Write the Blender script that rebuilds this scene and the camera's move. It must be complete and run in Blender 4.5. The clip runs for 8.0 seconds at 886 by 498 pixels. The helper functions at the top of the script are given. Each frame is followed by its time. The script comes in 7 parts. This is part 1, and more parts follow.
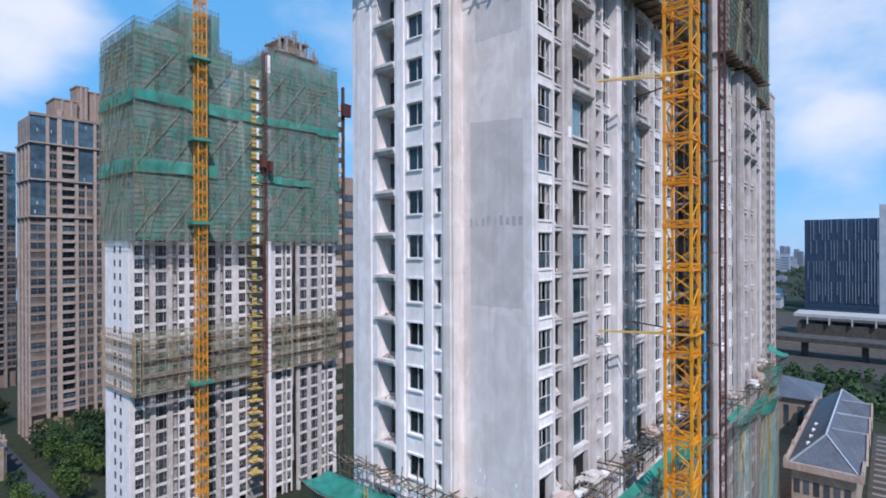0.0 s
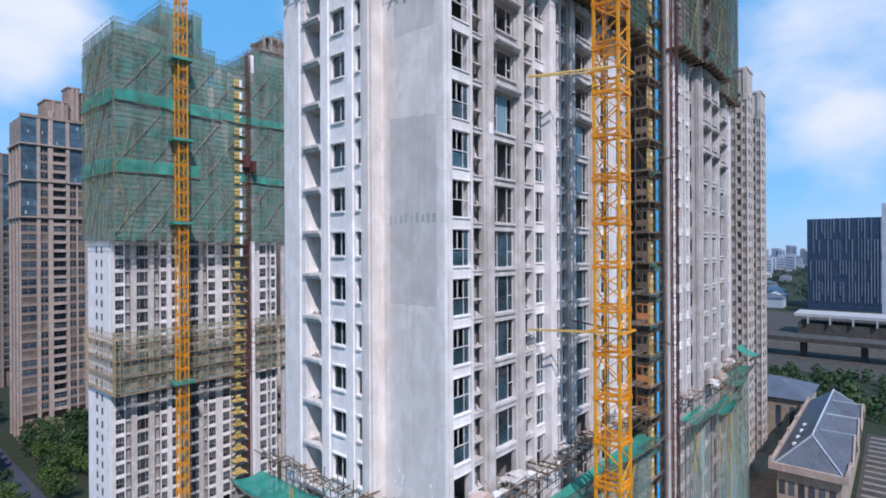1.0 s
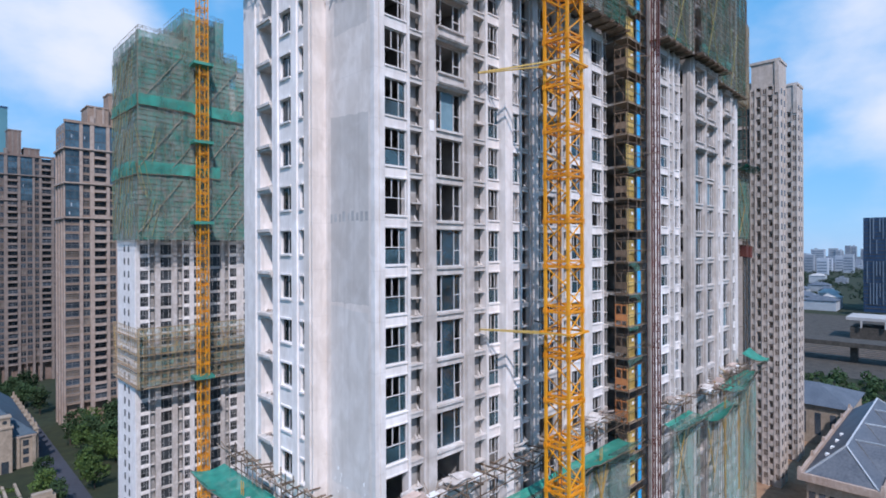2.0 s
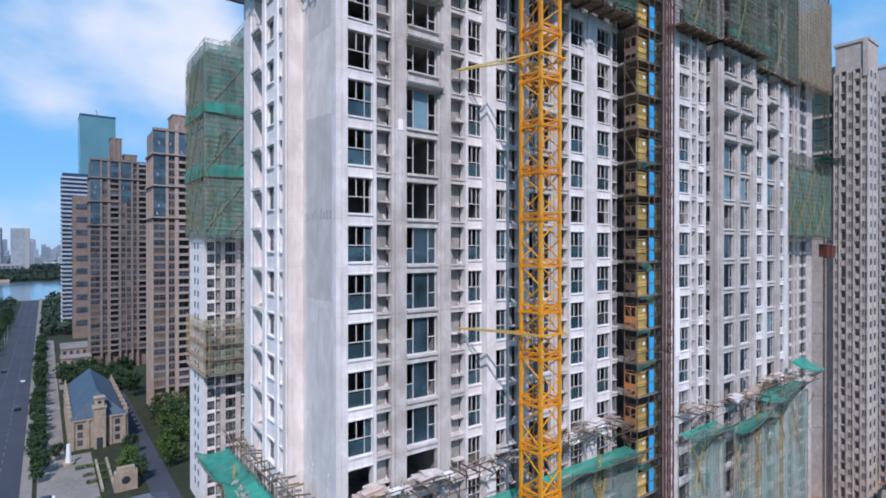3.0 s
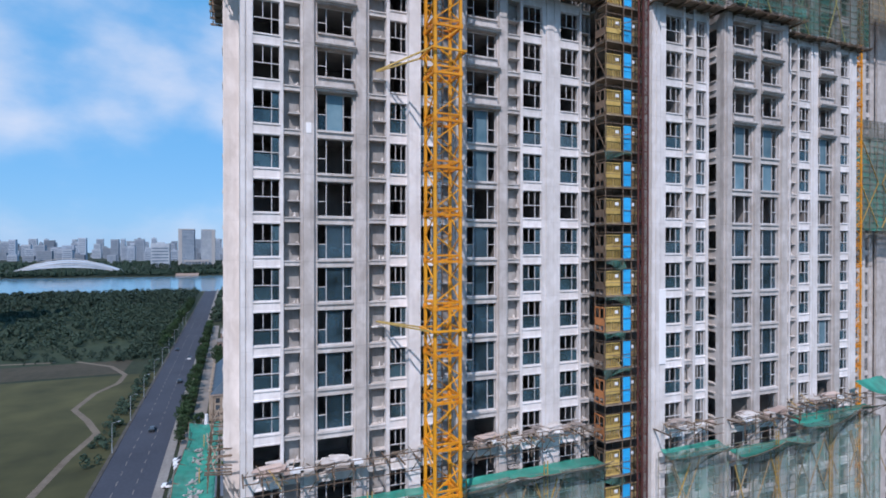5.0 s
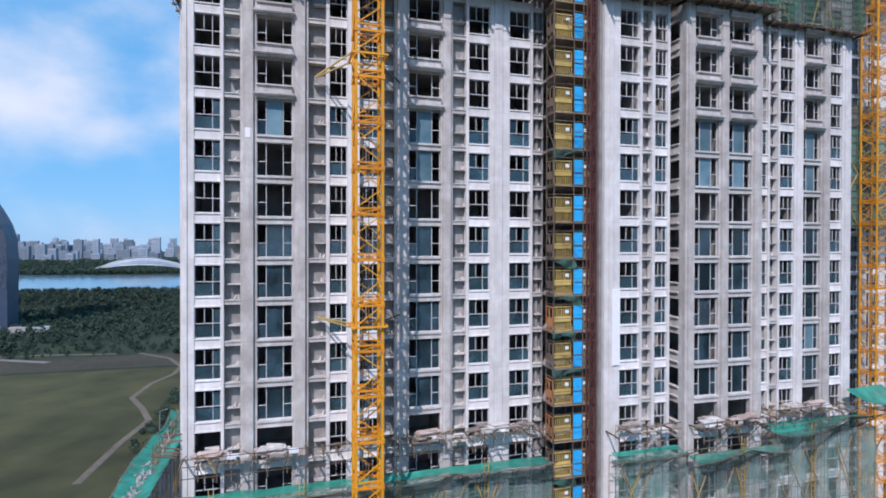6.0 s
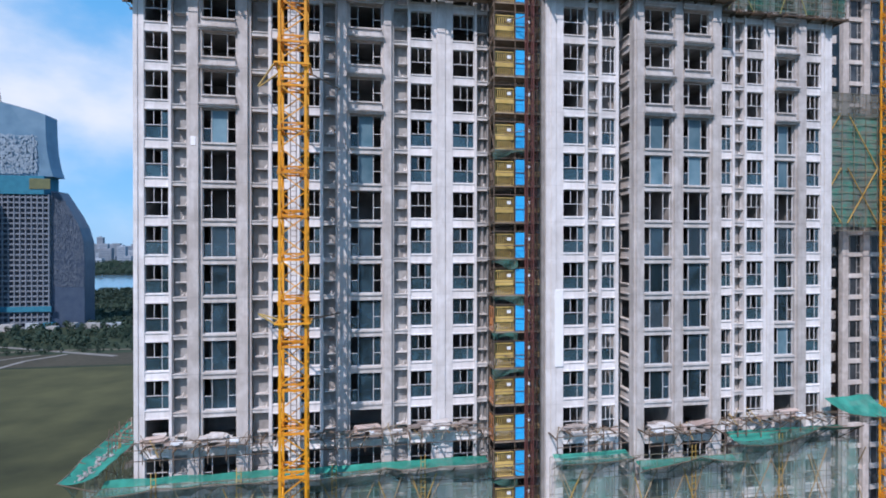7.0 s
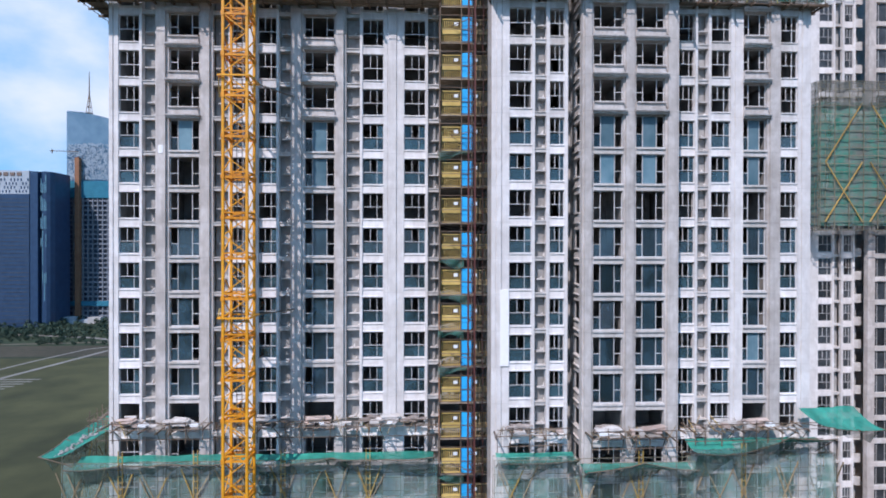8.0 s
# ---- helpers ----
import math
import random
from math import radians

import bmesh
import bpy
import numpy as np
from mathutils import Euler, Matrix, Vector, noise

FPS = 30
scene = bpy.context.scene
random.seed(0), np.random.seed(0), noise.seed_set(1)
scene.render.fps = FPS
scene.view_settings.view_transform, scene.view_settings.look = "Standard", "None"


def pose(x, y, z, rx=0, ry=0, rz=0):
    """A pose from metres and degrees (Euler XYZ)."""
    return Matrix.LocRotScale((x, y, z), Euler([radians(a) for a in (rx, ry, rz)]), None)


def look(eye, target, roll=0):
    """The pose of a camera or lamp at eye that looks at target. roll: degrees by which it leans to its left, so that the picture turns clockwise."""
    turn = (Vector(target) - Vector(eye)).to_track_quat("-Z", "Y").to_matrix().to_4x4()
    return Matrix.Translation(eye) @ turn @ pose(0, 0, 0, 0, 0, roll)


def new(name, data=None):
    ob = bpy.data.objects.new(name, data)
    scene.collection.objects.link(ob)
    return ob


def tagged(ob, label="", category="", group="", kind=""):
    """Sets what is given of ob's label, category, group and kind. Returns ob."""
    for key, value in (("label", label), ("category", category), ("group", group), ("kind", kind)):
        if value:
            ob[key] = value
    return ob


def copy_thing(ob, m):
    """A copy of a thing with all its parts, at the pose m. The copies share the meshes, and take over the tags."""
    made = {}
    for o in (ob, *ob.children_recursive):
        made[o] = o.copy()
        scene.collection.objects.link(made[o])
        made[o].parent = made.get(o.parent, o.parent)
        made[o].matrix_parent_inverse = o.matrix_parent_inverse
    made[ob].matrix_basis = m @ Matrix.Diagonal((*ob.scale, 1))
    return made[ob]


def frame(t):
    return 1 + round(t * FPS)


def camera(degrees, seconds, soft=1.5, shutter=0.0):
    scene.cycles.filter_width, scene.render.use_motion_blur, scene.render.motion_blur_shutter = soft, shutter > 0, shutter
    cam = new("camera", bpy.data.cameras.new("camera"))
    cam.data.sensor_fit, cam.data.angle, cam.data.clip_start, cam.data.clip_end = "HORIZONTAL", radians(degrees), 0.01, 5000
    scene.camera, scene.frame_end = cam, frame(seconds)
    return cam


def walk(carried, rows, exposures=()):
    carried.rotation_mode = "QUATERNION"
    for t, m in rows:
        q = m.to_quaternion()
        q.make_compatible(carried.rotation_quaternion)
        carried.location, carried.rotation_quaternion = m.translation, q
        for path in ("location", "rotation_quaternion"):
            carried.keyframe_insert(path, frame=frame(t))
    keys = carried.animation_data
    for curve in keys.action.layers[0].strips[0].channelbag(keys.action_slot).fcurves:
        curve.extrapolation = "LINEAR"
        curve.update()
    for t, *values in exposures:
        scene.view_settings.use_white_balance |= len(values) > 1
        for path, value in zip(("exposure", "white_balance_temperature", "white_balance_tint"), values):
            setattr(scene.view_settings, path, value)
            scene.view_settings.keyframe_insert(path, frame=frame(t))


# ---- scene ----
cam = camera(79.4, 8.0, 1.8)
PATH = [
    (0, (-28.597, -16.126, 63.489), (-27.067, -14.837, 63.488), -0.2),
    (0.5, (-26.804, -17.963, 63.406), (-25.28, -16.668, 63.405), -0.3),
    (1, (-24.816, -19.993, 63.301), (-23.299, -18.69, 63.301), -0.3),
    (1.5, (-22.652, -22.19, 63.232), (-21.169, -20.849, 63.232), -0.3),
    (3, (-15.263, -29.018, 63.163), (-14.066, -27.415, 63.157), -0.0),
    (3.5, (-12.35, -31.203, 63.145), (-11.278, -29.515, 63.134), 0.0),
    (4, (-9.196, -33.284, 63.087), (-8.242, -31.527, 63.075), 0.0),
    (4.5, (-5.749, -35.24, 62.992), (-4.905, -33.427, 62.982), -0.0),
    (6, (5.932, -40.657, 62.946), (6.473, -38.732, 62.932), 0.1),
    (6.5, (10.271, -42.198, 62.881), (10.714, -40.248, 62.87), 0.0),
    (7, (14.852, -43.579, 62.877), (15.184, -41.606, 62.868), 0.0),
    (7.5, (19.575, -44.766, 62.89), (19.788, -42.777, 62.88), 0.1),
    (8, (24.357, -45.651, 62.876), (24.444, -43.653, 62.867), 0.1),
]
walk(cam, [(t, look(eye, target, roll)) for t, eye, target, roll in PATH], [(t, e - 0.07, 6520, 22) for t, e in ((0.0, 0.15), (1.5, 0.18), (3.5, 0.10), (4.5, 0.04), (6.0, 0.13), (7.0, 0.18), (8.0, 0.27))])

# ---- daylight ----
SUN_AZ, SUN_EL = radians(32.5), radians(47.5)   # from -y towards -x, and height
SUN_DIR = Vector((-math.sin(SUN_AZ) * math.cos(SUN_EL), -math.cos(SUN_AZ) * math.cos(SUN_EL), math.sin(SUN_EL)))
sun = new("sun", bpy.data.lights.new("sun", "SUN"))
sun.data.energy, sun.data.angle, sun.data.color = 3.6, radians(0.53), (1.0, 0.975, 0.95)
sun.matrix_world = look(SUN_DIR * 300, (0, 0, 0))

world = bpy.data.worlds.new("sky")
scene.world = world
world.use_nodes = True
wn, wl = world.node_tree.nodes, world.node_tree.links
wn.clear()
w_out, w_bg, w_sky = wn.new("ShaderNodeOutputWorld"), wn.new("ShaderNodeBackground"), wn.new("ShaderNodeTexSky")
w_sky.sky_type, w_sky.sun_disc = "NISHITA", False
w_sky.sun_elevation, w_sky.sun_rotation = SUN_EL, math.atan2(SUN_DIR.x, SUN_DIR.y)
w_sky.dust_density, w_sky.ozone_density, w_sky.air_density = 0.2, 2.0, 1.0
w_co, w_map = wn.new("ShaderNodeTexCoord"), wn.new("ShaderNodeMapping")
w_map.inputs["Scale"].default_value = (1.15, 1.15, 2.0)
w_map.inputs["Location"].default_value = (1.9, 0.6, 0.25)
w_n1, w_ramp, w_mix = wn.new("ShaderNodeTexNoise"), wn.new("ShaderNodeValToRGB"), wn.new("ShaderNodeMixRGB")
w_n1.inputs["Scale"].default_value, w_n1.inputs["Detail"].default_value, w_n1.inputs["Roughness"].default_value = 3.6, 10.0, 0.52
w_ramp.color_ramp.interpolation = "EASE"
w_ramp.color_ramp.elements[0].position, w_ramp.color_ramp.elements[1].position = 0.46, 0.98
w_mix.inputs["Color2"].default_value = (4.75, 5.5, 6.25, 1)
wl.new(w_co.outputs["Generated"], w_map.inputs["Vector"])
wl.new(w_map.outputs["Vector"], w_n1.inputs["Vector"])
# cloud banks: azimuth from +y towards +x, height, reach and depth, in degrees; the last three are unseen, added to
# whiten the sky light
banks = w_n1.outputs["Fac"]
for az, el, reach, depth in ((10, 20, 9, 0.36), (0, 17, 8, 0.2), (-9, 15, 6, 0.18), (-20, 14, 8, 0.19), (-20, 9.5, 5.5, 0.12), (-34, 18, 11, 0.34), (-26, 9, 6, 0.18), (86, 18, 10, 0.2), (87, 9, 5, 0.16),
                             (140, 25, 25, 0.2), (200, 30, 30, 0.2), (270, 22, 22, 0.2)):
    az, el = radians(az), radians(el)
    w_dot, w_rng, w_add = wn.new("ShaderNodeVectorMath"), wn.new("ShaderNodeMapRange"), wn.new("ShaderNodeMath")
    w_dot.operation, w_rng.interpolation_type, w_add.operation = "DOT_PRODUCT", "SMOOTHSTEP", "ADD"
    w_dot.inputs[1].default_value = (math.sin(az) * math.cos(el), math.cos(az) * math.cos(el), math.sin(el))
    w_rng.inputs["From Min"].default_value, w_rng.inputs["From Max"].default_value = math.cos(radians(reach)), 1.0
    w_rng.inputs["To Max"].default_value = depth
    wl.new(w_co.outputs["Generated"], w_dot.inputs[0])
    wl.new(w_dot.outputs["Value"], w_rng.inputs["Value"])
    wl.new(banks, w_add.inputs[0])
    wl.new(w_rng.outputs["Result"], w_add.inputs[1])
    banks = w_add.outputs["Value"]
wl.new(banks, w_ramp.inputs["Fac"])
wl.new(w_ramp.outputs["Color"], w_mix.inputs["Fac"])
w_haze = wn.new("ShaderNodeMixRGB")
w_haze.inputs["Fac"].default_value, w_haze.inputs["Color2"].default_value = 0.78, (0.55, 3.0, 5.8, 1)
wl.new(w_sky.outputs["Color"], w_haze.inputs["Color1"])
wl.new(w_haze.outputs["Color"], w_mix.inputs["Color1"])
wl.new(w_mix.outputs["Color"], w_bg.inputs["Color"])
wl.new(w_bg.outputs["Background"], w_out.inputs["Surface"])
w_bg.inputs["Strength"].default_value = 0.15


# ---- materials ----
def material(name, a, b, rough=0.85, fine=3.0, coarse=0.25, streak=0.0, metal=0.0, bump=0.15, vary=0.12, spec=0.3, alpha=1.0, island=False, joints=0.0):
    """Two tones mixed by noise at two scales, rain streaks down the face, a little difference between objects."""
    m = bpy.data.materials.new(name)
    m.use_nodes = True
    n, l = m.node_tree.nodes, m.node_tree.links
    bsdf = n["Principled BSDF"]
    geo = n.new("ShaderNodeNewGeometry")
    n1, n2 = n.new("ShaderNodeTexNoise"), n.new("ShaderNodeTexNoise")
    n1.inputs["Scale"].default_value, n1.inputs["Detail"].default_value = fine, 6.0
    n2.inputs["Scale"].default_value, n2.inputs["Detail"].default_value = coarse, 4.0
    l.new(geo.outputs["Position"], n1.inputs["Vector"])
    l.new(geo.outputs["Position"], n2.inputs["Vector"])
    mul = n.new("ShaderNodeMath")
    mul.operation = "MULTIPLY_ADD"
    l.new(n1.outputs["Fac"], mul.inputs[0])
    mul.inputs[1].default_value = 0.5
    half = n.new("ShaderNodeMath")
    half.operation = "MULTIPLY"
    half.inputs[1].default_value = 0.5
    l.new(n2.outputs["Fac"], half.inputs[0])
    l.new(half.outputs[0], mul.inputs[2])
    ramp = n.new("ShaderNodeValToRGB")
    ramp.color_ramp.elements[0].position, ramp.color_ramp.elements[1].position = 0.36, 0.64
    ramp.color_ramp.elements[0].color, ramp.color_ramp.elements[1].color = (*a, 1), (*b, 1)
    l.new(mul.outputs[0], ramp.inputs["Fac"])
    col = ramp.outputs["Color"]
    if streak:
        mp, n3 = n.new("ShaderNodeMapping"), n.new("ShaderNodeTexNoise")
        mp.inputs["Scale"].default_value = (2.3, 2.3, 0.09)
        n3.inputs["Scale"].default_value, n3.inputs["Detail"].default_value = 1.6, 5.0
        l.new(geo.outputs["Position"], mp.inputs["Vector"])
        l.new(mp.outputs["Vector"], n3.inputs["Vector"])
        r3 = n.new("ShaderNodeValToRGB")
        r3.color_ramp.elements[0].position, r3.color_ramp.elements[1].position = 0.52, 0.74
        r3.color_ramp.elements[0].color = (1, 1, 1, 1)
        r3.color_ramp.elements[1].color = (1 - 0.8 * streak, 1 - 0.85 * streak, 1 - 0.85 * streak, 1)
        l.new(n3.outputs["Fac"], r3.inputs["Fac"])
        mx = n.new("ShaderNodeMixRGB")
        mx.blend_type, mx.inputs["Fac"].default_value = "MULTIPLY", 1.0
        l.new(col, mx.inputs["Color1"])
        l.new(r3.outputs["Color"], mx.inputs["Color2"])
        col = mx.outputs["Color"]
    if streak:
        mp, n4, r4, mx = n.new("ShaderNodeMapping"), n.new("ShaderNodeTexNoise"), n.new("ShaderNodeValToRGB"), n.new("ShaderNodeMixRGB")
        mp.inputs["Scale"].default_value = (0.95, 0.95, 0.5)
        n4.inputs["Scale"].default_value, n4.inputs["Detail"].default_value, n4.inputs["Roughness"].default_value = 1.0, 7.0, 0.62
        n4.inputs["Distortion"].default_value = 0.6
        l.new(geo.outputs["Position"], mp.inputs["Vector"])
        l.new(mp.outputs["Vector"], n4.inputs["Vector"])
        r4.color_ramp.elements[0].position, r4.color_ramp.elements[1].position = 0.44, 0.62
        r4.color_ramp.elements[0].color = (1 - 0.9 * streak, 1 - 1.0 * streak, 1 - 1.1 * streak, 1)
        r4.color_ramp.elements[1].color = (1, 1, 1, 1)
        l.new(n4.outputs["Fac"], r4.inputs["Fac"])
        mx.blend_type, mx.inputs["Fac"].default_value = "MULTIPLY", 1.0
        l.new(col, mx.inputs["Color1"])
        l.new(r4.outputs["Color"], mx.inputs["Color2"])
        col = mx.outputs["Color"]
    if joints:
        sep, ph, fr, rj, mx = n.new("ShaderNodeSeparateXYZ"), n.new("ShaderNodeMath"), n.new("ShaderNodeMath"), n.new("ShaderNodeValToRGB"), n.new("ShaderNodeMixRGB")
        wob = n.new("ShaderNodeMath")
        l.new(geo.outputs["Position"], sep.inputs["Vector"])
        wob.operation, wob.inputs[1].default_value = "MULTIPLY_ADD", 0.12
        l.new(n2.outputs["Fac"], wob.inputs[0])
        l.new(sep.outputs["Z"], wob.inputs[2])
        ph.operation, ph.inputs[1].default_value = "DIVIDE", 2.95
        l.new(wob.outputs[0], ph.inputs[0])
        fr.operation = "FRACT"
        l.new(ph.outputs[0], fr.inputs[0])
        el = rj.color_ramp.elements
        el[0].position, el[1].position = 0.0, 0.035
        el[0].color, el[1].color = (1 - joints, 1 - joints, 1 - joints, 1), (1, 1, 1, 1)
        mid = el.new(0.012)
        mid.color = (1 - 0.7 * joints, 1 - 0.7 * joints, 1 - 0.7 * joints, 1)
        l.new(fr.outputs[0], rj.inputs["Fac"])
        mx.blend_type = "MULTIPLY"
        l.new(n1.outputs["Fac"], mx.inputs["Fac"])
        l.new(col, mx.inputs["Color1"])
        l.new(rj.outputs["Color"], mx.inputs["Color2"])
        col = mx.outputs["Color"]
    if vary:
        info, hsv, rng = n.new("ShaderNodeObjectInfo"), n.new("ShaderNodeHueSaturation"), n.new("ShaderNodeMapRange")
        rng.inputs["To Min"].default_value, rng.inputs["To Max"].default_value = 1 - vary, 1 + vary
        l.new(geo.outputs["Random Per Island"] if island else info.outputs["Random"], rng.inputs["Value"])
        l.new(rng.outputs["Result"], hsv.inputs["Value"])
        l.new(col, hsv.inputs["Color"])
        col = hsv.outputs["Color"]
    l.new(col, bsdf.inputs["Base Color"])
    if bump:
        bp = n.new("ShaderNodeBump")
        bp.inputs["Strength"].default_value, bp.inputs["Distance"].default_value = bump, 0.05
        l.new(n1.outputs["Fac"], bp.inputs["Height"])
        l.new(bp.outputs["Normal"], bsdf.inputs["Normal"])
    bsdf.inputs["Roughness"].default_value = rough
    bsdf.inputs["Metallic"].default_value = metal
    bsdf.inputs["Specular IOR Level"].default_value = spec
    bsdf.inputs["Alpha"].default_value = alpha
    return m


def net_material(name, a, b, lo, hi):
    """Woven safety net: cloth with see-through gaps, patches of denser weave and creases."""
    m = material(name, a, b, rough=0.8, fine=1.3, coarse=0.3, bump=0.4, vary=0.1)
    n, l = m.node_tree.nodes, m.node_tree.links
    geo = [x for x in n if x.type == "NEW_GEOMETRY"][0]
    mp, tx, rg = n.new("ShaderNodeMapping"), n.new("ShaderNodeTexNoise"), n.new("ShaderNodeMapRange")
    mp.inputs["Scale"].default_value = (0.6, 0.6, 0.22)
    tx.inputs["Scale"].default_value, tx.inputs["Detail"].default_value = 0.8, 6.0
    rg.inputs["From Min"].default_value, rg.inputs["From Max"].default_value = 0.35, 0.65
    rg.inputs["To Min"].default_value, rg.inputs["To Max"].default_value = lo, hi
    l.new(geo.outputs["Position"], mp.inputs["Vector"])
    l.new(mp.outputs["Vector"], tx.inputs["Vector"])
    l.new(tx.outputs["Fac"], rg.inputs["Value"])
    l.new(rg.outputs["Result"], n["Principled BSDF"].inputs["Alpha"])
    return m


def glass_material(name, tint, clear):
    m = bpy.data.materials.new(name)
    m.use_nodes = True
    n, l = m.node_tree.nodes, m.node_tree.links
    n.clear()
    out, mix, mix2 = n.new("ShaderNodeOutputMaterial"), n.new("ShaderNodeMixShader"), n.new("ShaderNodeMixShader")
    tr, gl, df, fr = n.new("ShaderNodeBsdfTransparent"), n.new("ShaderNodeBsdfGlossy"), n.new("ShaderNodeBsdfDiffuse"), n.new("ShaderNodeFresnel")
    tr.inputs["Color"].default_value = (*[0.5 + 0.5 * c for c in tint], 1)
    df.inputs["Color"].default_value = (*tint, 1)
    gl.inputs["Roughness"].default_value = 0.04
    fr.inputs["IOR"].default_value = 1.6
    geo, tx, rg = n.new("ShaderNodeNewGeometry"), n.new("ShaderNodeTexNoise"), n.new("ShaderNodeMapRange")
    tx.inputs["Scale"].default_value, tx.inputs["Detail"].default_value = 0.55, 5.0
    rg.inputs["From Min"].default_value, rg.inputs["From Max"].default_value = 0.36, 0.64
    rg.inputs["To Min"].default_value, rg.inputs["To Max"].default_value = clear - 0.28, clear + 0.22
    l.new(geo.outputs["Position"], tx.inputs["Vector"])
    l.new(tx.outputs["Fac"], rg.inputs["Value"])
    l.new(rg.outputs["Result"], mix2.inputs["Fac"])
    l.new(df.outputs[0], mix2.inputs[1])
    l.new(tr.outputs[0], mix2.inputs[2])
    l.new(fr.outputs["Fac"], mix.inputs["Fac"])
    l.new(mix2.outputs[0], mix.inputs[1])
    l.new(gl.outputs[0], mix.inputs[2])
    l.new(mix.outputs[0], out.inputs["Surface"])
    return m


WHITE = material("white skim coat", (0.775, 0.745, 0.74), (0.875, 0.85, 0.845), streak=0.13, fine=2.2, vary=0.06)
GREY = material("grey cement render", (0.47, 0.44, 0.425), (0.64, 0.61, 0.595), streak=0.2, fine=1.3, vary=0.07, joints=0.3)
LIGHT = material("light grey skim coat", (0.67, 0.65, 0.645), (0.79, 0.77, 0.77), streak=0.14, fine=1.5, vary=0.06, joints=0.22)
PALE = material("pale cement render", (0.54, 0.515, 0.50), (0.69, 0.665, 0.65), streak=0.18, fine=1.6, vary=0.05)
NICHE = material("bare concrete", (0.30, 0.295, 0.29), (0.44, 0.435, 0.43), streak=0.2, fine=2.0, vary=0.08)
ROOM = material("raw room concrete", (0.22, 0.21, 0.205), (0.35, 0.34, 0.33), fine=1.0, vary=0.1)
GABLE = material("skimmed gable render", (0.70, 0.645, 0.615), (0.805, 0.755, 0.73), streak=0.15, fine=0.9, coarse=0.35, vary=0.0, joints=0.16)
PATCH = material("darker skim patch", (0.58, 0.55, 0.535), (0.68, 0.65, 0.635), streak=0.12, fine=0.9, coarse=0.35, vary=0.08)
PATCHLIGHT = material("greyish skim patch", (0.63, 0.60, 0.585), (0.73, 0.70, 0.685), streak=0.12, fine=0.9, coarse=0.35, vary=0.0)
PATCHDARK = material("grey form mark", (0.36, 0.36, 0.365), (0.48, 0.48, 0.485), vary=0.1)
BEIGE = material("greyish beige render", (0.47, 0.425, 0.395), (0.60, 0.55, 0.515), streak=0.15, fine=1.2, vary=0.05)
GREENGLASS = material("green glazed balcony", (0.03, 0.075, 0.07), (0.07, 0.13, 0.12), rough=0.25, fine=0.8, vary=0.25, spec=0.5)
FRESH = material("fresh white paint", (0.84, 0.84, 0.85), (0.88, 0.88, 0.89), vary=0.0, bump=0.05)
FRAME = material("white window frame", (0.54, 0.54, 0.55), (0.66, 0.66, 0.67), rough=0.5, vary=0.05, bump=0.0)
DARKFRAME = material("dark window frame", (0.05, 0.055, 0.06), (0.09, 0.095, 0.1), rough=0.5, vary=0.1, bump=0.0)
TEAL = glass_material("green tinted glass", (0.06, 0.13, 0.165), 0.5)
FILM = material("pale blue protective film", (0.07, 0.155, 0.20), (0.16, 0.26, 0.31), rough=0.3, fine=0.9, vary=0.3, bump=0.05)
DEEP = glass_material("dark window glass", (0.02, 0.045, 0.06), 0.55)
DUSKGLASS = material("dusty dark window", (0.012, 0.015, 0.019), (0.06, 0.07, 0.08), rough=0.3, fine=0.9, vary=0.45, spec=0.5, bump=0.0)
PALEFRAME = material("pale grey window frame", (0.34, 0.34, 0.34), (0.46, 0.46, 0.46), rough=0.5, vary=0.1, bump=0.0)
MIDFRAME = material("grey window frame", (0.13, 0.135, 0.14), (0.20, 0.205, 0.21), rough=0.5, vary=0.1, bump=0.0)
DEEPTEAL = glass_material("dark teal glass", (0.055, 0.115, 0.155), 0.58)
SMOKE = glass_material("smoky blue glass", (0.07, 0.11, 0.14), 0.45)
NET = net_material("green safety net", (0.24, 0.25, 0.225), (0.05, 0.27, 0.21), 0.45, 0.85)
NETUP = net_material("dusty green net", (0.12, 0.13, 0.115), (0.03, 0.17, 0.12), 0.35, 0.75)
NETTHIN = net_material("thin green safety net", (0.36, 0.41, 0.385), (0.17, 0.40, 0.335), 0.12, 0.5)
NETDENSE = net_material("dense green net", (0.015, 0.165, 0.125), (0.03, 0.31, 0.235), 0.8, 1.0)
NETSKIRT = net_material("dark green torn net", (0.10, 0.12, 0.105), (0.03, 0.17, 0.135), 0.3, 0.75)
NETMID = net_material("thin green catch net", (0.07, 0.17, 0.14), (0.05, 0.27, 0.22), 0.3, 0.75)
NETBAND = net_material("green net band", (0.07, 0.24, 0.19), (0.03, 0.32, 0.25), 0.6, 0.95)
NETTHREE = net_material("mottled green net", (0.19, 0.19, 0.175), (0.035, 0.24, 0.175), 0.55, 0.95)
NETTAN = net_material("dusty tan net", (0.23, 0.21, 0.165), (0.33, 0.305, 0.24), 0.6, 0.88)
NETGREY = net_material("faded dark net", (0.10, 0.11, 0.10), (0.17, 0.18, 0.16), 0.4, 0.8)
STEEL = material("weathered scaffold tube", (0.12, 0.09, 0.07), (0.26, 0.19, 0.14), rough=0.65, metal=0.3, vary=0.25, bump=0.0)
OLIVE = material("dusty scaffold tube", (0.13, 0.12, 0.09), (0.24, 0.22, 0.16), rough=0.7, vary=0.25, bump=0.0)
OLIVEPOLE = material("faded yellow green pole", (0.22, 0.20, 0.07), (0.34, 0.30, 0.13), rough=0.7, vary=0.25, bump=0.0)
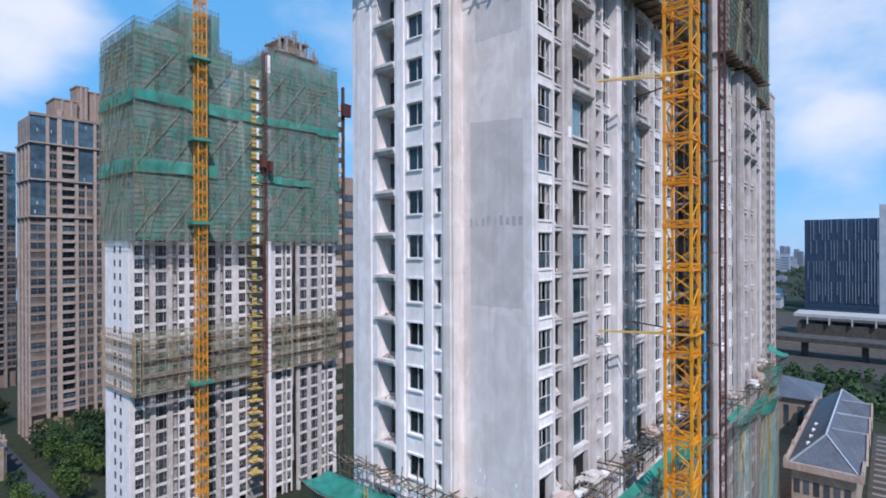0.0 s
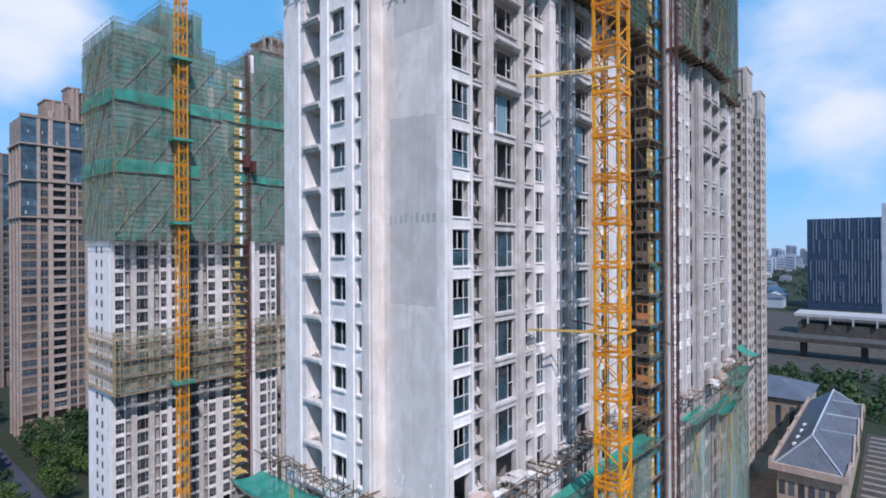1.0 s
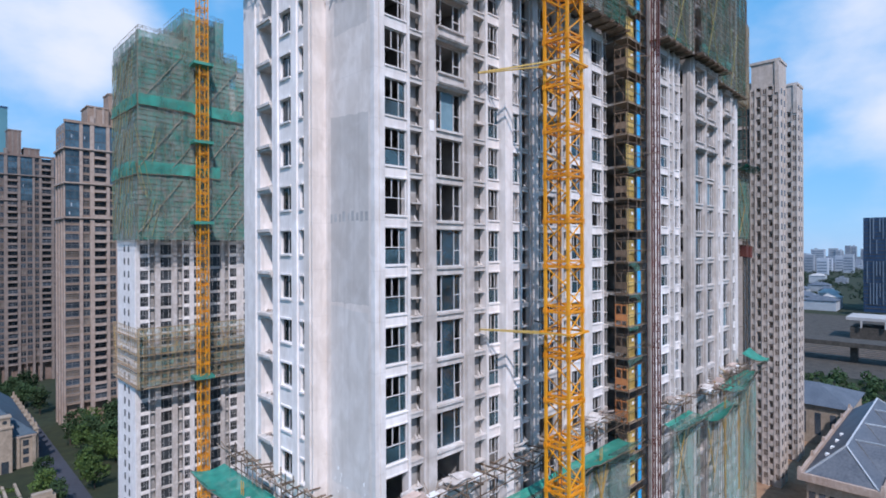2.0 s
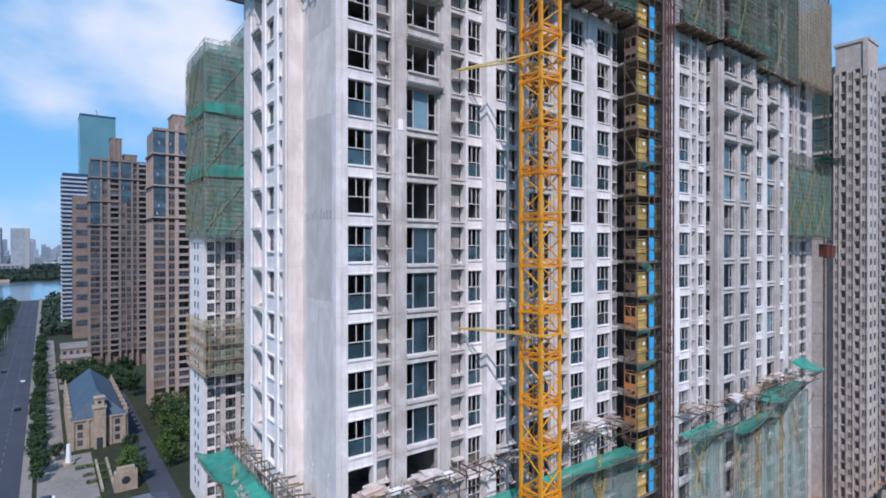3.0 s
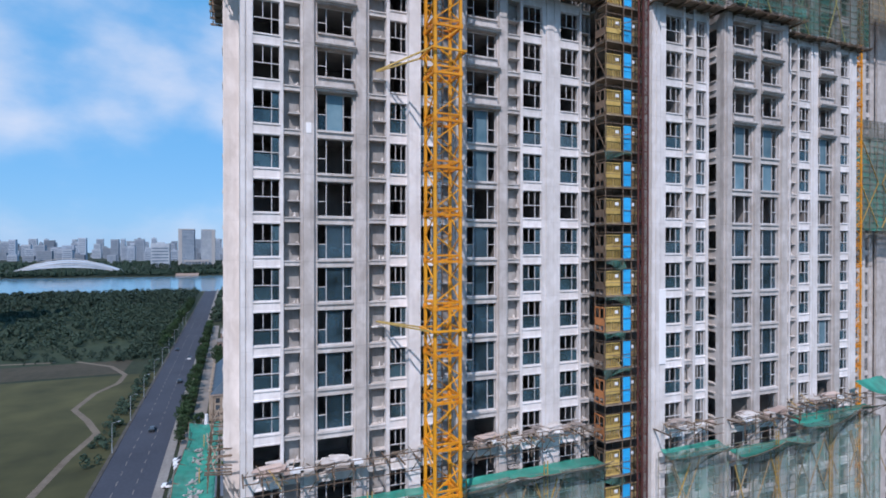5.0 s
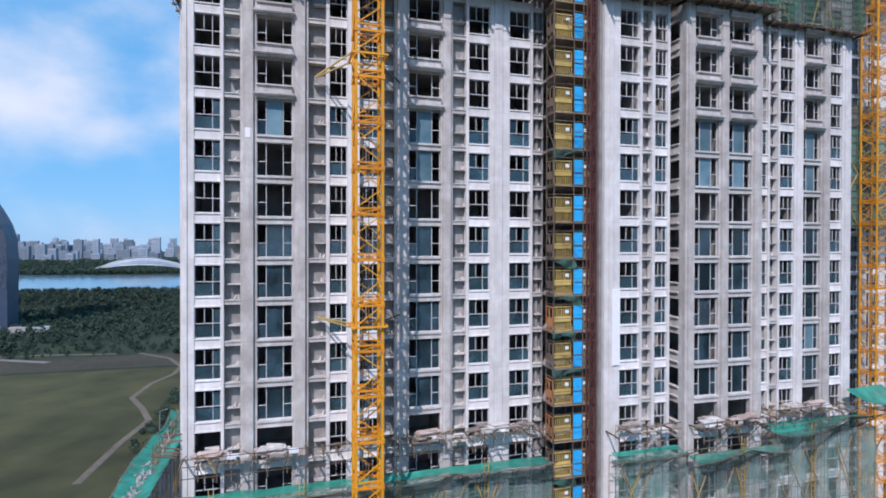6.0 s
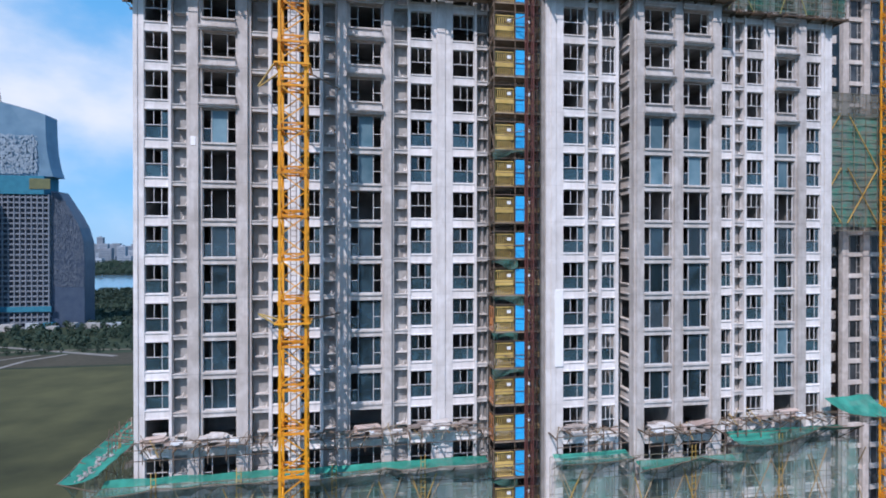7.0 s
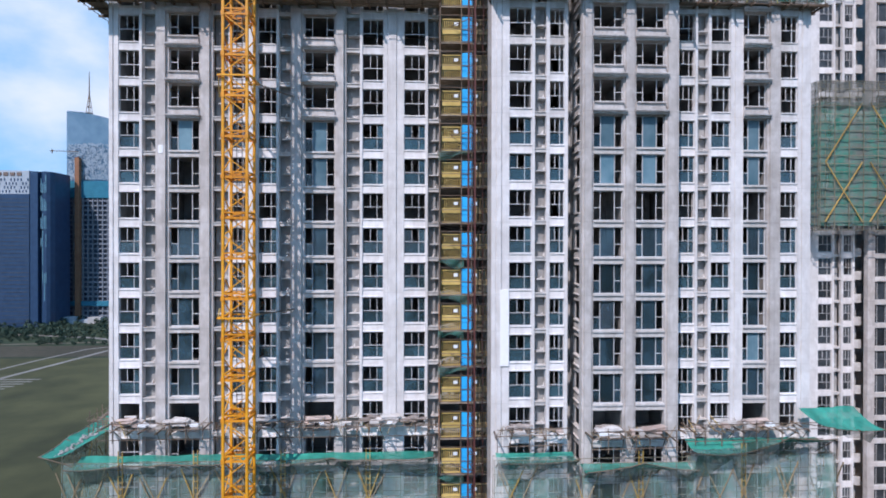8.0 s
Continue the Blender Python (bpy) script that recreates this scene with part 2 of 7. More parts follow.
TAN = material("weathered tan pole", (0.26, 0.19, 0.11), (0.42, 0.32, 0.20), rough=0.7, vary=0.2, bump=0.0)
BAMBOO = material("yellow painted pole", (0.34, 0.21, 0.05), (0.50, 0.34, 0.11), rough=0.6, vary=0.25, bump=0.0)
TIMBER = material("weathered timber boards", (0.20, 0.15, 0.11), (0.38, 0.31, 0.25), rough=0.9, vary=0.3)
BOARD = material("pinkish form board", (0.40, 0.30, 0.26), (0.56, 0.45, 0.40), fine=2.0, vary=0.2)
RUBBLE = material("broken board rubble", (0.26, 0.215, 0.19), (0.45, 0.39, 0.36), fine=3.0, rough=0.9, vary=0.2)
CRANE = material("crane yellow paint", (0.69, 0.275, 0.010), (0.83, 0.385, 0.025), rough=0.45, vary=0.06, spec=0.4, bump=0.0)
RUST = material("dark red hoist steel", (0.075, 0.028, 0.026), (0.15, 0.05, 0.042), rough=0.6, vary=0.2, bump=0.0)
CRANERING = material("crane orange paint", (0.62, 0.22, 0.008), (0.78, 0.32, 0.02), rough=0.5, vary=0.06, spec=0.4, bump=0.0)
GATE = material("yellow landing gate", (0.48, 0.33, 0.09), (0.64, 0.47, 0.17), rough=0.55, vary=0.2, bump=0.0)
# browner copy of the gate yellow, with the right side's shade painted in
SHADEGATE = material("shaded yellow gate", (0.26, 0.17, 0.08), (0.40, 0.28, 0.14), rough=0.6, vary=0.25, bump=0.0)
BLUE = material("blue sheet panel", (0.010, 0.35, 0.74), (0.022, 0.47, 0.88), rough=0.45, vary=0.1, bump=0.0)
ORANGE = material("rusty orange gate", (0.42, 0.16, 0.06), (0.55, 0.24, 0.1), rough=0.6, vary=0.15, bump=0.0)
PLATE = material("white plate", (0.7, 0.75, 0.8), (0.8, 0.83, 0.86), rough=0.5, vary=0.05, bump=0.0)
# brick tone lowered to include cloud shade on the towers' lower part
BROWN = material("beige brick cladding", (0.27, 0.20, 0.16), (0.375, 0.29, 0.24), fine=2.5, streak=0.12, vary=0.05)
PIERGREY = material("grey brown stone pier", (0.20, 0.165, 0.15), (0.28, 0.24, 0.22), fine=1.5, streak=0.15, vary=0.06)
PIERPALE = material("pinkish stone pier", (0.345, 0.275, 0.24), (0.46, 0.38, 0.335), fine=1.5, streak=0.15, vary=0.06)
BROWND = material("brown brick cladding", (0.17, 0.13, 0.115), (0.26, 0.20, 0.175), fine=2.5, streak=0.12, vary=0.05)
SLATEBLUE = material("deep blue slate", (0.034, 0.064, 0.095), (0.062, 0.10, 0.135), fine=2.0, rough=0.6, vary=0.08)
SLATE = material("blue grey slate", (0.075, 0.095, 0.125), (0.13, 0.155, 0.19), fine=2.0, rough=0.6, vary=0.08)
STONE = material("cream stone", (0.30, 0.25, 0.20), (0.42, 0.355, 0.29), fine=1.5, streak=0.15, vary=0.06)
ASPHALT = material("asphalt", (0.040, 0.046, 0.062), (0.058, 0.066, 0.086), fine=1.2, coarse=0.05, rough=0.9, vary=0.0)
PAVING = material("pale paving", (0.17, 0.155, 0.14), (0.26, 0.24, 0.22), fine=1.0, coarse=0.08, vary=0.05)
GRASS = material("rough grass", (0.016, 0.025, 0.015), (0.037, 0.046, 0.023), fine=0.35, coarse=0.018, rough=0.95, vary=0.0, bump=0.12)
PARKGRASS = material("dark park grass", (0.020, 0.036, 0.020), (0.044, 0.060, 0.030), fine=0.12, coarse=0.015, rough=0.95, vary=0.0, bump=0.1)
MEADOW = material("mown meadow", (0.034, 0.036, 0.015), (0.085, 0.083, 0.035), fine=0.06, coarse=0.012, rough=0.95, vary=0.0, bump=0.08)
FIELD = material("brown field", (0.042, 0.038, 0.025), (0.072, 0.062, 0.042), fine=0.3, coarse=0.03, rough=0.95, vary=0.0)
FIELDPATH = material("trodden path", (0.12, 0.095, 0.072), (0.18, 0.15, 0.115), fine=0.8, coarse=0.1, rough=0.95, vary=0.0)
SOIL = material("bare soil", (0.22, 0.13, 0.08), (0.36, 0.235, 0.155), fine=0.5, coarse=0.08, rough=0.95, vary=0.0)
LEAF = material("dark foliage", (0.014, 0.036, 0.015), (0.038, 0.075, 0.028), fine=1.6, coarse=0.2, rough=0.8, vary=0.35)
# blue cast in the far leaves stands in for distance haze
FARLEAF = material("haze tinted far foliage", (0.022, 0.044, 0.031), (0.037, 0.066, 0.044), fine=1.6, coarse=0.2, rough=0.8, vary=0.3)
LEAFY = material("bright foliage", (0.035, 0.075, 0.018), (0.08, 0.135, 0.035), fine=1.6, coarse=0.2, rough=0.8, vary=0.25)
BARK = material("bark", (0.06, 0.045, 0.035), (0.12, 0.09, 0.07), fine=4, vary=0.2)
WATER = material("lake water", (0.10, 0.20, 0.27), (0.12, 0.23, 0.30), fine=0.05, coarse=0.004, rough=0.12, vary=0.0, bump=0.05, spec=0.5)
NAVY = material("navy cladding", (0.016, 0.042, 0.095), (0.028, 0.068, 0.140), rough=0.35, vary=0.06, spec=0.5)
SKYGLASS = material("pale blue curtain wall", (0.10, 0.24, 0.32), (0.17, 0.34, 0.42), rough=0.25, vary=0.1, spec=0.5)
# grey blue of the far walls is haze put into their colour
FAR = material("haze tinted far building", (0.28, 0.33, 0.38), (0.41, 0.46, 0.51), fine=0.15, coarse=0.02, vary=0.22, bump=0.0)
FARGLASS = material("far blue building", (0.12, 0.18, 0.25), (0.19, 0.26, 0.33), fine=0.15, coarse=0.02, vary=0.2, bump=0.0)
WHITEROOF = material("white roof sheet", (0.33, 0.33, 0.33), (0.44, 0.44, 0.44), vary=0.08)
# grimy tone, lowered further to paint in cloud shade over the railway
DIRT = material("grimy cloud-darkened concrete", (0.045, 0.042, 0.038), (0.095, 0.086, 0.075), fine=0.8, vary=0.1)
CARPAINT = material("white car paint", (0.7, 0.71, 0.72), (0.78, 0.79, 0.8), rough=0.25, vary=0.25, spec=0.5, bump=0.0)
TYRE = material("tyre rubber", (0.02, 0.02, 0.02), (0.03, 0.03, 0.03), vary=0.0, bump=0.0)


# ---- mesh tools ----
class Geo:
    def __init__(self):
        self.v, self.f = [], []

    def box(self, x0, x1, y0, y1, z0, z1):
        o = len(self.v)
        self.v += [(x, y, z) for z in (z0, z1) for x, y in ((x0, y0), (x1, y0), (x1, y1), (x0, y1))]
        self.f += [tuple(o + i for i in q) for q in ((3, 2, 1, 0), (4, 5, 6, 7), (0, 1, 5, 4), (1, 2, 6, 5), (2, 3, 7, 6), (3, 0, 4, 7))]
        return self

    def bar(self, p, q, r, n=4, r2=None):
        p, q = Vector(p), Vector(q)
        d = (q - p).normalized()
        side = d.cross(Vector((0, 0, 1)) if abs(d.z) < 0.95 else Vector((1, 0, 0))).normalized()
        up = side.cross(d)
        o = len(self.v)
        for c, rr in ((p, r), (q, r if r2 is None else r2)):
            for i in range(n):
                a = 2 * math.pi * (i + 0.5) / n
                self.v.append(tuple(c + (side * math.cos(a) + up * math.sin(a)) * rr))
        self.f += [(o + i, o + (i + 1) % n, o + n + (i + 1) % n, o + n + i) for i in range(n)]
        self.f += [tuple(o + i for i in reversed(range(n))), tuple(o + n + i for i in range(n))]
        return self

    def sheet(self, fn, nu, nv):
        o = len(self.v)
        self.v += [tuple(fn(i / nu, j / nv)) for j in range(nv + 1) for i in range(nu + 1)]
        w = nu + 1
        self.f += [(o + j * w + i, o + j * w + i + 1, o + (j + 1) * w + i + 1, o + (j + 1) * w + i) for j in range(nv) for i in range(nu)]
        return self

    def prism(self, pts, z0, z1):
        o, n = len(self.v), len(pts)
        self.v += [(x, y, z0) for x, y in pts] + [(x, y, z1) for x, y in pts]
        self.f += [(o + i, o + (i + 1) % n, o + n + (i + 1) % n, o + n + i) for i in range(n)]
        self.f += [tuple(o + i for i in reversed(range(n))), tuple(o + n + i for i in range(n))]
        return self

    def profile(self, x0, x1, pts):
        """A moulding: the (y, z) outline pts drawn along x."""
        o, n = len(self.v), len(pts)
        self.v += [(x0, y, z) for y, z in pts] + [(x1, y, z) for y, z in pts]
        self.f += [(o + (i + 1) % n, o + i, o + n + i, o + n + (i + 1) % n) for i in range(n)]
        self.f += [tuple(o + i for i in range(n)), tuple(o + n + i for i in reversed(range(n)))]
        return self

    def grille(self, xs, zs, solid_cell, y0, y1):
        """One connected plate between y0 and y1, with an opening wherever solid_cell(i, j) is false."""
        nx, nz, ids = len(xs) - 1, len(zs) - 1, {}

        def vid(i, j, k):
            if (i, j, k) not in ids:
                ids[i, j, k] = len(self.v)
                self.v.append((xs[i], y1 if k else y0, zs[j]))
            return ids[i, j, k]
        full = [[0 <= i < nx and 0 <= j < nz and bool(solid_cell(i, j)) for j in range(nz + 1)] + [False] for i in range(nx + 1)] + [[False] * (nz + 2)]
        for i in range(nx + 1):
            for j in range(nz + 1):
                a = full[i][j]
                if a:
                    self.f.append((vid(i, j, 0), vid(i + 1, j, 0), vid(i + 1, j + 1, 0), vid(i, j + 1, 0)))
                    self.f.append((vid(i, j + 1, 1), vid(i + 1, j + 1, 1), vid(i + 1, j, 1), vid(i, j, 1)))
                b = full[i - 1][j] if i else False
                if a != b and j < nz:
                    q = (vid(i, j, 0), vid(i, j + 1, 0), vid(i, j + 1, 1), vid(i, j, 1))
                    self.f.append(q if a else q[::-1])
                b = full[i][j - 1] if j else False
                if a != b and i < nx:
                    q = (vid(i, j, 0), vid(i, j, 1), vid(i + 1, j, 1), vid(i + 1, j, 0))
                    self.f.append(q if a else q[::-1])
        return self

    def second(self):
        """Faces drawn from here on take the second material."""
        self.split = len(self.f)
        return self

    def mesh(self, name, mat, smooth=False, mat2=None):
        me = bpy.data.meshes.new(name)
        me.from_pydata(self.v, [], self.f)
        me.materials.append(mat)
        if mat2 is not None:
            me.materials.append(mat2)
            for i in range(self.split, len(self.f)):
                me.polygons[i].material_index = 1
        if smooth:
            me.shade_smooth()
        me.update()
        return me


def thing(name, loc, label, category, group="", kind="", rz=0.0):
    ob = new(name)
    ob.matrix_world = pose(*loc, 0, 0, rz)
    ob.empty_display_size = 0.5
    return tagged(ob, label, category, group, kind)


def solid(name, geo, mat, label, category, group="", kind="", loc=(0, 0, 0), smooth=False):
    ob = new(name, geo.mesh(name, mat, smooth))
    ob.location = loc
    return tagged(ob, label, category, group, kind)


def part(name, geo, mat, parent, label="", m=None, smooth=False):
    """One mesh under a thing or under a part; geo is a Geo or a mesh already made."""
    me = geo.mesh(name, mat, smooth) if type(geo) is Geo else geo
    ob = new(name, me)
    ob.parent = parent
    if m is not None:
        ob.matrix_local = m
    return tagged(ob, label) if label else ob


MESHES = {}


def shared(key, build, name, mat, mat2=None):
    if key not in MESHES:
        g = Geo()
        build(g)
        MESHES[key] = g.mesh(name, mat, False, mat2)
    return MESHES[key]


# ---- ground ----
solid("ground", Geo().sheet(lambda u, v: (-4500 + 9000 * u, -3500 + 9000 * v, -0.02), 60, 60), GRASS, "wide flat ground of rough dull green grass", "ground", kind="structure")

# ---- facades of the residential towers ----
H, SILL0 = 2.95, 68.16      # storey height and one window sill's height


def sill(k):
    return SILL0 + H * k


def window_w(w, h):
    """Frame with a transom and two mullions, drawn from its lower corner."""
    def build(g):
        t = 0.05
        xs = [0, t, 0.36 * w, 0.36 * w + t * 0.8, 0.68 * w, 0.68 * w + t * 0.8, w - t, w]
        zs = [0, t, 0.46 * h, 0.46 * h + t, h - t, h]
        g.grille(xs, zs, lambda i, j: i in (0, 4, 6) or j in (0, 2, 4) or i == 2 and j == 3, 0, 0.07)
    return shared(("w", round(w, 2), round(h, 2)), build, "window", FRAME)


def window_b(w, h):
    def build(g):
        t = 0.048
        xs = [0, t, 0.26 * w - t / 2, 0.26 * w + t / 2, 0.74 * w - t / 2, 0.74 * w + t / 2, w - t, w]
        zs = [0, t, 0.42 * h, 0.42 * h + t, h - t, h]
        g.grille(xs, zs, lambda i, j: i in (0, 2, 4, 6) or j in (0, 4) or j == 2 and i in (1, 5), 0, 0.08)
    return shared(("b", round(w, 2), round(h, 2)), build, "window", FRAME)


def pane_mesh(w, h, mat):
    return shared(("p", round(w, 2), round(h, 2), mat.name), lambda g: g.box(0, w, 0, 0.012, 0, h), "pane", mat)


def at(x, y, z):
    return Matrix.Translation((x, y, z))


def facade(tower, m, cols, kmin, kmax, near, z_lo, z_hi, glazed, loggia, lift=0.0, seed=1):
    """Columns of one facade, in the wall's own frame: x along it, y into the building, z up.
    cols: (kind, x0, x1, plane). near: the storeys whose pieces are built singly."""
    rnd = random.Random(seed)

    def put(name, g, mat, label=""):
        part(name, g, mat, tower, label, m)

    for kind, x0, x1, y in cols:
        if kind == "P":      # white pier with two shallow grooves where it is wide
            g = Geo()
            if x1 - x0 > 1.4:
                a, b = x0 + 0.33, x1 - 0.58
                g.prism([(x0, y - 0.05), (a, y - 0.05), (a + 0.02, y - 0.01), (a + 0.06, y - 0.01), (a + 0.08, y - 0.11), (b - 0.08, y - 0.11), (b - 0.06, y - 0.01), (b - 0.02, y - 0.01),
                         (b, y - 0.05), (x1, y - 0.05), (x1, y + 0.3), (x0, y + 0.3)], z_lo, z_hi)
            elif x1 - x0 > 0.6:
                a = x0 + 0.3
                g.prism([(x0, y - 0.06), (a, y - 0.06), (a + 0.02, y + 0.03), (a + 0.08, y + 0.03), (a + 0.1, y - 0.06), (x1, y - 0.06), (x1, y + 0.3), (x0, y + 0.3)], z_lo, z_hi)
            else:
                g.box(x0, x1, y - 0.06, y + 0.3, z_lo, z_hi)
            put("pier", g, LIGHT)
        elif kind == "Q":    # white pier that stands well forward
            put("pier", Geo().box(x0, x1, y - 0.6, y + 0.3, z_lo, z_hi), WHITE)
        elif kind == "G":    # grey pilaster with stepped edges
            w = x1 - x0
            put("pilaster", Geo().prism([(x0, y - 0.09), (x0 + 0.15 * w, y - 0.09), (x0 + 0.15 * w + 0.03, y - 0.30), (x1 - 0.18 * w - 0.03, y - 0.30), (x1 - 0.18 * w, y - 0.09), (x1, y - 0.09), (x1, y + 0.3), (x0, y + 0.3)], z_lo, z_hi), GREY, "grey cement pilaster with stepped edges")
        elif kind == "F":
            put("fin", Geo().box(x0, x1, y - 0.1, y + 0.5, z_lo, z_hi), LIGHT)
        elif kind in "WBN":
            far_geo, far_led, lumps = Geo(), Geo(), Geo()
            for k in range(kmin, kmax + 1):
                s = sill(k) + lift
                single = near[0] <= k <= near[1]
                if kind == "W":
                    top = s + 2.2
                    sp = Geo() if single else far_geo
                    lo = s - H + 2.2
                    sp.profile(x0, x1, [(y + 0.22, lo), (y - 0.035, lo), (y - 0.035, lo + 0.1), (y, lo + 0.12), (y, s - 0.11), (y - 0.07, s - 0.1), (y - 0.07, s - 0.01), (y + 0.22, s)])
                    if single:
                        # brightness falling off towards the top is put into greyer coats
                        put("spandrel", sp, WHITE if k < 2 else LIGHT if y > -1 or k < 4 else PALE)
                        if k in glazed["open"] and x0 < 0:
                            continue
                        wd = part("window", window_w(x1 - x0, 2.2), FRAME, tower, "", m @ at(x0, y + 0.1, s))
                        w = x1 - x0
                        if k in glazed["film"] or k in glazed["clear"]:
                            part("pane", pane_mesh(w - 0.11, 0.85, TEAL), TEAL, wd, "green tinted glass pane", at(0.055, 0.03, 0.06))
                            if rnd.random() < 0.75:
                                part("pane", pane_mesh(0.26 * w, 1.0, TEAL), TEAL, wd, "", at(0.7 * w, 0.03, 1.02))
                            if rnd.random() < 0.4:
                                part("pane", pane_mesh(0.3 * w, 1.0, DEEP), DEEP, wd, "", at(0.06, 0.03, 1.02))
                elif kind == "B":
                    par = k in loggia
                    lo = s - 0.2 + (0.68 if par else 0.0)
                    top = s + (2.36 if par or k + 1 in loggia else 2.2)
                    led = Geo() if single else far_led
                    b = s - (0.57 if par else 0.75)
                    if par:
                        led.profile(x0 - 0.2, x1 + 0.2, [(y - 0.345, b + 0.02), (y - 0.40, b + 0.03), (y - 0.40, b + 0.15), (y - 0.53, b + 0.17), (y - 0.53, b + 0.24), (y - 0.58, b + 0.25), (y - 0.58, b + 0.36), (y - 0.345, b + 0.39)])
                        led.profile(x0, x1, [(y + 0.25, b), (y - 0.3, b), (y - 0.3, b + 0.38), (y - 0.24, b + 0.42), (y - 0.24, lo - 0.16), (y - 0.38, lo - 0.13), (y - 0.38, lo - 0.02), (y + 0.25, lo)])
                    else:
                        led.profile(x0, x1, [(y + 0.25, b), (y - 0.08, b), (y - 0.08, b + 0.36), (y - 0.2, b + 0.39), (y - 0.2, lo - 0.01), (y + 0.25, lo)])
                    if single:
                        put("ledge", led, GREY if par else PALE)
                        if k in glazed["open_b"]:
                            continue
                        w, h = x1 - x0, top - lo
                        wd = part("window", window_b(w, h), FRAME, tower, "", m @ at(x0, y + 0.12, lo))
                        if k in glazed["film"] and (k > 0 or x0 > 4):
                            part("pane", pane_mesh(0.44 * w, h - 0.12, FILM), FILM, wd, "pale blue film on the glass", at(0.28 * w, 0.03, 0.06))
                            part("pane", pane_mesh(0.2 * w, 0.4 * h, DEEP), DEEP, wd, "", at(0.04 * w, 0.03, 0.06))
                        elif k in glazed["clear"]:
                            pm = rnd.choice((FILM, DEEPTEAL, DEEPTEAL, DEEPTEAL, DEEP, SMOKE))
                            part("pane", pane_mesh(0.46 * w, h - 0.12, pm), pm, wd, "tinted glass pane", at(0.27 * w, 0.03, 0.06))
                            part("pane", pane_mesh(0.2 * w, 0.4 * h, DEEPTEAL), DEEPTEAL, wd, "", at(0.04 * w, 0.03, 0.06))
                            if rnd.random() < 0.55:
                                part("pane", pane_mesh(0.2 * w, h - 0.12, DEEPTEAL), DEEPTEAL, wd, "", at(0.76 * w, 0.03, 0.06))
                else:
                    sh = Geo() if single else far_led
                    sh.profile(x0, x1, [(y + 0.6, s - 0.62), (y + 0.02, s - 0.62), (y + 0.02, s - 0.37), (y - 0.05, s - 0.36), (y - 0.05, s - 0.28), (y + 0.6, s - 0.28)])
                    if single:
                        put("niche_slab", sh, PALE)
                        w = x1 - x0
                        put("shelf", Geo().box(x0 + rnd.uniform(0.1, 0.35) * w, x1, y + 0.05, y + 0.6, s + 0.78, s + 0.86), PALE)
                        # pale lumps added in place of the niche's sunlit right corner
                        d = lumps
                        for q in range(3):
                            a, c = x1 - rnd.uniform(0.12, 0.5), rnd.choice((s - 0.28, s + 0.86))
                            d.bar((a, y + 0.2, c), (min(x1 - 0.05, a + rnd.uniform(0, 0.2)), y + 0.4, c + rnd.uniform(0.08, 0.35)), rnd.uniform(0.06, 0.13), 5, 0.03)
            if far_geo.v:
                tagged(part("spandrel_rest", far_geo, WHITE, tower, "", m), kind="stuff")
            if far_led.v:
                tagged(part("ledge_rest", far_led, PALE, tower, "", m), kind="stuff")
            if lumps.v:
                tagged(part("mortar_lump", lumps, PALE, tower, "", m), kind="stuff")
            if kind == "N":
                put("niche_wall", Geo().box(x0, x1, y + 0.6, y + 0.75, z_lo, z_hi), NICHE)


MAIN_COLS = [
    ("P", -1.5, -0.73, 0), ("W", -0.73, 0.99, 0), ("F", 0.99, 1.2, 0), ("N", 1.2, 2.3, 0), ("G", 2.3, 3.42, 0), ("B", 3.42, 5.88, 0),
    ("G", 5.88, 7.02, 0), ("N", 7.02, 8.3, 0), ("F", 8.3, 8.55, 0), ("W", 8.55, 9.85, 0), ("Q", 9.85, 10.72, 0), ("W", 10.72, 12.27, 0), ("F", 12.27, 12.48, 0),
    ("N", 12.48, 13.45, 0), ("G", 13.45, 14.6, 0), ("B", 14.6, 17.12, 0), ("G", 17.12, 18.12, 0), ("N", 18.12, 19.25, 0), ("F", 19.25, 19.48, 0),
    ("W", 19.48, 21.26, 0), ("P", 21.26, 23.0, 0), ("W", 23.0, 24.83, 0), ("F", 24.83, 25.03, 0), ("N", 25.03, 25.97, 0),
]
WING_COLS = [
    ("P", 30.15, 31.6, -2.6), ("W", 31.6, 33.44, -2.6), ("F", 33.44, 33.68, -2.6), ("N", 33.68, 34.62, -2.6), ("F", 34.62, 34.9, -2.6), ("W", 34.9, 36.12, -2.6), ("P", 36.12, 36.4, -2.6),
]
BAY_COLS = [
    ("G", 37.35, 38.27, -3.3), ("B", 38.27, 40.68, -3.3), ("G", 40.68, 41.74, -3.3), ("B", 41.74, 44.1, -3.3), ("G", 44.1, 45.25, -3.3),
]
EAST_COLS = [
    ("P", 45.27, 45.75, -2.05), ("W", 45.75, 47.25, -2.05), ("F", 47.25, 47.47, -2.05), ("N", 47.47, 48.4, -2.05), ("F", 48.4, 48.62, -2.05), ("W", 48.62, 50.3, -2.05), ("P", 50.3, 51.38, -2.05),
    ("B", 51.38, 53.38, -2.05), ("G", 53.38, 54.58, -2.05), ("W", 54.58, 56.08, -2.05), ("P", 56.08, 57.2, -2.05),
]
SIDE_COLS = [  # along -y, plane in x
    ("P", -14.6, -12.0, -2.5), ("L", -12.0, -10.2, -2.5), ("P", -10.2, -9.0, -2.5), ("S", -9.0, -7.6, -2.5), ("P", -7.6, -6.5, -2.5), ("S", -6.5, -6.0, -2.5),
    ("R", -6.0, -5.0, -2.5),
]


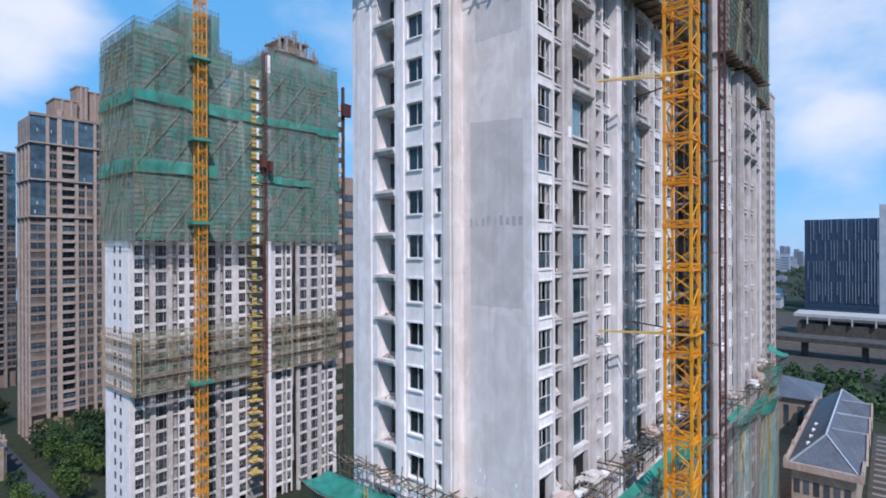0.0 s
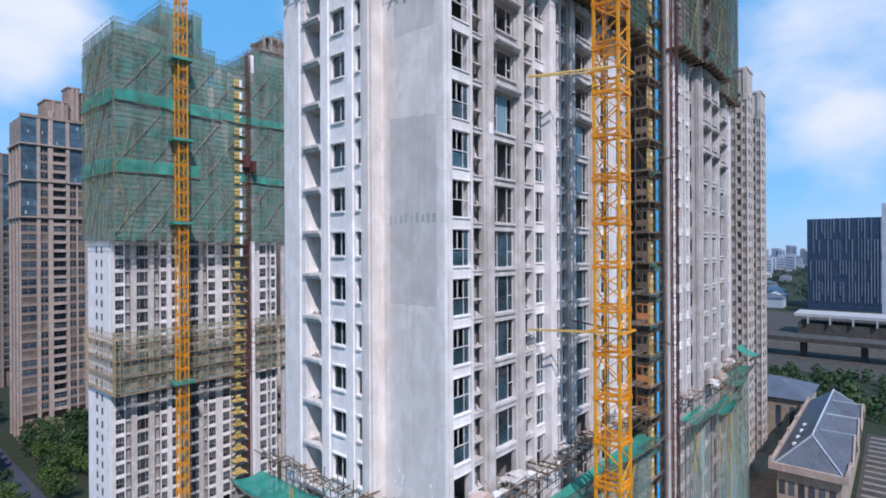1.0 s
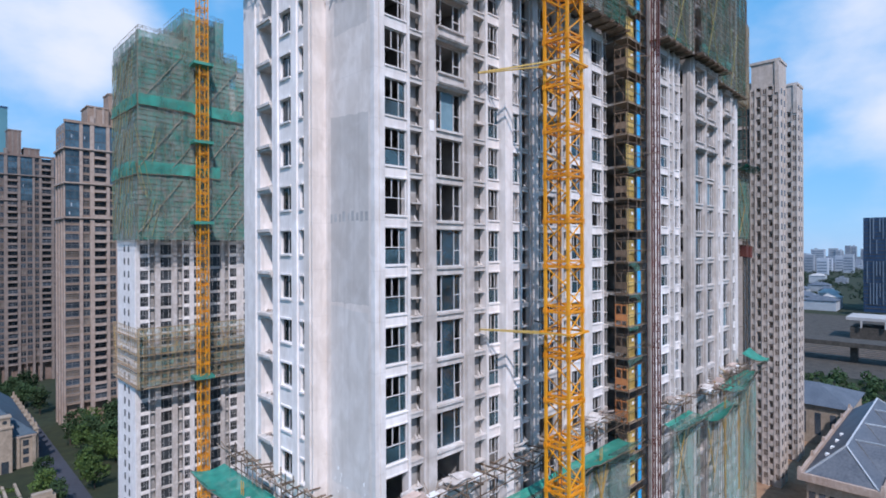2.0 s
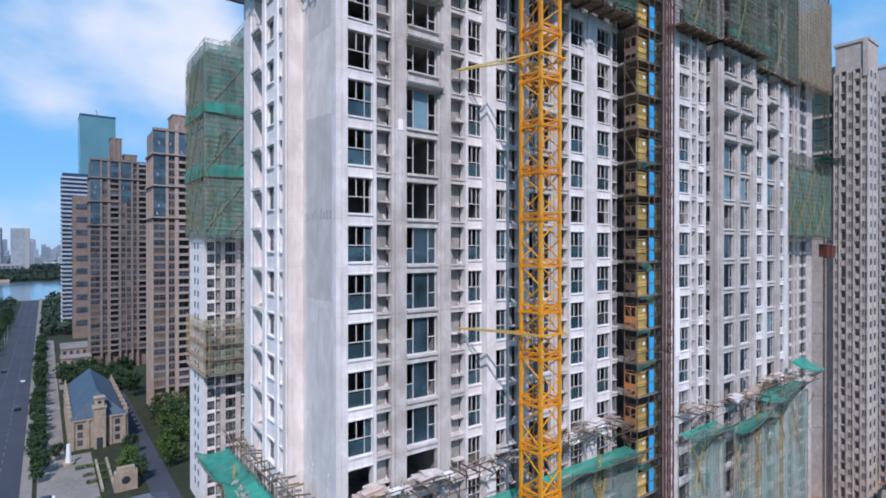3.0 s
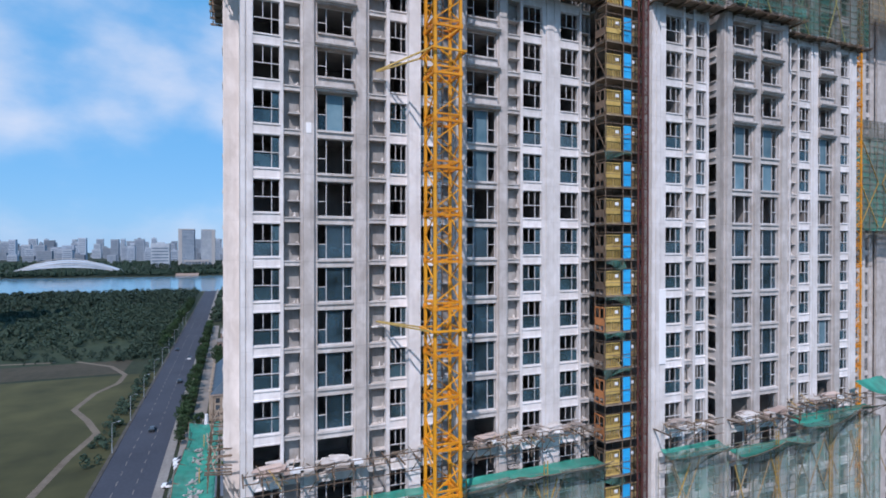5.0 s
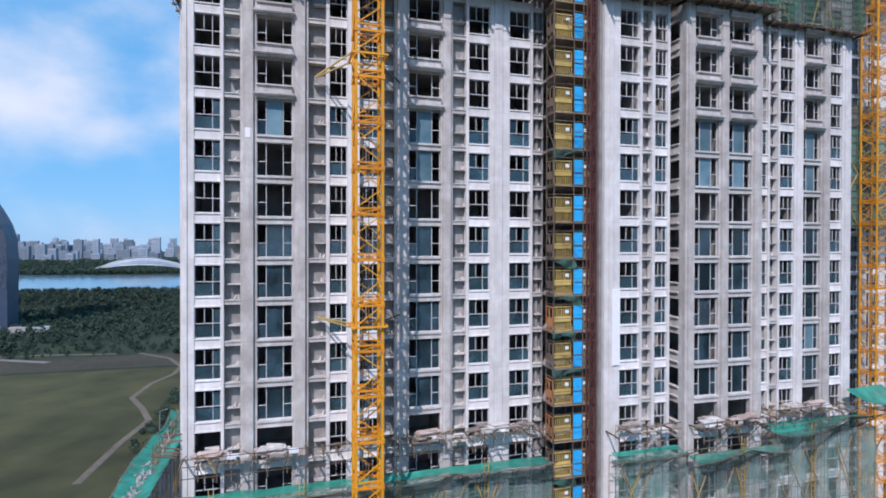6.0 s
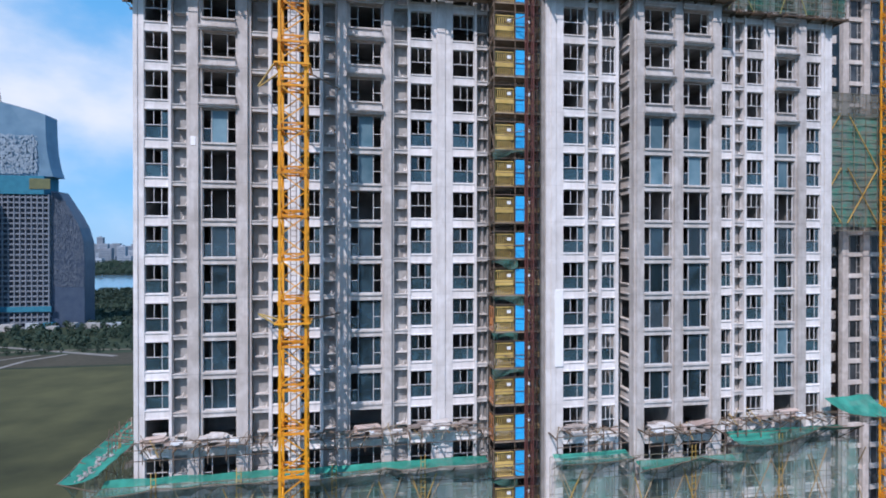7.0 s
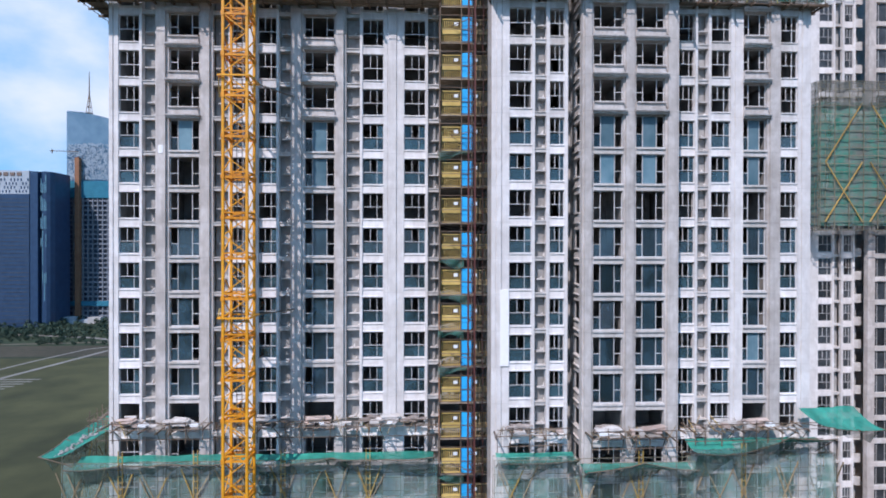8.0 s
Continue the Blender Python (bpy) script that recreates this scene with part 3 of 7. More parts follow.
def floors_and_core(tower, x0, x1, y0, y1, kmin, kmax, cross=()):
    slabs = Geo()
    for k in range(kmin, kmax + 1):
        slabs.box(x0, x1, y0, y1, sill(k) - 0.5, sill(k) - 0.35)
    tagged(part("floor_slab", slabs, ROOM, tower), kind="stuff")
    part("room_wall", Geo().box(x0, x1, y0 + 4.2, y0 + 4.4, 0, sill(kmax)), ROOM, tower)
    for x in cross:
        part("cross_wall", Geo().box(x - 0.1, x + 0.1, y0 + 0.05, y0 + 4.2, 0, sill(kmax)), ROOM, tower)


GLAZED = {"film": (0, 1), "clear": (-2, -3, -4, -5, -6), "open": (-7,), "open_b": (-7,), }
LOGGIA = (2, 3, 4, 5, 6, 7, 8, 9)
tower = thing("apartment_tower", (0, 0, 0), "unfinished white and grey concrete apartment tower under construction", "building")
I4 = Matrix.Identity(4)
Z0, Z1 = 0.0, 102.0
for cols in (MAIN_COLS, WING_COLS, BAY_COLS, EAST_COLS):
    facade(tower, I4, cols, -22, 11, (-9, 5), Z0, Z1, GLAZED, LOGGIA, lift=0.1 if cols is WING_COLS or cols is EAST_COLS else 0.0, seed=len(cols))
floors_and_core(tower, -1.4, 25.9, 0.3, 14.4, -22, 11, (-1.0, 2.6, 6.5, 10.3, 14.0, 17.6, 22.0, 25.6))
floors_and_core(tower, 30.2, 36.3, -2.3, 14.4, -22, 11, (33.5,))
floors_and_core(tower, 37.55, 44.9, -2.95, 14.4, -22, 11, (41.0,))
floors_and_core(tower, 45.0, 57.1, -1.75, 14.4, -22, 11, (45.2, 50.7, 53.8))

# the west face
SIDE = pose(0, 0, 0, 0, 0, -90)
for kind, x0, x1, y in SIDE_COLS:
    if kind in "PR":
        w = x1 - x0
        g = Geo().prism([(x0, y), (x0 + 0.2 * w, y), (x0 + 0.22 * w, y - 0.1), (x1 - 0.22 * w, y - 0.1), (x1 - 0.2 * w, y), (x1, y), (x1, y + (1.2 if kind == "R" else 0.3)), (x0, y + (1.2 if kind == "R" else 0.3))], Z0, Z1)
        part("pier", g, WHITE if kind == "P" else GABLE, tower, "", SIDE)
        continue
    for k in range(-14, 12):
        s = sill(k) + 0.62
        g = Geo()
        if kind == "S":
            lo = s + 1.55 - H
            g.profile(x0, x1, [(y + 0.25, lo), (y - 0.1, lo), (y - 0.1, lo + 0.12), (y, lo + 0.13), (y, s - 0.12), (y - 0.12, s - 0.11), (y - 0.12, s), (y + 0.25, s)])
            part("spandrel", g, WHITE, tower, "", SIDE)
            if -9 <= k <= 5:
                w = x1 - x0
                wd = part("window", shared(("sw", round(w, 2)), lambda g: g.grille([0, 0.05, 0.55 * w, 0.55 * w + 0.05, w - 0.05, w], [0, 0.05, 1.5, 1.55], lambda i, j: i in (0, 2, 4) or j in (0, 2), 0, 0.06), "window", FRAME), FRAME, tower, "", SIDE @ at(x0, y + 0.16, s))
                part("pane", pane_mesh(x1 - x0 - 0.1, 1.45, DEEP), DEEP, wd, "", at(0.05, 0.03, 0.05))
        else:
            b = s + 1.3 - H
            g.profile(x0 - 0.12, x1, [(y - 0.004, b + 0.04), (y - 0.1, b + 0.06), (y - 0.1, b + 0.2), (y - 0.22, b + 0.25), (y - 0.22, b + 0.44), (y - 0.004, b + 0.48)])
            g.profile(x0, x1, [(y + 1.4, b), (y, b), (y, b + 0.48), (y + 1.4, b + 0.5)])
            part("balcony_slab", g, PALE, tower, "", SIDE)
            if -9 <= k <= 5:
                part("balcony_door", shared("bdoor", lambda q: q.grille([0, 0.06, 0.82, 0.88, 1.64, 1.7], [0, 0.06, 2.0, 2.06], lambda i, j: i in (0, 2, 4) or j in (0, 2), 0, 0.06).second().box(0.06, 1.64, 0.02, 0.04, 0.06, 2.0), "balcony_door", DARKFRAME, DUSKGLASS), DARKFRAME, tower, "dark glazed balcony door", SIDE @ at(x0 + 0.05, y + 1.33, b + 0.5))
                r2, d = random.Random(k * 5 + 60), Geo()
                for q in range(5):
                    a = x0 + r2.uniform(0.3, 1.3)
                    d.bar((a, y + r2.uniform(0.1, 0.5), b + 0.52), (a + r2.uniform(0.1, 0.4), y + r2.uniform(0.1, 0.5), b + 0.55 + r2.uniform(0, 0.2)), r2.uniform(0.04, 0.1), 5, 0.03)
                if k < -3 or k % 3 == 0:
                    tagged(part("rubble", d, RUBBLE, tower, "", SIDE), kind="stuff")
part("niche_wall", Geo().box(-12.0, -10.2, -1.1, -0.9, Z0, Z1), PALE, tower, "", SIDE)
part("reveal_wall", Geo().box(-12.15, -12.0, -2.2, -0.9, Z0, Z1), WHITE, tower, "", SIDE)
part("reveal_wall", Geo().box(-10.2, -10.05, -2.2, -0.9, Z0, Z1), WHITE, tower, "", SIDE)
part("blank_wall", Geo().box(-1.5, -1.2, 0.3, 5.2, Z0, Z1), GABLE, tower, "plain pale cement gable wall with patches")


def patch(y0, y1, z0, z1, seed, mat):
    """A trowelled patch of skim coat with a ragged edge, a few millimetres thick."""
    rn, g = random.Random(seed), Geo()
    n = 14
    lo = [z0 + rn.uniform(-0.05, 0.05) for i in range(n + 1)]
    hi = [z1 + rn.uniform(-0.05, 0.05) + 0.3 * i / n for i in range(n + 1)]
    for i in range(n + 1):
        y = y0 + (y1 - y0) * i / n
        g.v += [(-1.506, y, lo[i]), (-1.506, y, hi[i])]
    g.f = [(2 * i, 2 * i + 1, 2 * i + 3, 2 * i + 2) for i in range(n)]
    part("skim_patch", g, mat, tower, "slightly darker trowelled skim patch")


patch(0.5, 4.4, 59.9, 71.2, 1, PATCH)
patch(0.55, 4.45, 48.6, 59.4, 2, PATCHLIGHT)
patch(0.5, 4.6, 35.0, 46.5, 3, PATCH)
patch(0.6, 4.0, 76.5, 80.5, 4, PATCH)
rm = random.Random(77)
for n in range(9):
    y = 0.55 + n * 0.46
    part("form_mark", Geo().box(-1.516, -1.49, y, y + rm.uniform(0.16, 0.32), 64.9 + rm.uniform(-0.08, 0.08), 65.45 + rm.uniform(-0.1, 0.1)), PATCHDARK, tower)
for n in range(9):
    y, z = rm.uniform(0.8, 4.2), 47.9 + rm.uniform(0, 1.6)
    part("paint_splash", Geo().box(-1.518, -1.49, y, y + rm.uniform(0.05, 0.12), z, z + rm.uniform(0.08, 0.25)), FRESH, tower)
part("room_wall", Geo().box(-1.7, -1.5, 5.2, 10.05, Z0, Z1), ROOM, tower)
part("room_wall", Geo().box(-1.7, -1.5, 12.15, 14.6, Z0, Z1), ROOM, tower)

part("paint_patch", Geo().box(30.86, 31.58, -2.745, -2.6, 53.2, 59.4), FRESH, tower, "patch of fresh white paint")
part("paint_patch", Geo().box(2.65, 3.0, -0.33, -0.298, 70.6, 71.3), FRESH, tower, "patch of fresh white paint")
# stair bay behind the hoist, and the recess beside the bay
# darker room concrete used here to deepen the recess's shade
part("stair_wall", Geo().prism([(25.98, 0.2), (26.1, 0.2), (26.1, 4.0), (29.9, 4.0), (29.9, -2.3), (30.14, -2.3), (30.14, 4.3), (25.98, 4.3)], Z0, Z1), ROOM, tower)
for k in range(-22, 12):
    part("landing_slab", shared("ls", lambda g: g.box(26.1, 29.9, -0.6, 4.0, -0.5, -0.3), "landing_slab", NICHE), NICHE, tower, "", at(0, 0, sill(k)))
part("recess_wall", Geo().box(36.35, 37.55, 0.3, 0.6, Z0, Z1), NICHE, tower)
for k in range(-22, 12):
    part("side_ledge", shared("sl", lambda g: g.profile(0, 1.7, [(0.25, -0.9), (0.0, -0.9), (0.0, -0.42), (-0.14, -0.4), (-0.14, -0.3), (0.0, -0.28), (0.0, 0.38), (-0.12, 0.4), (-0.12, 0.5), (0.25, 0.52)]), "side_ledge", PALE), PALE, tower, "", at(37.4, -0.85, sill(k)) @ Matrix.Rotation(-math.pi / 2, 4, "Z"))
part("side_pier", Geo().box(37.4, 37.65, -0.85, 0.3, Z0, Z1), PALE, tower)
part("side_pier", Geo().box(37.4, 37.65, -3.0, -2.55, Z0, Z1), PALE, tower)
part("rear_wall", Geo().box(-2.4, 57.2, 14.4, 14.7, Z0, Z1), PALE, tower)
part("gable_wall", Geo().box(56.9, 57.2, -1.75, 14.4, Z0, Z1), PALE, tower)

# ---- tower crane beside it ----
def crane_mast(x0, x1, y0, y1, z0, z1, first, label, group, near=False):
    th = thing("tower_crane", ((x0 + x1) / 2, (y0 + y1) / 2, 0), label, "crane", group)
    a, b = (x1 - x0) / 2, (y1 - y0) / 2
    corners = [(-a, -b), (a, -b), (a, b), (-a, b)]
    for x, y in corners:
        part("mast_post", Geo().box(x - 0.09, x + 0.09, y - 0.09, y + 0.09, z0, z1), CRANE, th)
    step = 3.0
    n0, n1 = int((z0 - first) // step), int((z1 - first) // step)
    for n in range(n0, n1 + 1):
        z = first + n * step
        if z < z0 or z > z1 - step:
            continue
        ring, lace = Geo(), Geo()
        single = near and 40 < z < 86
        for i in range(4):
            (xa, ya), (xb, yb) = corners[i], corners[(i + 1) % 4]
            for zz, r in ((z, 0.1), (z + 0.4, 0.075)):
                ring.bar((xa, ya, zz), (xb, yb, zz), r)
            ring.bar((xa, ya, z), (xb, yb, z + 0.4), 0.05)
            if n % 2:
                xa, ya, xb, yb = xb, yb, xa, ya
            for p, q in (((xa, ya, z + 0.4), (xb, yb, z + step / 2 + 0.2)), ((xb, yb, z + step / 2 + 0.2), (xa, ya, z + step))):
                if single:
                    part("lacing_bar", Geo().bar(p, q, 0.05), CRANE, th)
                else:
                    lace.bar(p, q, 0.05)
        for x, y in corners:
            ring.box(x - 0.13, x + 0.13, y - 0.13, y + 0.13, z - 0.13, z + 0.2)
        part("mast_ring", ring, CRANERING, th)
        if lace.v:
            tagged(part("lacing", lace, CRANE, th), kind="stuff")
    lad = Geo().box(-0.3, -0.25, 0.3, 0.35, z0, z1).box(0.1, 0.15, 0.3, 0.35, z0, z1)
    for q in range(int((z1 - z0) / 0.4)):
        lad.box(-0.25, 0.1, 0.31, 0.34, z0 + q * 0.4, z0 + q * 0.4 + 0.04)
    part("ladder", lad, STEEL, th)
    return th


crane = crane_mast(9.88, 11.62, -5.70, -3.96, 0.0, 108.0, 64.97, "bright yellow lattice tower crane mast tied to the facade", "cranes", True)
for z in (75.4, 57.6):
    g = Geo()
    for x0, y0, x1, y1 in ((-1.15, -1.15, 1.15, -1.15), (1.15, -1.15, 1.15, 1.15), (1.15, 1.15, -1.15, 1.15), (-1.15, 1.15, -1.15, -1.15)):
        g.bar((x0, y0, z), (x1, y1, z), 0.09)
    part("tie_collar", g, CRANE, crane)
    for p, q in (((-1.15, -1.0, z), (-3.2, 4.75, z)), ((-1.15, 1.15, z), (-3.05, 4.75, z)), ((1.15, 1.15, z), (3.1, 4.6, z))):
        part("tie_bar", Geo().bar(p, q, 0.065), GATE if q[0] < 0 else STEEL, crane)

# ---- construction hoist ----
hoist = thing("construction_hoist", (28.2, -2.0, 0), "construction hoist with yellow gates and blue panels on each landing", "hoist")
for x, y in ((0.0, -1.75), (0.5, -1.75), (0.5, -1.25), (0.0, -1.25)):
    part("mast_post", Geo().box(x - 0.05, x + 0.05, y - 0.05, y + 0.05, 0, 104), RUST, hoist)
for n in range(26, 69):
    z = n * 1.5
    g = Geo()
    for (xa, ya), (xb, yb) in (((0.0, -1.75), (0.5, -1.75)), ((0.5, -1.75), (0.5, -1.25)), ((0.5, -1.25), (0.0, -1.25)), ((0.0, -1.25), (0.0, -1.75))):
        g.bar((xa, ya, z), (xb, yb, z), 0.03).bar((xa, ya, z + 0.75), (xb, yb, z + 0.75), 0.022).bar((xa, ya, z), (xb, yb, z + 0.75), 0.022)
    part("mast_section", g, RUST, hoist)
    if n % 6 == 0:
        part("wall_tie", Geo().bar((0.0, -1.25, z), (-1.3, 0.3, z), 0.035).bar((0.5, -1.25, z), (1.6, 0.3, z), 0.035).bar((0.0, -1.25, z), (1.2, 0.3, z), 0.03), STEEL, hoist)


def gate_mesh(g):
    """Landing gate: a frame with a solid middle panel and upright bars above and below it."""
    xs = [0, 0.06]
    for n in range(1, 9):
        c = 0.06 + n * 1.43 / 9
        xs += [c - 0.024, c + 0.024]
    xs += [1.49, 1.55]
    g.grille(xs, [0, 0.08, 0.75, 1.2, 1.92, 2.0], lambda i, j: i % 2 == 0 or j in (0, 2, 4), 0, 0.05)


for k in range(-13, 12):
    z = sill(k) - 0.35
    part("landing_deck", Geo().box(-2.2, 1.9, 0.0, 1.4, z - 0.12, z - 0.02), TIMBER, hoist)
    for x in (-2.05, 0.42):
        mat = GATE if x < 0 else SHADEGATE
        gt = part("landing_gate", shared(("gate", mat.name), gate_mesh, "landing_gate", mat), mat, hoist, "", at(x, 0.25, z))
        part("notice_plate", shared("plate", lambda g: g.box(0, 0.34, -0.02, 0, 0, 0.26), "notice_plate", PLATE), PLATE, gt, "white notice plate", at(1.0 if x < 0 else 0.15, 0, 1.45))
    part("blue_panel", shared("bluep", lambda g: g.box(0, 0.9, 0, 0.05, 0, 2.1).box(0, 0.9, -0.03, 0, 0.66, 0.7).box(0, 0.9, -0.03, 0, 1.35, 1.39), "blue_panel", BLUE), BLUE, hoist, "bright blue sheet panel", at(-0.42, 0.05, z))
    if k % 2 == 0 or k < 0:
        part("side_gate", shared(("sgate", k in (-4, -6, -7)), lambda g: g.box(0, 0.05, 0, 1.2, 0, 0.08).box(0, 0.05, 0, 1.2, 1.9, 2.0).box(0.01, 0.04, 0, 1.2, 0.5, 1.1).box(0, 0.05, 0, 0.06, 0.08, 1.9).box(0, 0.05, 0.55, 0.62, 0.08, 1.9).box(0, 0.05, 1.14, 1.2, 0.08, 1.9), "side_gate", ORANGE if k in (-4, -6, -7) else STEEL), ORANGE, hoist, "", at(-2.24, 0.1, z))
    g = Geo()
    for x in (-2.2, -0.45, 0.4, 1.95):
        g.bar((x, 0.0, z - 0.1), (x, 0.0, z + 2.9), 0.035)
        g.bar((x, 1.3, z - 0.1), (x, 1.3, z + 2.9), 0.035)
    for zz in (0.05, 1.05, 2.2):
        g.bar((-2.3, 0.0, z + zz), (2.0, 0.0, z + zz), 0.03)
        g.bar((-2.2, -0.1, z + zz), (-2.2, 1.5, z + zz), 0.03).bar((1.95, -0.1, z + zz), (1.95, 1.5, z + zz), 0.03)
    g.bar((-2.2, 0.0, z), (-2.2, 1.3, z + 2.2), 0.03)
    part("landing_frame", g, STEEL, hoist)
    if k in (6, 1, -2, -3, -4, -5, -8, -10):
        part("landing_net", Geo().sheet(lambda u, v: (-2.35 + (2.1 + 0.5 * (k % 2)) * u, -0.1 + 0.12 * math.sin(9 * u + 4 * v + k), z - 0.05 - (0.55 + 0.3 * math.sin(5 * u + k)) * v), 10, 4), NETSKIRT, hoist, "scrap of dark green net under the landing", smooth=True)
    for x in (1.3, 2.15, 2.5):
        part("standard", shared(("hstd", k % 2), lambda q: q.bar((0, 0, -0.1), (0.04 - 0.08 * (k % 2), 0, 2.9), 0.035), "standard", RUST), RUST, hoist, "", at(x, -0.35 + 0.3 * x / 2.5, z))

# ---- scaffolds with nets ----
def wavy(amp, seed, f=0.7):
    def fn(p):
        return amp * noise.noise(Vector((p[0] * f, p[1] * f, p[2] * f + seed * 7.3)))
    return fn


def net_panel(parent, a, b, z0, z1, out, mat, amp=0.12, seed=0, name="net", label=""):
    """A net hung between two plan points a and b; out: the way it bulges."""
    w = wavy(amp, seed)
    L = math.hypot(b[0] - a[0], b[1] - a[1])
    nu, nv = max(2, int(L / 0.9)), max(2, int((z1 - z0) / 0.9))

    def fn(u, v):
        x, y, z = a[0] + (b[0] - a[0]) * u, a[1] + (b[1] - a[1]) * u, z0 + (z1 - z0) * v
        d = w((x, y, z))
        return x + out[0] * d, y + out[1] * d, z
    return part(name, Geo().sheet(fn, nu, nv), mat, parent, label, smooth=True)


def lattice(parent, a, b, z0, z1, out, dx, dz, mat_up, mat_led, r=0.035, braces=True, brace_mat=None, ledger_step=None):
    """Scaffold tubes behind a net: uprights, ledgers and long braces, in two rows."""
    L = math.hypot(b[0] - a[0], b[1] - a[1])
    ux, uy = (b[0] - a[0]) / L, (b[1] - a[1]) / L
    n = max(1, round(L / dx))
    rest, single = Geo(), r < 0.04
    for i in range(n + 1):
        for d in (0.1, 1.0):
            x, y = a[0] + ux * L * i / n - out[0] * d, a[1] + uy * L * i / n - out[1] * d
            if single and d < 0.5:
                part("upright", shared(("up", z0, z1, r, mat_up.name), lambda g: g.bar((0, 0, z0), (0, 0, z1), r), "upright", mat_up), mat_up, parent, "", at(x, y, 0))
            else:
                rest.bar((x, y, z0), (x, y, z1), r)
    m = max(1, round((z1 - z0) / dz))
    for j in range(m + 1):
        z = z0 + (z1 - z0) * j / m
        for d in (0.05, 1.0):
            p, q = (a[0] - out[0] * d, a[1] - out[1] * d, z), (b[0] - out[0] * d, b[1] - out[1] * d, z)
            if single and d < 0.5 and z > 30:
                part("ledger", Geo().bar(p, q, r), mat_led, parent)
            else:
                rest.bar(p, q, r)
    tagged(part("scaffold_tubing", rest, mat_led, parent), kind="stuff")
    rb = random.Random(int(L * 10 + z1))
    if braces:
        x = rb.uniform(0.3, 1.5)
        while x + 3.0 < L:
            sp, hz, zb = rb.uniform(2.2, 3.2), rb.uniform(4.5, 7.5), z0
            if z1 < 60:
                zb = z1 - hz - rb.uniform(0.3, 1.2)
            for sgn in ((0, 1) if rb.random() < 0.6 else (rb.choice((0, 1)),)):
                p = (a[0] + ux * (x + sp * sgn) + out[0] * 0.1, a[1] + uy * (x + sp * sgn) + out[1] * 0.1, zb)
                q = (a[0] + ux * (x + sp * (1 - sgn)) + out[0] * 0.1, a[1] + uy * (x + sp * (1 - sgn)) + out[1] * 0.1, zb + hz)
                part("brace", Geo().bar(p, q, 0.04), brace_mat or BAMBOO, parent)
            x += rb.uniform(4.5, 6.5)


def beams_under(parent, a, b, z, out, step=1.5, reach=1.7):
    L = math.hypot(b[0] - a[0], b[1] - a[1])
    n = round(L / step)
    for i in range(n + 1):
        x, y = a[0] + (b[0] - a[0]) * i / n, a[1] + (b[1] - a[1]) * i / n
        part("cantilever_beam", Geo().bar((x + out[0] * 0.35, y + out[1] * 0.35, z), (x - out[0] * reach, y - out[1] * reach, z), 0.11), STEEL, parent)
    part("deck", Geo().sheet(lambda u, v: (a[0] + (b[0] - a[0]) * u - out[0] * reach * v, a[1] + (b[1] - a[1]) * u - out[1] * reach * v, z + 0.14 + 0.03 * math.sin(40 * u)), max(4, int(L)), 2), TIMBER, parent)


T3X, T3Y = 43.7, 20.5       # place of the third tower
upper = thing("upper_scaffold", (0, 0, 0), "upper scaffold wrapped in green safety net on the tower", "scaffold")
UP = [((-3.4, 15.5), (-3.4, -1.9), (-1, 0)), ((-3.4, -1.9), (26.0, -1.9), (0, -1)), ((30.0, -3.9), (36.8, -3.9), (0, -1)), ((36.8, -4.6), (45.6, -4.6), (0, -1)), ((45.6, -2.9), (57.7, -2.9), (0, -1)), ((57.7, -2.9), (57.7, 15.5), (1, 0))]
for i, (a, b, out) in enumerate(UP):
    zb = 83.0 if i < 4 else 82.8
    net_panel(upper, a, b, zb + 0.3, 103, out, NETUP, seed=i)
    if i in (2, 3):
        net_panel(upper, (a[0] + out[0] * 0.05, a[1] + out[1] * 0.05), (b[0] + out[0] * 0.05, b[1] + out[1] * 0.05), zb + 0.35, zb + (1.1 if i % 2 else 0.8), out, NETMID, amp=0.3, seed=i + 9)
    lattice(upper, (a[0] + out[0] * 0.2, a[1] + out[1] * 0.2), (b[0] + out[0] * 0.2, b[1] + out[1] * 0.2), zb, 103, out, 1.5, 0.65, STEEL, STEEL, r=0.03, brace_mat=OLIVEPOLE)
    beams_under(upper, a, b, zb, out)

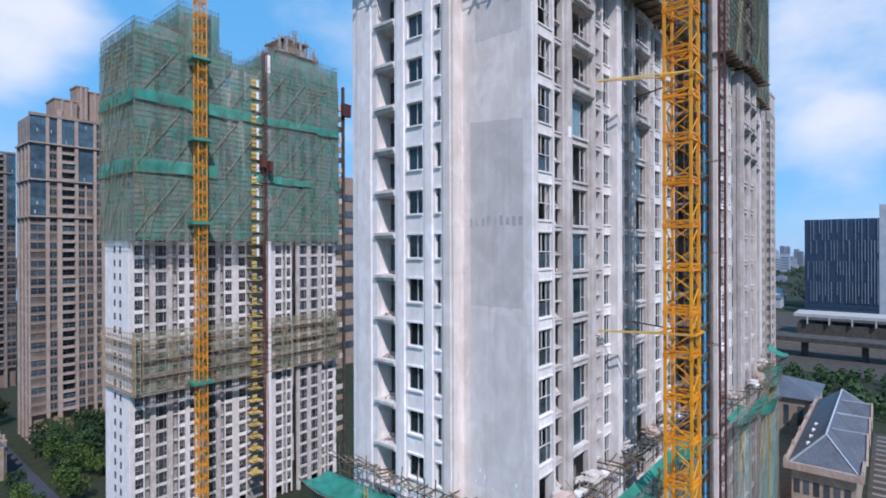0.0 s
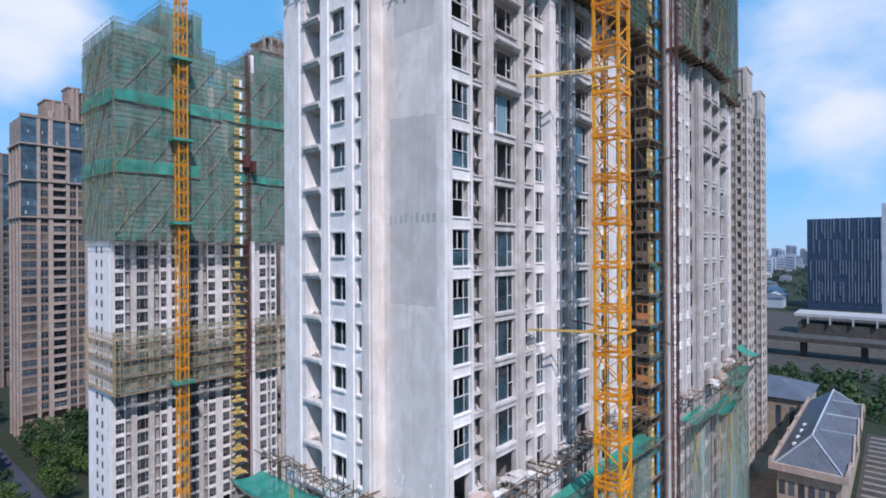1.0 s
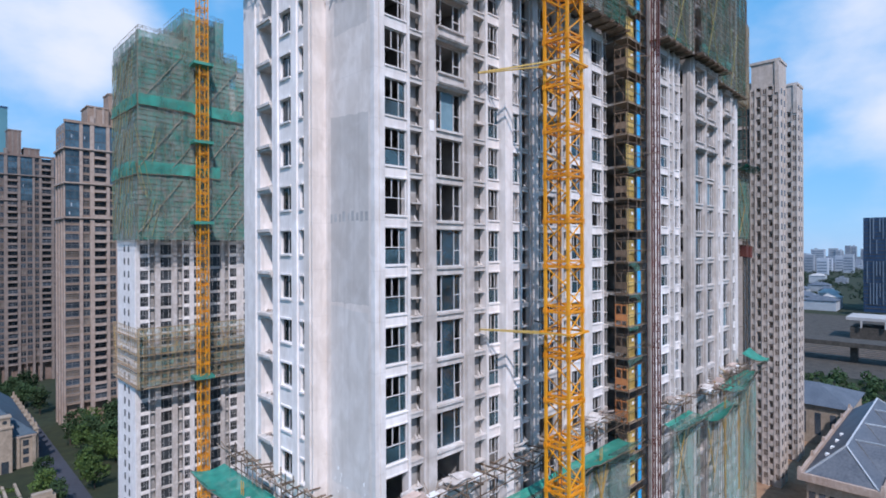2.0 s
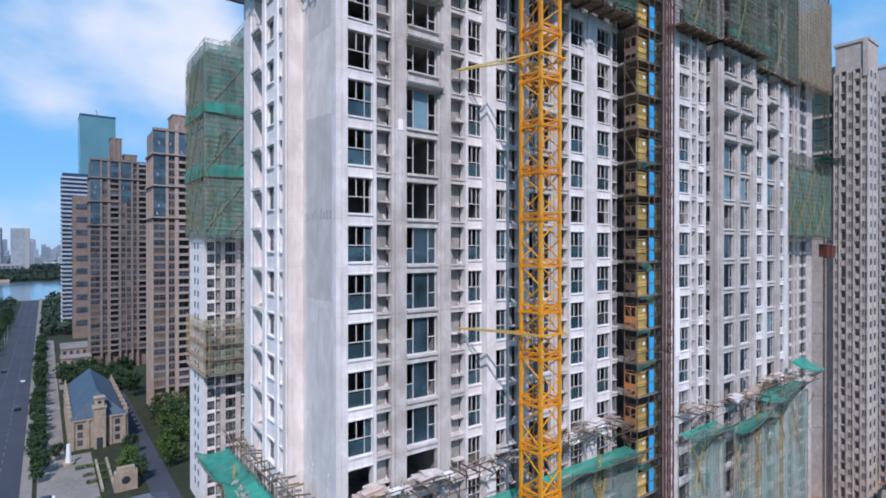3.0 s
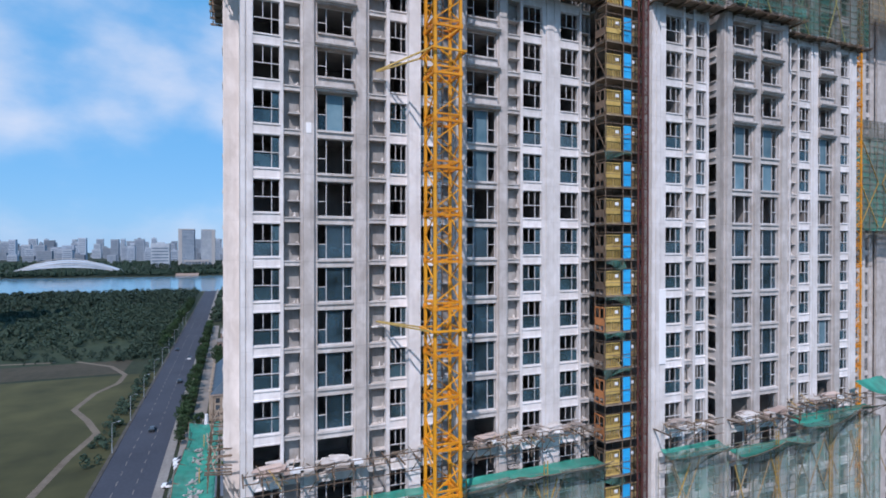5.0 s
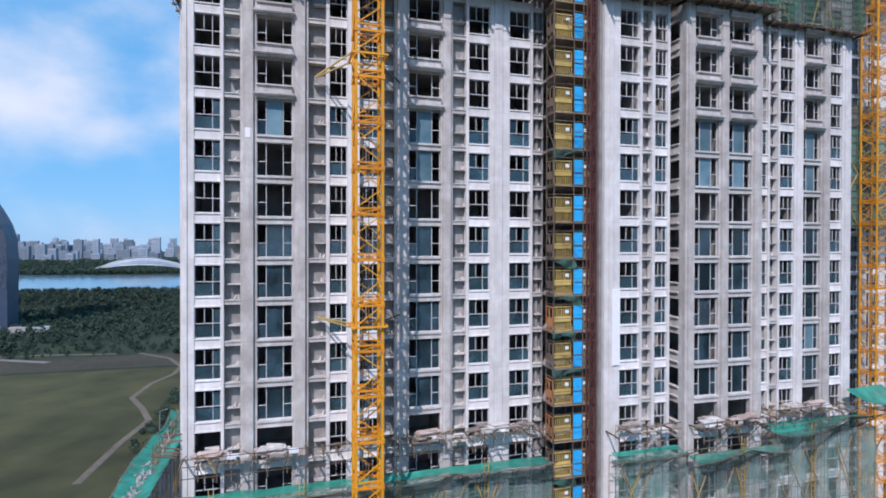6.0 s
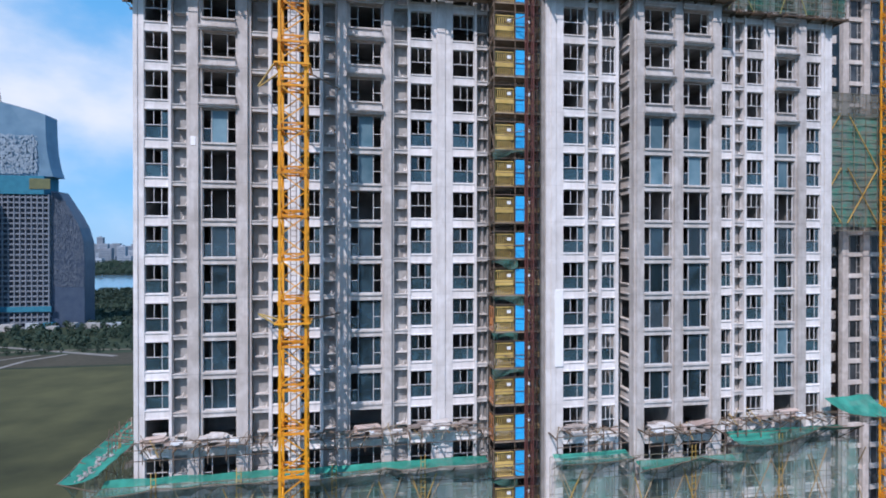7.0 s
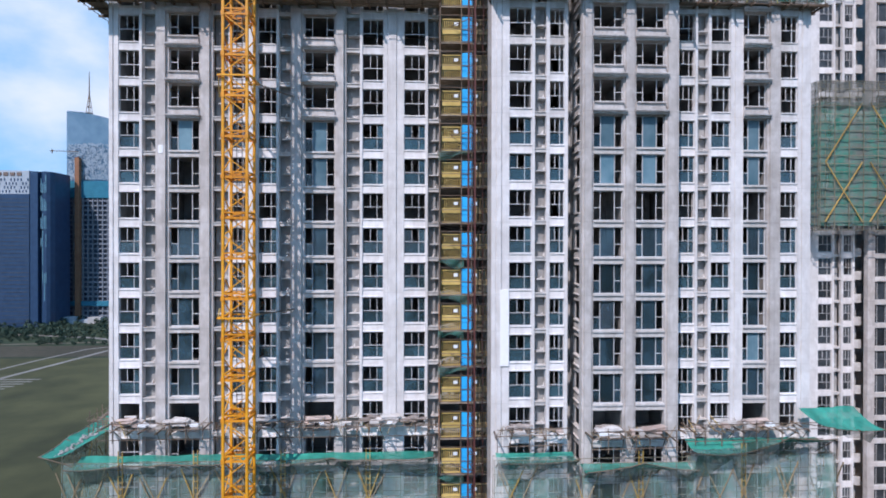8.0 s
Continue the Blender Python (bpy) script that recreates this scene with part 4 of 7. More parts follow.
lower = thing("lower_scaffold", (0, 0, 0), "lower scaffold behind thin torn green safety net", "scaffold")
LOW = [((-4.0, 15.5), (-4.0, -2.2), (-1, 0)), ((-4.0, -2.2), (25.8, -2.2), (0, -1)), ((30.2, -4.4), (36.9, -4.4), (0, -1)), ((36.9, -5.2), (45.8, -5.2), (0, -1)), ((45.8, -4.0), (58.0, -4.0), (0, -1)), ((58.0, -4.0), (58.0, 15.5), (1, 0))]
for i, (a, b, out) in enumerate(LOW):
    zt = 45.6 if i == 1 else 46.2
    net_panel(lower, a, b, 3, zt, out, NETTHIN, seed=i + 20)
    lattice(lower, a, b, 0, zt, out, 1.5, 1.5, OLIVE, OLIVE, r=0.026, brace_mat=TAN)
    L = math.hypot(b[0] - a[0], b[1] - a[1])
    ux, uy = (b[0] - a[0]) / L, (b[1] - a[1]) / L
    rl = random.Random(300 + i)
    for n in range(int(L / 3.4)):
        c = 0.8 + n * 3.4 + rl.uniform(-0.5, 0.5)
        px, py = a[0] + ux * c + out[0] * 0.16, a[1] + uy * c + out[1] * 0.16
        for sg in (-1, 1):
            hz, dx = rl.uniform(3.6, 5.2), rl.uniform(1.6, 2.4) * sg
            part("brace", Geo().bar((px - ux * dx / 2, py - uy * dx / 2, zt - hz - 1.0), (px + ux * dx / 2, py + uy * dx / 2, zt - rl.uniform(0.2, 1.2)), 0.05), TAN if rl.random() < 0.6 else BAMBOO, lower)
        if n % 2:
            for d in (-0.16, 0.16):
                part("ladder_post", Geo().bar((px + ux * d, py + uy * d, zt - 12), (px + ux * d, py + uy * d, zt + 1.0), 0.04), BAMBOO, lower)
            rungs = Geo()
            for q in range(26):
                rungs.bar((px - ux * 0.2, py - uy * 0.2, zt - 12 + q * 0.5), (px + ux * 0.2, py + uy * 0.2, zt - 12 + q * 0.5), 0.03)
            tagged(part("ladder_rung", rungs, BAMBOO, lower), kind="stuff")


def canopy(a, b, out, z, rise, reach, seed, mat, littered=False):
    """Sloping catch net on struts, sagging between them, with its torn skirt."""
    th = thing("catch_net", (0, 0, 0), "green catch net sagging between cantilevered struts", "safety net", "catch nets")
    L = math.hypot(b[0] - a[0], b[1] - a[1])
    w, rc = wavy(0.09, seed, 0.8), random.Random(seed * 13 + 5)
    bays = max(1, round(L / 4.2))
    tips = [(rc.uniform(-0.55, 0.55), rc.uniform(-0.5, 0.35)) for i in range(bays + 1)]

    def fn(u, v):
        c = min(int(u * bays), bays - 1)
        f = u * bays - c
        lift = tips[c][0] * (1 - f) + tips[c + 1][0] * f
        d = (reach + tips[c][1] * (1 - f) + tips[c + 1][1] * f) * v
        sag = 0.3 * math.sin(math.pi * v) + 0.12 * math.sin(math.pi * f) * v
        x, y = a[0] + (b[0] - a[0]) * u + out[0] * d, a[1] + (b[1] - a[1]) * u + out[1] * d
        return x, y, z + (rise + lift) * v - sag + w((x, y, 0))
    for i in range(bays):
        last = (1.0, 0.45, 0.2)[(i + seed) % 3] if L < 20 or i > 4 else 0.3
        if littered:
            last = 1.0
        if last:
            part("net", Geo().sheet(lambda u, v: fn((i + u) / bays, v * last), 10, 6), mat, th, smooth=True)
        if last < 1:
            part("net", Geo().sheet(lambda u, v: fn((i + u) / bays, last + v * (1 - last)), 10, 3), NETMID, th, "thin see-through green net", smooth=True)
    rope = Geo()
    for i in range(bays * 4):
        rope.bar(fn(i / bays / 4, 1.0), fn((i + 1) / bays / 4, 1.0), 0.035)
    part("edge_rope", rope, STEEL, th)

    def skirt(u, v):
        c = min(int(u * bays), bays - 1)
        f = u * bays - c
        p = fn(u, 1.0)
        hang = 0.5 + 2.4 * abs(tips[c][0] * (1 - f) * 1.6 + tips[c + 1][1] * f * 1.6) + 0.5 * noise.noise(Vector((p[0] * 0.9, p[1] * 0.9, seed)))
        return p[0] - out[0] * (1.2 * v + 0.2 * math.sin(7 * u + 3 * v)), p[1] - out[1] * (1.2 * v + 0.2 * math.sin(7 * u + 3 * v)), p[2] - max(0.25, hang) * v
    part("net_skirt", Geo().sheet(skirt, max(8, bays * 8), 5), NETSKIRT, th, "dark see-through torn net skirt", smooth=True)
    n = max(1, round(L / 3))
    for i in range(n + 1):
        u = i / n
        p, q = fn(u, 0.0), fn(u, 1.0)
        part("strut", Geo().bar((p[0], p[1], p[2] - 1.2), (q[0], q[1], q[2] + 0.05), 0.04), STEEL, th)
    if littered:
        rn, g = random.Random(seed), Geo()
        for n in range(90):
            u = min(0.97, max(0.3, rn.choice((0.45, 0.62, 0.78, 0.93)) + rn.gauss(0, 0.05)))
            p = fn(u, min(0.8, max(0.25, 0.5 + rn.gauss(0, 0.09))))
            e = rn.uniform(0.05, 0.16)
            g.bar((p[0], p[1], p[2] - 0.03), (p[0] + rn.uniform(-0.3, 0.3), p[1] + rn.uniform(-0.4, 0.4), p[2] + rn.uniform(0.03, 0.2)), e, 4, e * 0.6)
        solid("rubble", g, NICHE, "grey cement rubble and bags caught in the net", "rubble", kind="stuff")
    return th


canopy((-3.0, -1.2), (25.5, -1.2), (0, -1), 45.8, 0.1, 2.2, 1, NETDENSE)
canopy((30.4, -3.4), (36.6, -3.4), (0, -1), 46.4, 0.4, 2.2, 2, NETDENSE)
canopy((37.0, -4.2), (45.6, -4.2), (0, -1), 45.8, 0.4, 2.4, 3, NETDENSE)
canopy((46.0, -3.0), (57.0, -3.0), (0, -1), 47.2, 0.2, 2.4, 4, NETDENSE)
canopy((-3.1, 17.0), (-3.1, -2.2), (-1, 0), 46.6, -0.3, 2.8, 5, NETDENSE, True)
canopy((T3X + 78, T3Y - 3.4), (T3X + 90.5, T3Y - 3.4), (0, -1), 82.5, 0.9, 2.6, 9, NETDENSE)
canopy((55.6, -3.0), (60.6, -2.6), (0.45, -0.89), 49.6, -0.9, 2.5, 6, NETDENSE)

# platform of boards, beams and rubble along the facade
rnd = random.Random(5)
side_deck = thing("work_platform", (-2.5, 0, 47), "work platform of beams and boards on the gable", "platform")
y = 0.5
while y < 15:
    z = 0.9 + rnd.uniform(-0.2, 0.2)
    part("cantilever_beam", Geo().bar((0.5, y, z), (-1.2, y + rnd.uniform(-0.2, 0.2), z + rnd.uniform(-0.2, 0.3)), 0.06), STEEL, side_deck)
    part("rail_post", Geo().bar((-1.0, y, z - 1.0), (-1.0, y + rnd.uniform(-0.2, 0.2), z + rnd.uniform(0.4, 1.2)), 0.035), STEEL, side_deck)
    if rnd.random() < 0.6:
        part("board", Geo().bar((-rnd.uniform(0.2, 1.4), y, z + 0.1), (-rnd.uniform(0.2, 1.4), y + rnd.uniform(1.0, 2.6), z + 0.2 + rnd.uniform(0, 0.5)), 0.045), TIMBER, side_deck)
    y += rnd.uniform(0.6, 1.1)
for dz in (0.2, 0.8, 1.4):
    part("rail", Geo().bar((-1.0, 0.2, dz), (-1.05, 15, dz + 0.1), 0.03), STEEL, side_deck)
platform = thing("work_platform", (0, 0, 47), "work platform of cantilever beams, boards and rails", "platform")
for x0, x1, y in ((-1.4, 25.8, -0.2), (30.4, 36.2, -2.75), (37.6, 44.8, -3.6), (45.6, 57.0, -2.2)):
    x = x0
    while x < x1:
        z = 1.0 + rnd.uniform(-0.15, 0.15)
        part("cantilever_beam", Geo().bar((x, y + 0.6, z), (x + rnd.uniform(-0.1, 0.1), y - 1.9, z + rnd.uniform(-0.2, 0.3)), 0.07), STEEL, platform)
        if rnd.random() < 0.6:
            part("strut", Geo().bar((x, y - 1.6, z), (x + rnd.uniform(-0.5, 0.5), y, z - 1.6), 0.032), STEEL, platform)
        if rnd.random() < 0.7:
            part("rail_post", Geo().bar((x, y - 1.7, z - 1.0), (x, y - 1.7, z + rnd.uniform(0.3, 0.9)), 0.04), STEEL, platform)
        x += rnd.uniform(0.8, 1.4)
    for dz in (-0.7, 0.1, 0.6):
        part("rail", Geo().bar((x0, y - 1.7, 1 + dz), (x1, y - 1.72, 1 + dz + 0.1), 0.035), STEEL, platform)
    for n in range(int((x1 - x0) * 1.3)):
        x = rnd.uniform(x0, x1 - 0.8)
        part("loose_pole", Geo().bar((x, y - rnd.uniform(0.1, 1.8), 0.9 + rnd.uniform(-0.5, 0.3)), (x + rnd.uniform(-0.9, 1.1), y - rnd.uniform(0.1, 1.8), 1.2 + rnd.uniform(0, 0.8)), 0.03), rnd.choice((STEEL, TAN, TIMBER, BAMBOO)), platform)
        if n % 4 == 0:
            part("sheet", Geo().box(x, x + rnd.uniform(0.4, 0.9), y - 1.2, y - 0.7, 1.15, 1.15 + rnd.uniform(0.1, 0.4)), rnd.choice((PLATE, PALE, BOARD)), platform)
    for n in range(int((x1 - x0) * 0.75)):
        x = rnd.uniform(x0, x1 - 1.5)
        yy = y - rnd.uniform(0.2, 1.6)
        part("board", Geo().bar((x, yy, 1.12 + rnd.uniform(0, 0.15)), (x + rnd.uniform(1.0, 2.6), yy + rnd.uniform(-0.4, 0.4), 1.12 + rnd.uniform(0, 0.4)), 0.042), TIMBER if n % 4 else PALE, platform)
for x, y in ((0.4, -0.7), (4.6, -0.8), (15.8, -0.8), (20.3, -0.6), (24.0, -0.6), (11.4, -0.6), (39.3, -4.0), (42.6, -4.0), (32.3, -3.2), (49.4, -2.7), (52.0, -2.7)):
    g = Geo()
    for n in range(16):
        a, b, c = rnd.uniform(-0.9, 0.9), rnd.uniform(-0.4, 0.4), rnd.uniform(0, 0.6)
        s = rnd.uniform(0.1, 0.28)
        c *= 1 - abs(a)
        g.bar((a - s * 2, b, c), (a + s * 2, b + rnd.uniform(-0.2, 0.2), c + rnd.uniform(-0.1, 0.1)), s * 0.35)
    solid("rubble_pile", g, RUBBLE if rnd.random() < 0.7 else PALE, "pile of broken boards and rubble on the platform", "rubble", "rubble piles", kind="stuff", loc=(x, y, 48.25))

for n, (x, y, z) in enumerate(((4.6, -0.95, 48.2), (15.9, -0.95, 48.2), (0.3, -0.9, 48.2), (39.4, -4.2, 48.15), (42.7, -4.2, 48.15), (52.2, -2.9, 48.2), (21.6, -0.9, 48.2))):
    stack = thing("board_stack", (x, y, z), "untidy stack of pale pinkish boards on the platform", "boards", "board stacks", rz=rnd.uniform(-8, 8))
    for q in range(6):
        w = rnd.uniform(0.55, 1.1)
        part("board", shared(("stackboard", n % 3, q % 3), lambda g: g.box(-w, w, -0.35, 0.35, 0, 0.055), "board", BOARD if n % 3 else PALE), BOARD, stack, "", pose(rnd.uniform(-0.2, 0.2), rnd.uniform(-0.15, 0.15), q * 0.085, rnd.uniform(-4, 8), rnd.uniform(-6, 6), rnd.uniform(-28, 28)))

# ---- second and third tower of the same kind ----
def far_tower(ox, oy, cols, klo, khi, label, z_hi, side_depth=15.0, dull_from=999.0):
    th = thing("apartment_tower", (ox, oy, 0), label, "building", "towers under construction")
    xs0, xs1 = min(c[1] for c in cols), max(c[2] for c in cols)
    for kind, x0, x1, y in cols:
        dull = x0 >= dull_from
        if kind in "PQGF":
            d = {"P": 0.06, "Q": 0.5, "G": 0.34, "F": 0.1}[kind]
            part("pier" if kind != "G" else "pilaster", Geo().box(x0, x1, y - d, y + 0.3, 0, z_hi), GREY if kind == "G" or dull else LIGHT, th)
            continue
        w, slabs = x1 - x0, Geo()
        for k in range(-14 if oy < 50 and x0 < 57 else klo, khi + 1):
            s = sill(k)
            if kind == "W":
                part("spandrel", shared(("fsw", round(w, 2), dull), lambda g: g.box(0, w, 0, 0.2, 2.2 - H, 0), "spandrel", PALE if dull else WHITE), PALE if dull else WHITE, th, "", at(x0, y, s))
                part("window", shared(("fw", round(w, 2)), lambda g: g.grille([0, 0.08, 0.36 * w, 0.36 * w + 0.08, 0.68 * w, 0.68 * w + 0.07, w - 0.08, w], [0, 0.09, 0.95, 1.03, 2.1, 2.2], lambda i, j: i in (0, 4, 6) or j in (0, 2, 4) or i == 2 and j == 3, 0, 0.05).second().box(0, w, 0.06, 0.08, 0, 2.2), "window", PALEFRAME, DUSKGLASS), PALEFRAME, th, "", at(x0, y + 0.1, s))
            elif kind == "B":
                part("ledge", shared(("fsb", round(w, 2)), lambda g: g.box(0, w, -0.1, 0.2, -0.75, -0.2), "ledge", PALE), PALE, th, "", at(x0, y, s))
                part("window", shared(("fb", round(w, 2)), lambda g: g.grille([0, 0.07, 0.26 * w, 0.26 * w + 0.07, 0.72 * w, 0.72 * w + 0.07, w - 0.07, w], [0, 0.08, 1.0, 1.07, 2.32, 2.4], lambda i, j: i in (0, 2, 4, 6) or j in (0, 4) or j == 2 and i in (1, 5), 0, 0.05).second().box(0, w, 0.06, 0.08, 0, 2.4), "window", PALEFRAME, DUSKGLASS), PALEFRAME, th, "", at(x0, y + 0.1, s - 0.2))
            else:
                slabs.box(x0, x1, y + 0.05, y + 0.6, s - 0.6, s - 0.3)
        if kind == "N":
            part("niche_wall", Geo().box(x0, x1, y + 0.6, y + 0.75, 0, z_hi), NICHE, th)
            tagged(part("niche_slab", slabs, PALE, th), kind="stuff")
    for a, b in ((36.35, 37.5),):
        if xs0 < a and xs1 > b:
            part("recess_wall", Geo().box(a, b, 1.0, 1.3, 0, z_hi), NICHE, th)
            for k in range(klo, khi + 1):
                part("recess_ledge", shared(("rl", oy), lambda g: g.profile(36.35, 37.5, [(1.0, -0.6), (0.2, -0.6), (0.2, 0.5), (0.4, 0.5), (0.4, -0.4), (1.0, -0.4)]), "recess_ledge", PALE), PALE, th, "", at(0, 0, sill(k)))
    part("gable_wall", Geo().box(xs0, xs0 + 0.3, 0.9, side_depth, 0, z_hi), WHITE, th, "plain pale gable wall")
    part("gable_wall", Geo().box(xs1 - 0.3, xs1, 0.9, side_depth, 0, z_hi), WHITE, th, "plain pale gable wall")
    part("rear_wall", Geo().box(xs0 + 0.3, xs1 - 0.3, side_depth - 0.3, side_depth, 0, z_hi), PALE, th)
    for k in range(klo, khi + 1) if oy > 50 else ():
        for y in (5.2, 8.5):
            part("window", shared("gablew", lambda g: g.box(-0.08, 0.0, 0, 0.1, 0, 1.5).box(-0.08, 0.0, 0.75, 0.85, 0, 1.5).box(-0.02, 0.0, 0.1, 0.75, 0, 1.5), "window", DARKFRAME), DARKFRAME, th, "", at(xs0 - 0.005, y, sill(k) + 0.5))
    return th


def clip_cols(cols, lim):
    return [c for c in cols if c[2] <= lim]


STAIR = [("N", 25.95, 30.15, 0.6)]
ALL = [(k, a, b, y) for k, a, b, y in MAIN_COLS + STAIR + WING_COLS + BAY_COLS + EAST_COLS]
T2X, T2Y = 16.7, 107.5
far_tower(T2X, T2Y, clip_cols(ALL, 51.4), -22, 0, "white apartment tower under construction, upper half in green net", 108.0)
S2 = thing("tower_scaffold", (T2X, T2Y, 0), "green netted scaffold with long diagonal poles on the second tower", "scaffold")
P2 = [((-2.3, 15.5), (-2.3, -4.6), (-1, 0)), ((-2.3, -4.6), (50.5, -4.6), (0, -1)), ((50.5, -4.6), (50.5, 15.5), (1, 0))]
for i, (a, b, out) in enumerate(P2):
    net_panel(S2, a, b, 65.5, 107.5, out, NET, seed=i + 40, amp=0.25)
    lattice(S2, (a[0] + out[0] * 0.15, a[1] + out[1] * 0.15), (b[0] + out[0] * 0.15, b[1] + out[1] * 0.15), 65.0, 108.6, out, 1.8, 1.15, OLIVE, OLIVE, r=0.041, braces=False)
    lattice(S2, a, b, 33.0, 46.0, out, 1.5, 1.4, BAMBOO, TAN, r=0.07, braces=True)
    net_panel(S2, (a[0] - out[0] * 1.1, a[1] - out[1] * 1.1), (b[0] - out[0] * 1.1, b[1] - out[1] * 1.1), 33.3, 46.0, out, NETTHIN, seed=i + 90, amp=0.2)
    for z in (33.0, 36.5, 40.0, 43.5):
        part("deck", Geo().sheet(lambda u, v: (a[0] + (b[0] - a[0]) * u - out[0] * 1.2 * v, a[1] + (b[1] - a[1]) * u - out[1] * 1.2 * v, z + 0.1), 12, 1), TIMBER, S2)
    L = math.hypot(b[0] - a[0], b[1] - a[1])
    ux, uy = (b[0] - a[0]) / L, (b[1] - a[1]) / L
    rt = random.Random(90 + i)
    for z in (79.8, 94.4):
        s = 0.0
        while s < L - 1:
            e = min(L, s + rt.uniform(6, 12))
            za, ht = z + rt.uniform(-0.3, 0.3), rt.uniform(2.2, 3.2) if s < 16 else rt.uniform(1.2, 2.2)
            p, q = (a[0] + ux * s + out[0] * 0.3, a[1] + uy * s + out[1] * 0.3), (a[0] + ux * e + out[0] * 0.3, a[1] + uy * e + out[1] * 0.3)
            if rt.random() < 0.85:
                net_panel(S2, p, q, za, za + ht, out, NETBAND, seed=i + 50 + int(s), amp=0.5, name="net_band")
                part("band_pole", Geo().bar((*p, za), (*q, za + rt.uniform(-0.3, 0.3)), 0.12), STEEL, S2)
            s = e
    for n in range(int(L / 2.4) if i == 0 else 3):
        sx = 1.0 + n * 2.2 if i == 0 else 0.8 + n * 0.9
        for zz in range(5 if i == 0 else 3):
            z = 66 + zz * 8 + rt.uniform(0, 2)
            p = (a[0] + ux * sx + out[0] * 0.35, a[1] + uy * sx + out[1] * 0.35, z)
            q = (a[0] + ux * (sx + rt.choice((-1.6, 1.6))) + out[0] * 0.35, a[1] + uy * (sx + 1.2) + out[1] * 0.35, z + 7)
            part("corner_pole", Geo().bar(p, q, 0.055), OLIVEPOLE, S2)
    for z0 in (67.0, 81.0, 95.0):
        s = 0.0
        while s + 9 < L:
            p = (a[0] + ux * s + out[0] * 0.3, a[1] + uy * s + out[1] * 0.3, z0)
            q = (a[0] + ux * (s + 9) + out[0] * 0.3, a[1] + uy * (s + 9) + out[1] * 0.3, z0 + 12)
            part("brace", Geo().bar(p, q, 0.085), TIMBER, S2)
            s += 6.5
for a, b, z in (((-2.2, -4.4), (8, 15.2), 110.8), ((29.6, -4.4), (50.4, 15), 113.2), ((3.2, -1), (8, 12), 112.5), ((8.1, -1.5), (17.5, 12), 118.5), ((17.6, 0), (21.5, 12), 111.0)):
    w = thing("roof_scaffold", (T2X, T2Y, 0), "netted scaffold round the roof house", "scaffold", "roof scaffolds")
    for p, q, out in (((a[0], b[1]), (a[0], a[1]), (-1, 0)), ((a[0], a[1]), (b[0], a[1]), (0, -1)), ((b[0], a[1]), (b[0], b[1]), (1, 0))):
        net_panel(w, p, q, 106, z, out, NET, seed=int(z), amp=0.2)
        lattice(w, p, q, 104, z + 1, out, 1.8, 1.15, OLIVE, OLIVE, r=0.041, braces=False)
    part("roof_block", Geo().box(a[0] + 1.2, b[0] - 1.2, a[1] + 1.5, b[1] - 1, 106, z - 0.8), NICHE, w, "raw concrete roof house inside the scaffold")
rh = thing("roof_house", (T2X, T2Y, 6.2), "raw concrete roof house with rough timber on top", "roof house")
part("wall", Geo().box(35, 47, 1, 12, 106, 110), NICHE, rh)
part("base_wall", Geo().box(34, 48.5, 1, 12, 98, 106), NICHE, rh)
part("roof_slab", Geo().box(34.4, 47.6, 0.4, 12.4, 110, 110.4), NICHE, rh)
part("upper_wall", Geo().box(38, 44.5, 3, 10, 110.4, 114.2), RUBBLE, rh)
part("upper_slab", Geo().box(37, 45.5, 2, 11, 114.2, 114.6), TIMBER, rh)
for x in (35.2, 37.4, 39.6, 41.8, 44.0, 46.2):
    part("column", Geo().box(x, x + 0.5, 0.9, 1.4, 110.4, 113 + 1.4 * (x < 44)), NICHE, rh)
rr, props = random.Random(8), Geo()
for n in range(190):
    x, y = rr.uniform(33.8, 48), rr.uniform(-0.5, 11)
    zt = 117.6 - 0.75 * abs(x - 40.5) - rr.uniform(0, 2.2)
    props.bar((x, y, 106), (x + rr.uniform(-0.2, 0.2), y, max(109, zt)), 0.06)
    if n % 2:
        z = rr.uniform(108, max(109, zt))
        props.bar((x - 1.4, y - 0.2, z), (x + rr.uniform(0.6, 2.2), y, z + rr.uniform(-0.5, 0.9)), 0.07)
tagged(part("falsework", props, TIMBER, rh, "bristling timber props and scaffold poles"), kind="stuff")
c2 = crane_mast(T2X + 9.5, T2X + 11.4, T2Y - 7.6, T2Y - 5.6, 0, 135, 64.0, "orange yellow lattice tower crane mast on the second tower", "cranes")
for z in (34.2, 69.3, 87.6, 105.4):
    part("net_collar", Geo().prism([(-2.4, -1.7), (1.9, -1.9), (2.2, 1.8), (-2.1, 1.9)], z - 0.3, z + 0.35), NETBAND, c2, "green net collar round the mast")
h2 = thing("construction_hoist", (T2X + 26, T2Y - 5.0, 0), "tall dark hoist mast with yellow landings", "hoist")
for x, y in ((0.8, -0.5), (1.6, -0.5), (1.6, 0.3), (0.8, 0.3)):
    part("mast_post", Geo().box(x - 0.07, x + 0.07, y - 0.07, y + 0.07, 0, 112), RUST, h2)
for n in range(52):
    z = 34 + n * 1.5
    part("mast_section", shared("m2", lambda g: g.bar((0.8, -0.5, 0), (1.6, -0.5, 0.75), 0.06).bar((1.6, -0.5, 0.75), (0.8, -0.5, 1.5), 0.06).bar((0.8, 0.3, 0), (0.8, -0.5, 0.75), 0.06).bar((0.8, -0.5, 0), (1.6, -0.5, 0), 0.07), "mast_section", RUST), RUST, h2, "", at(0, 0, z))
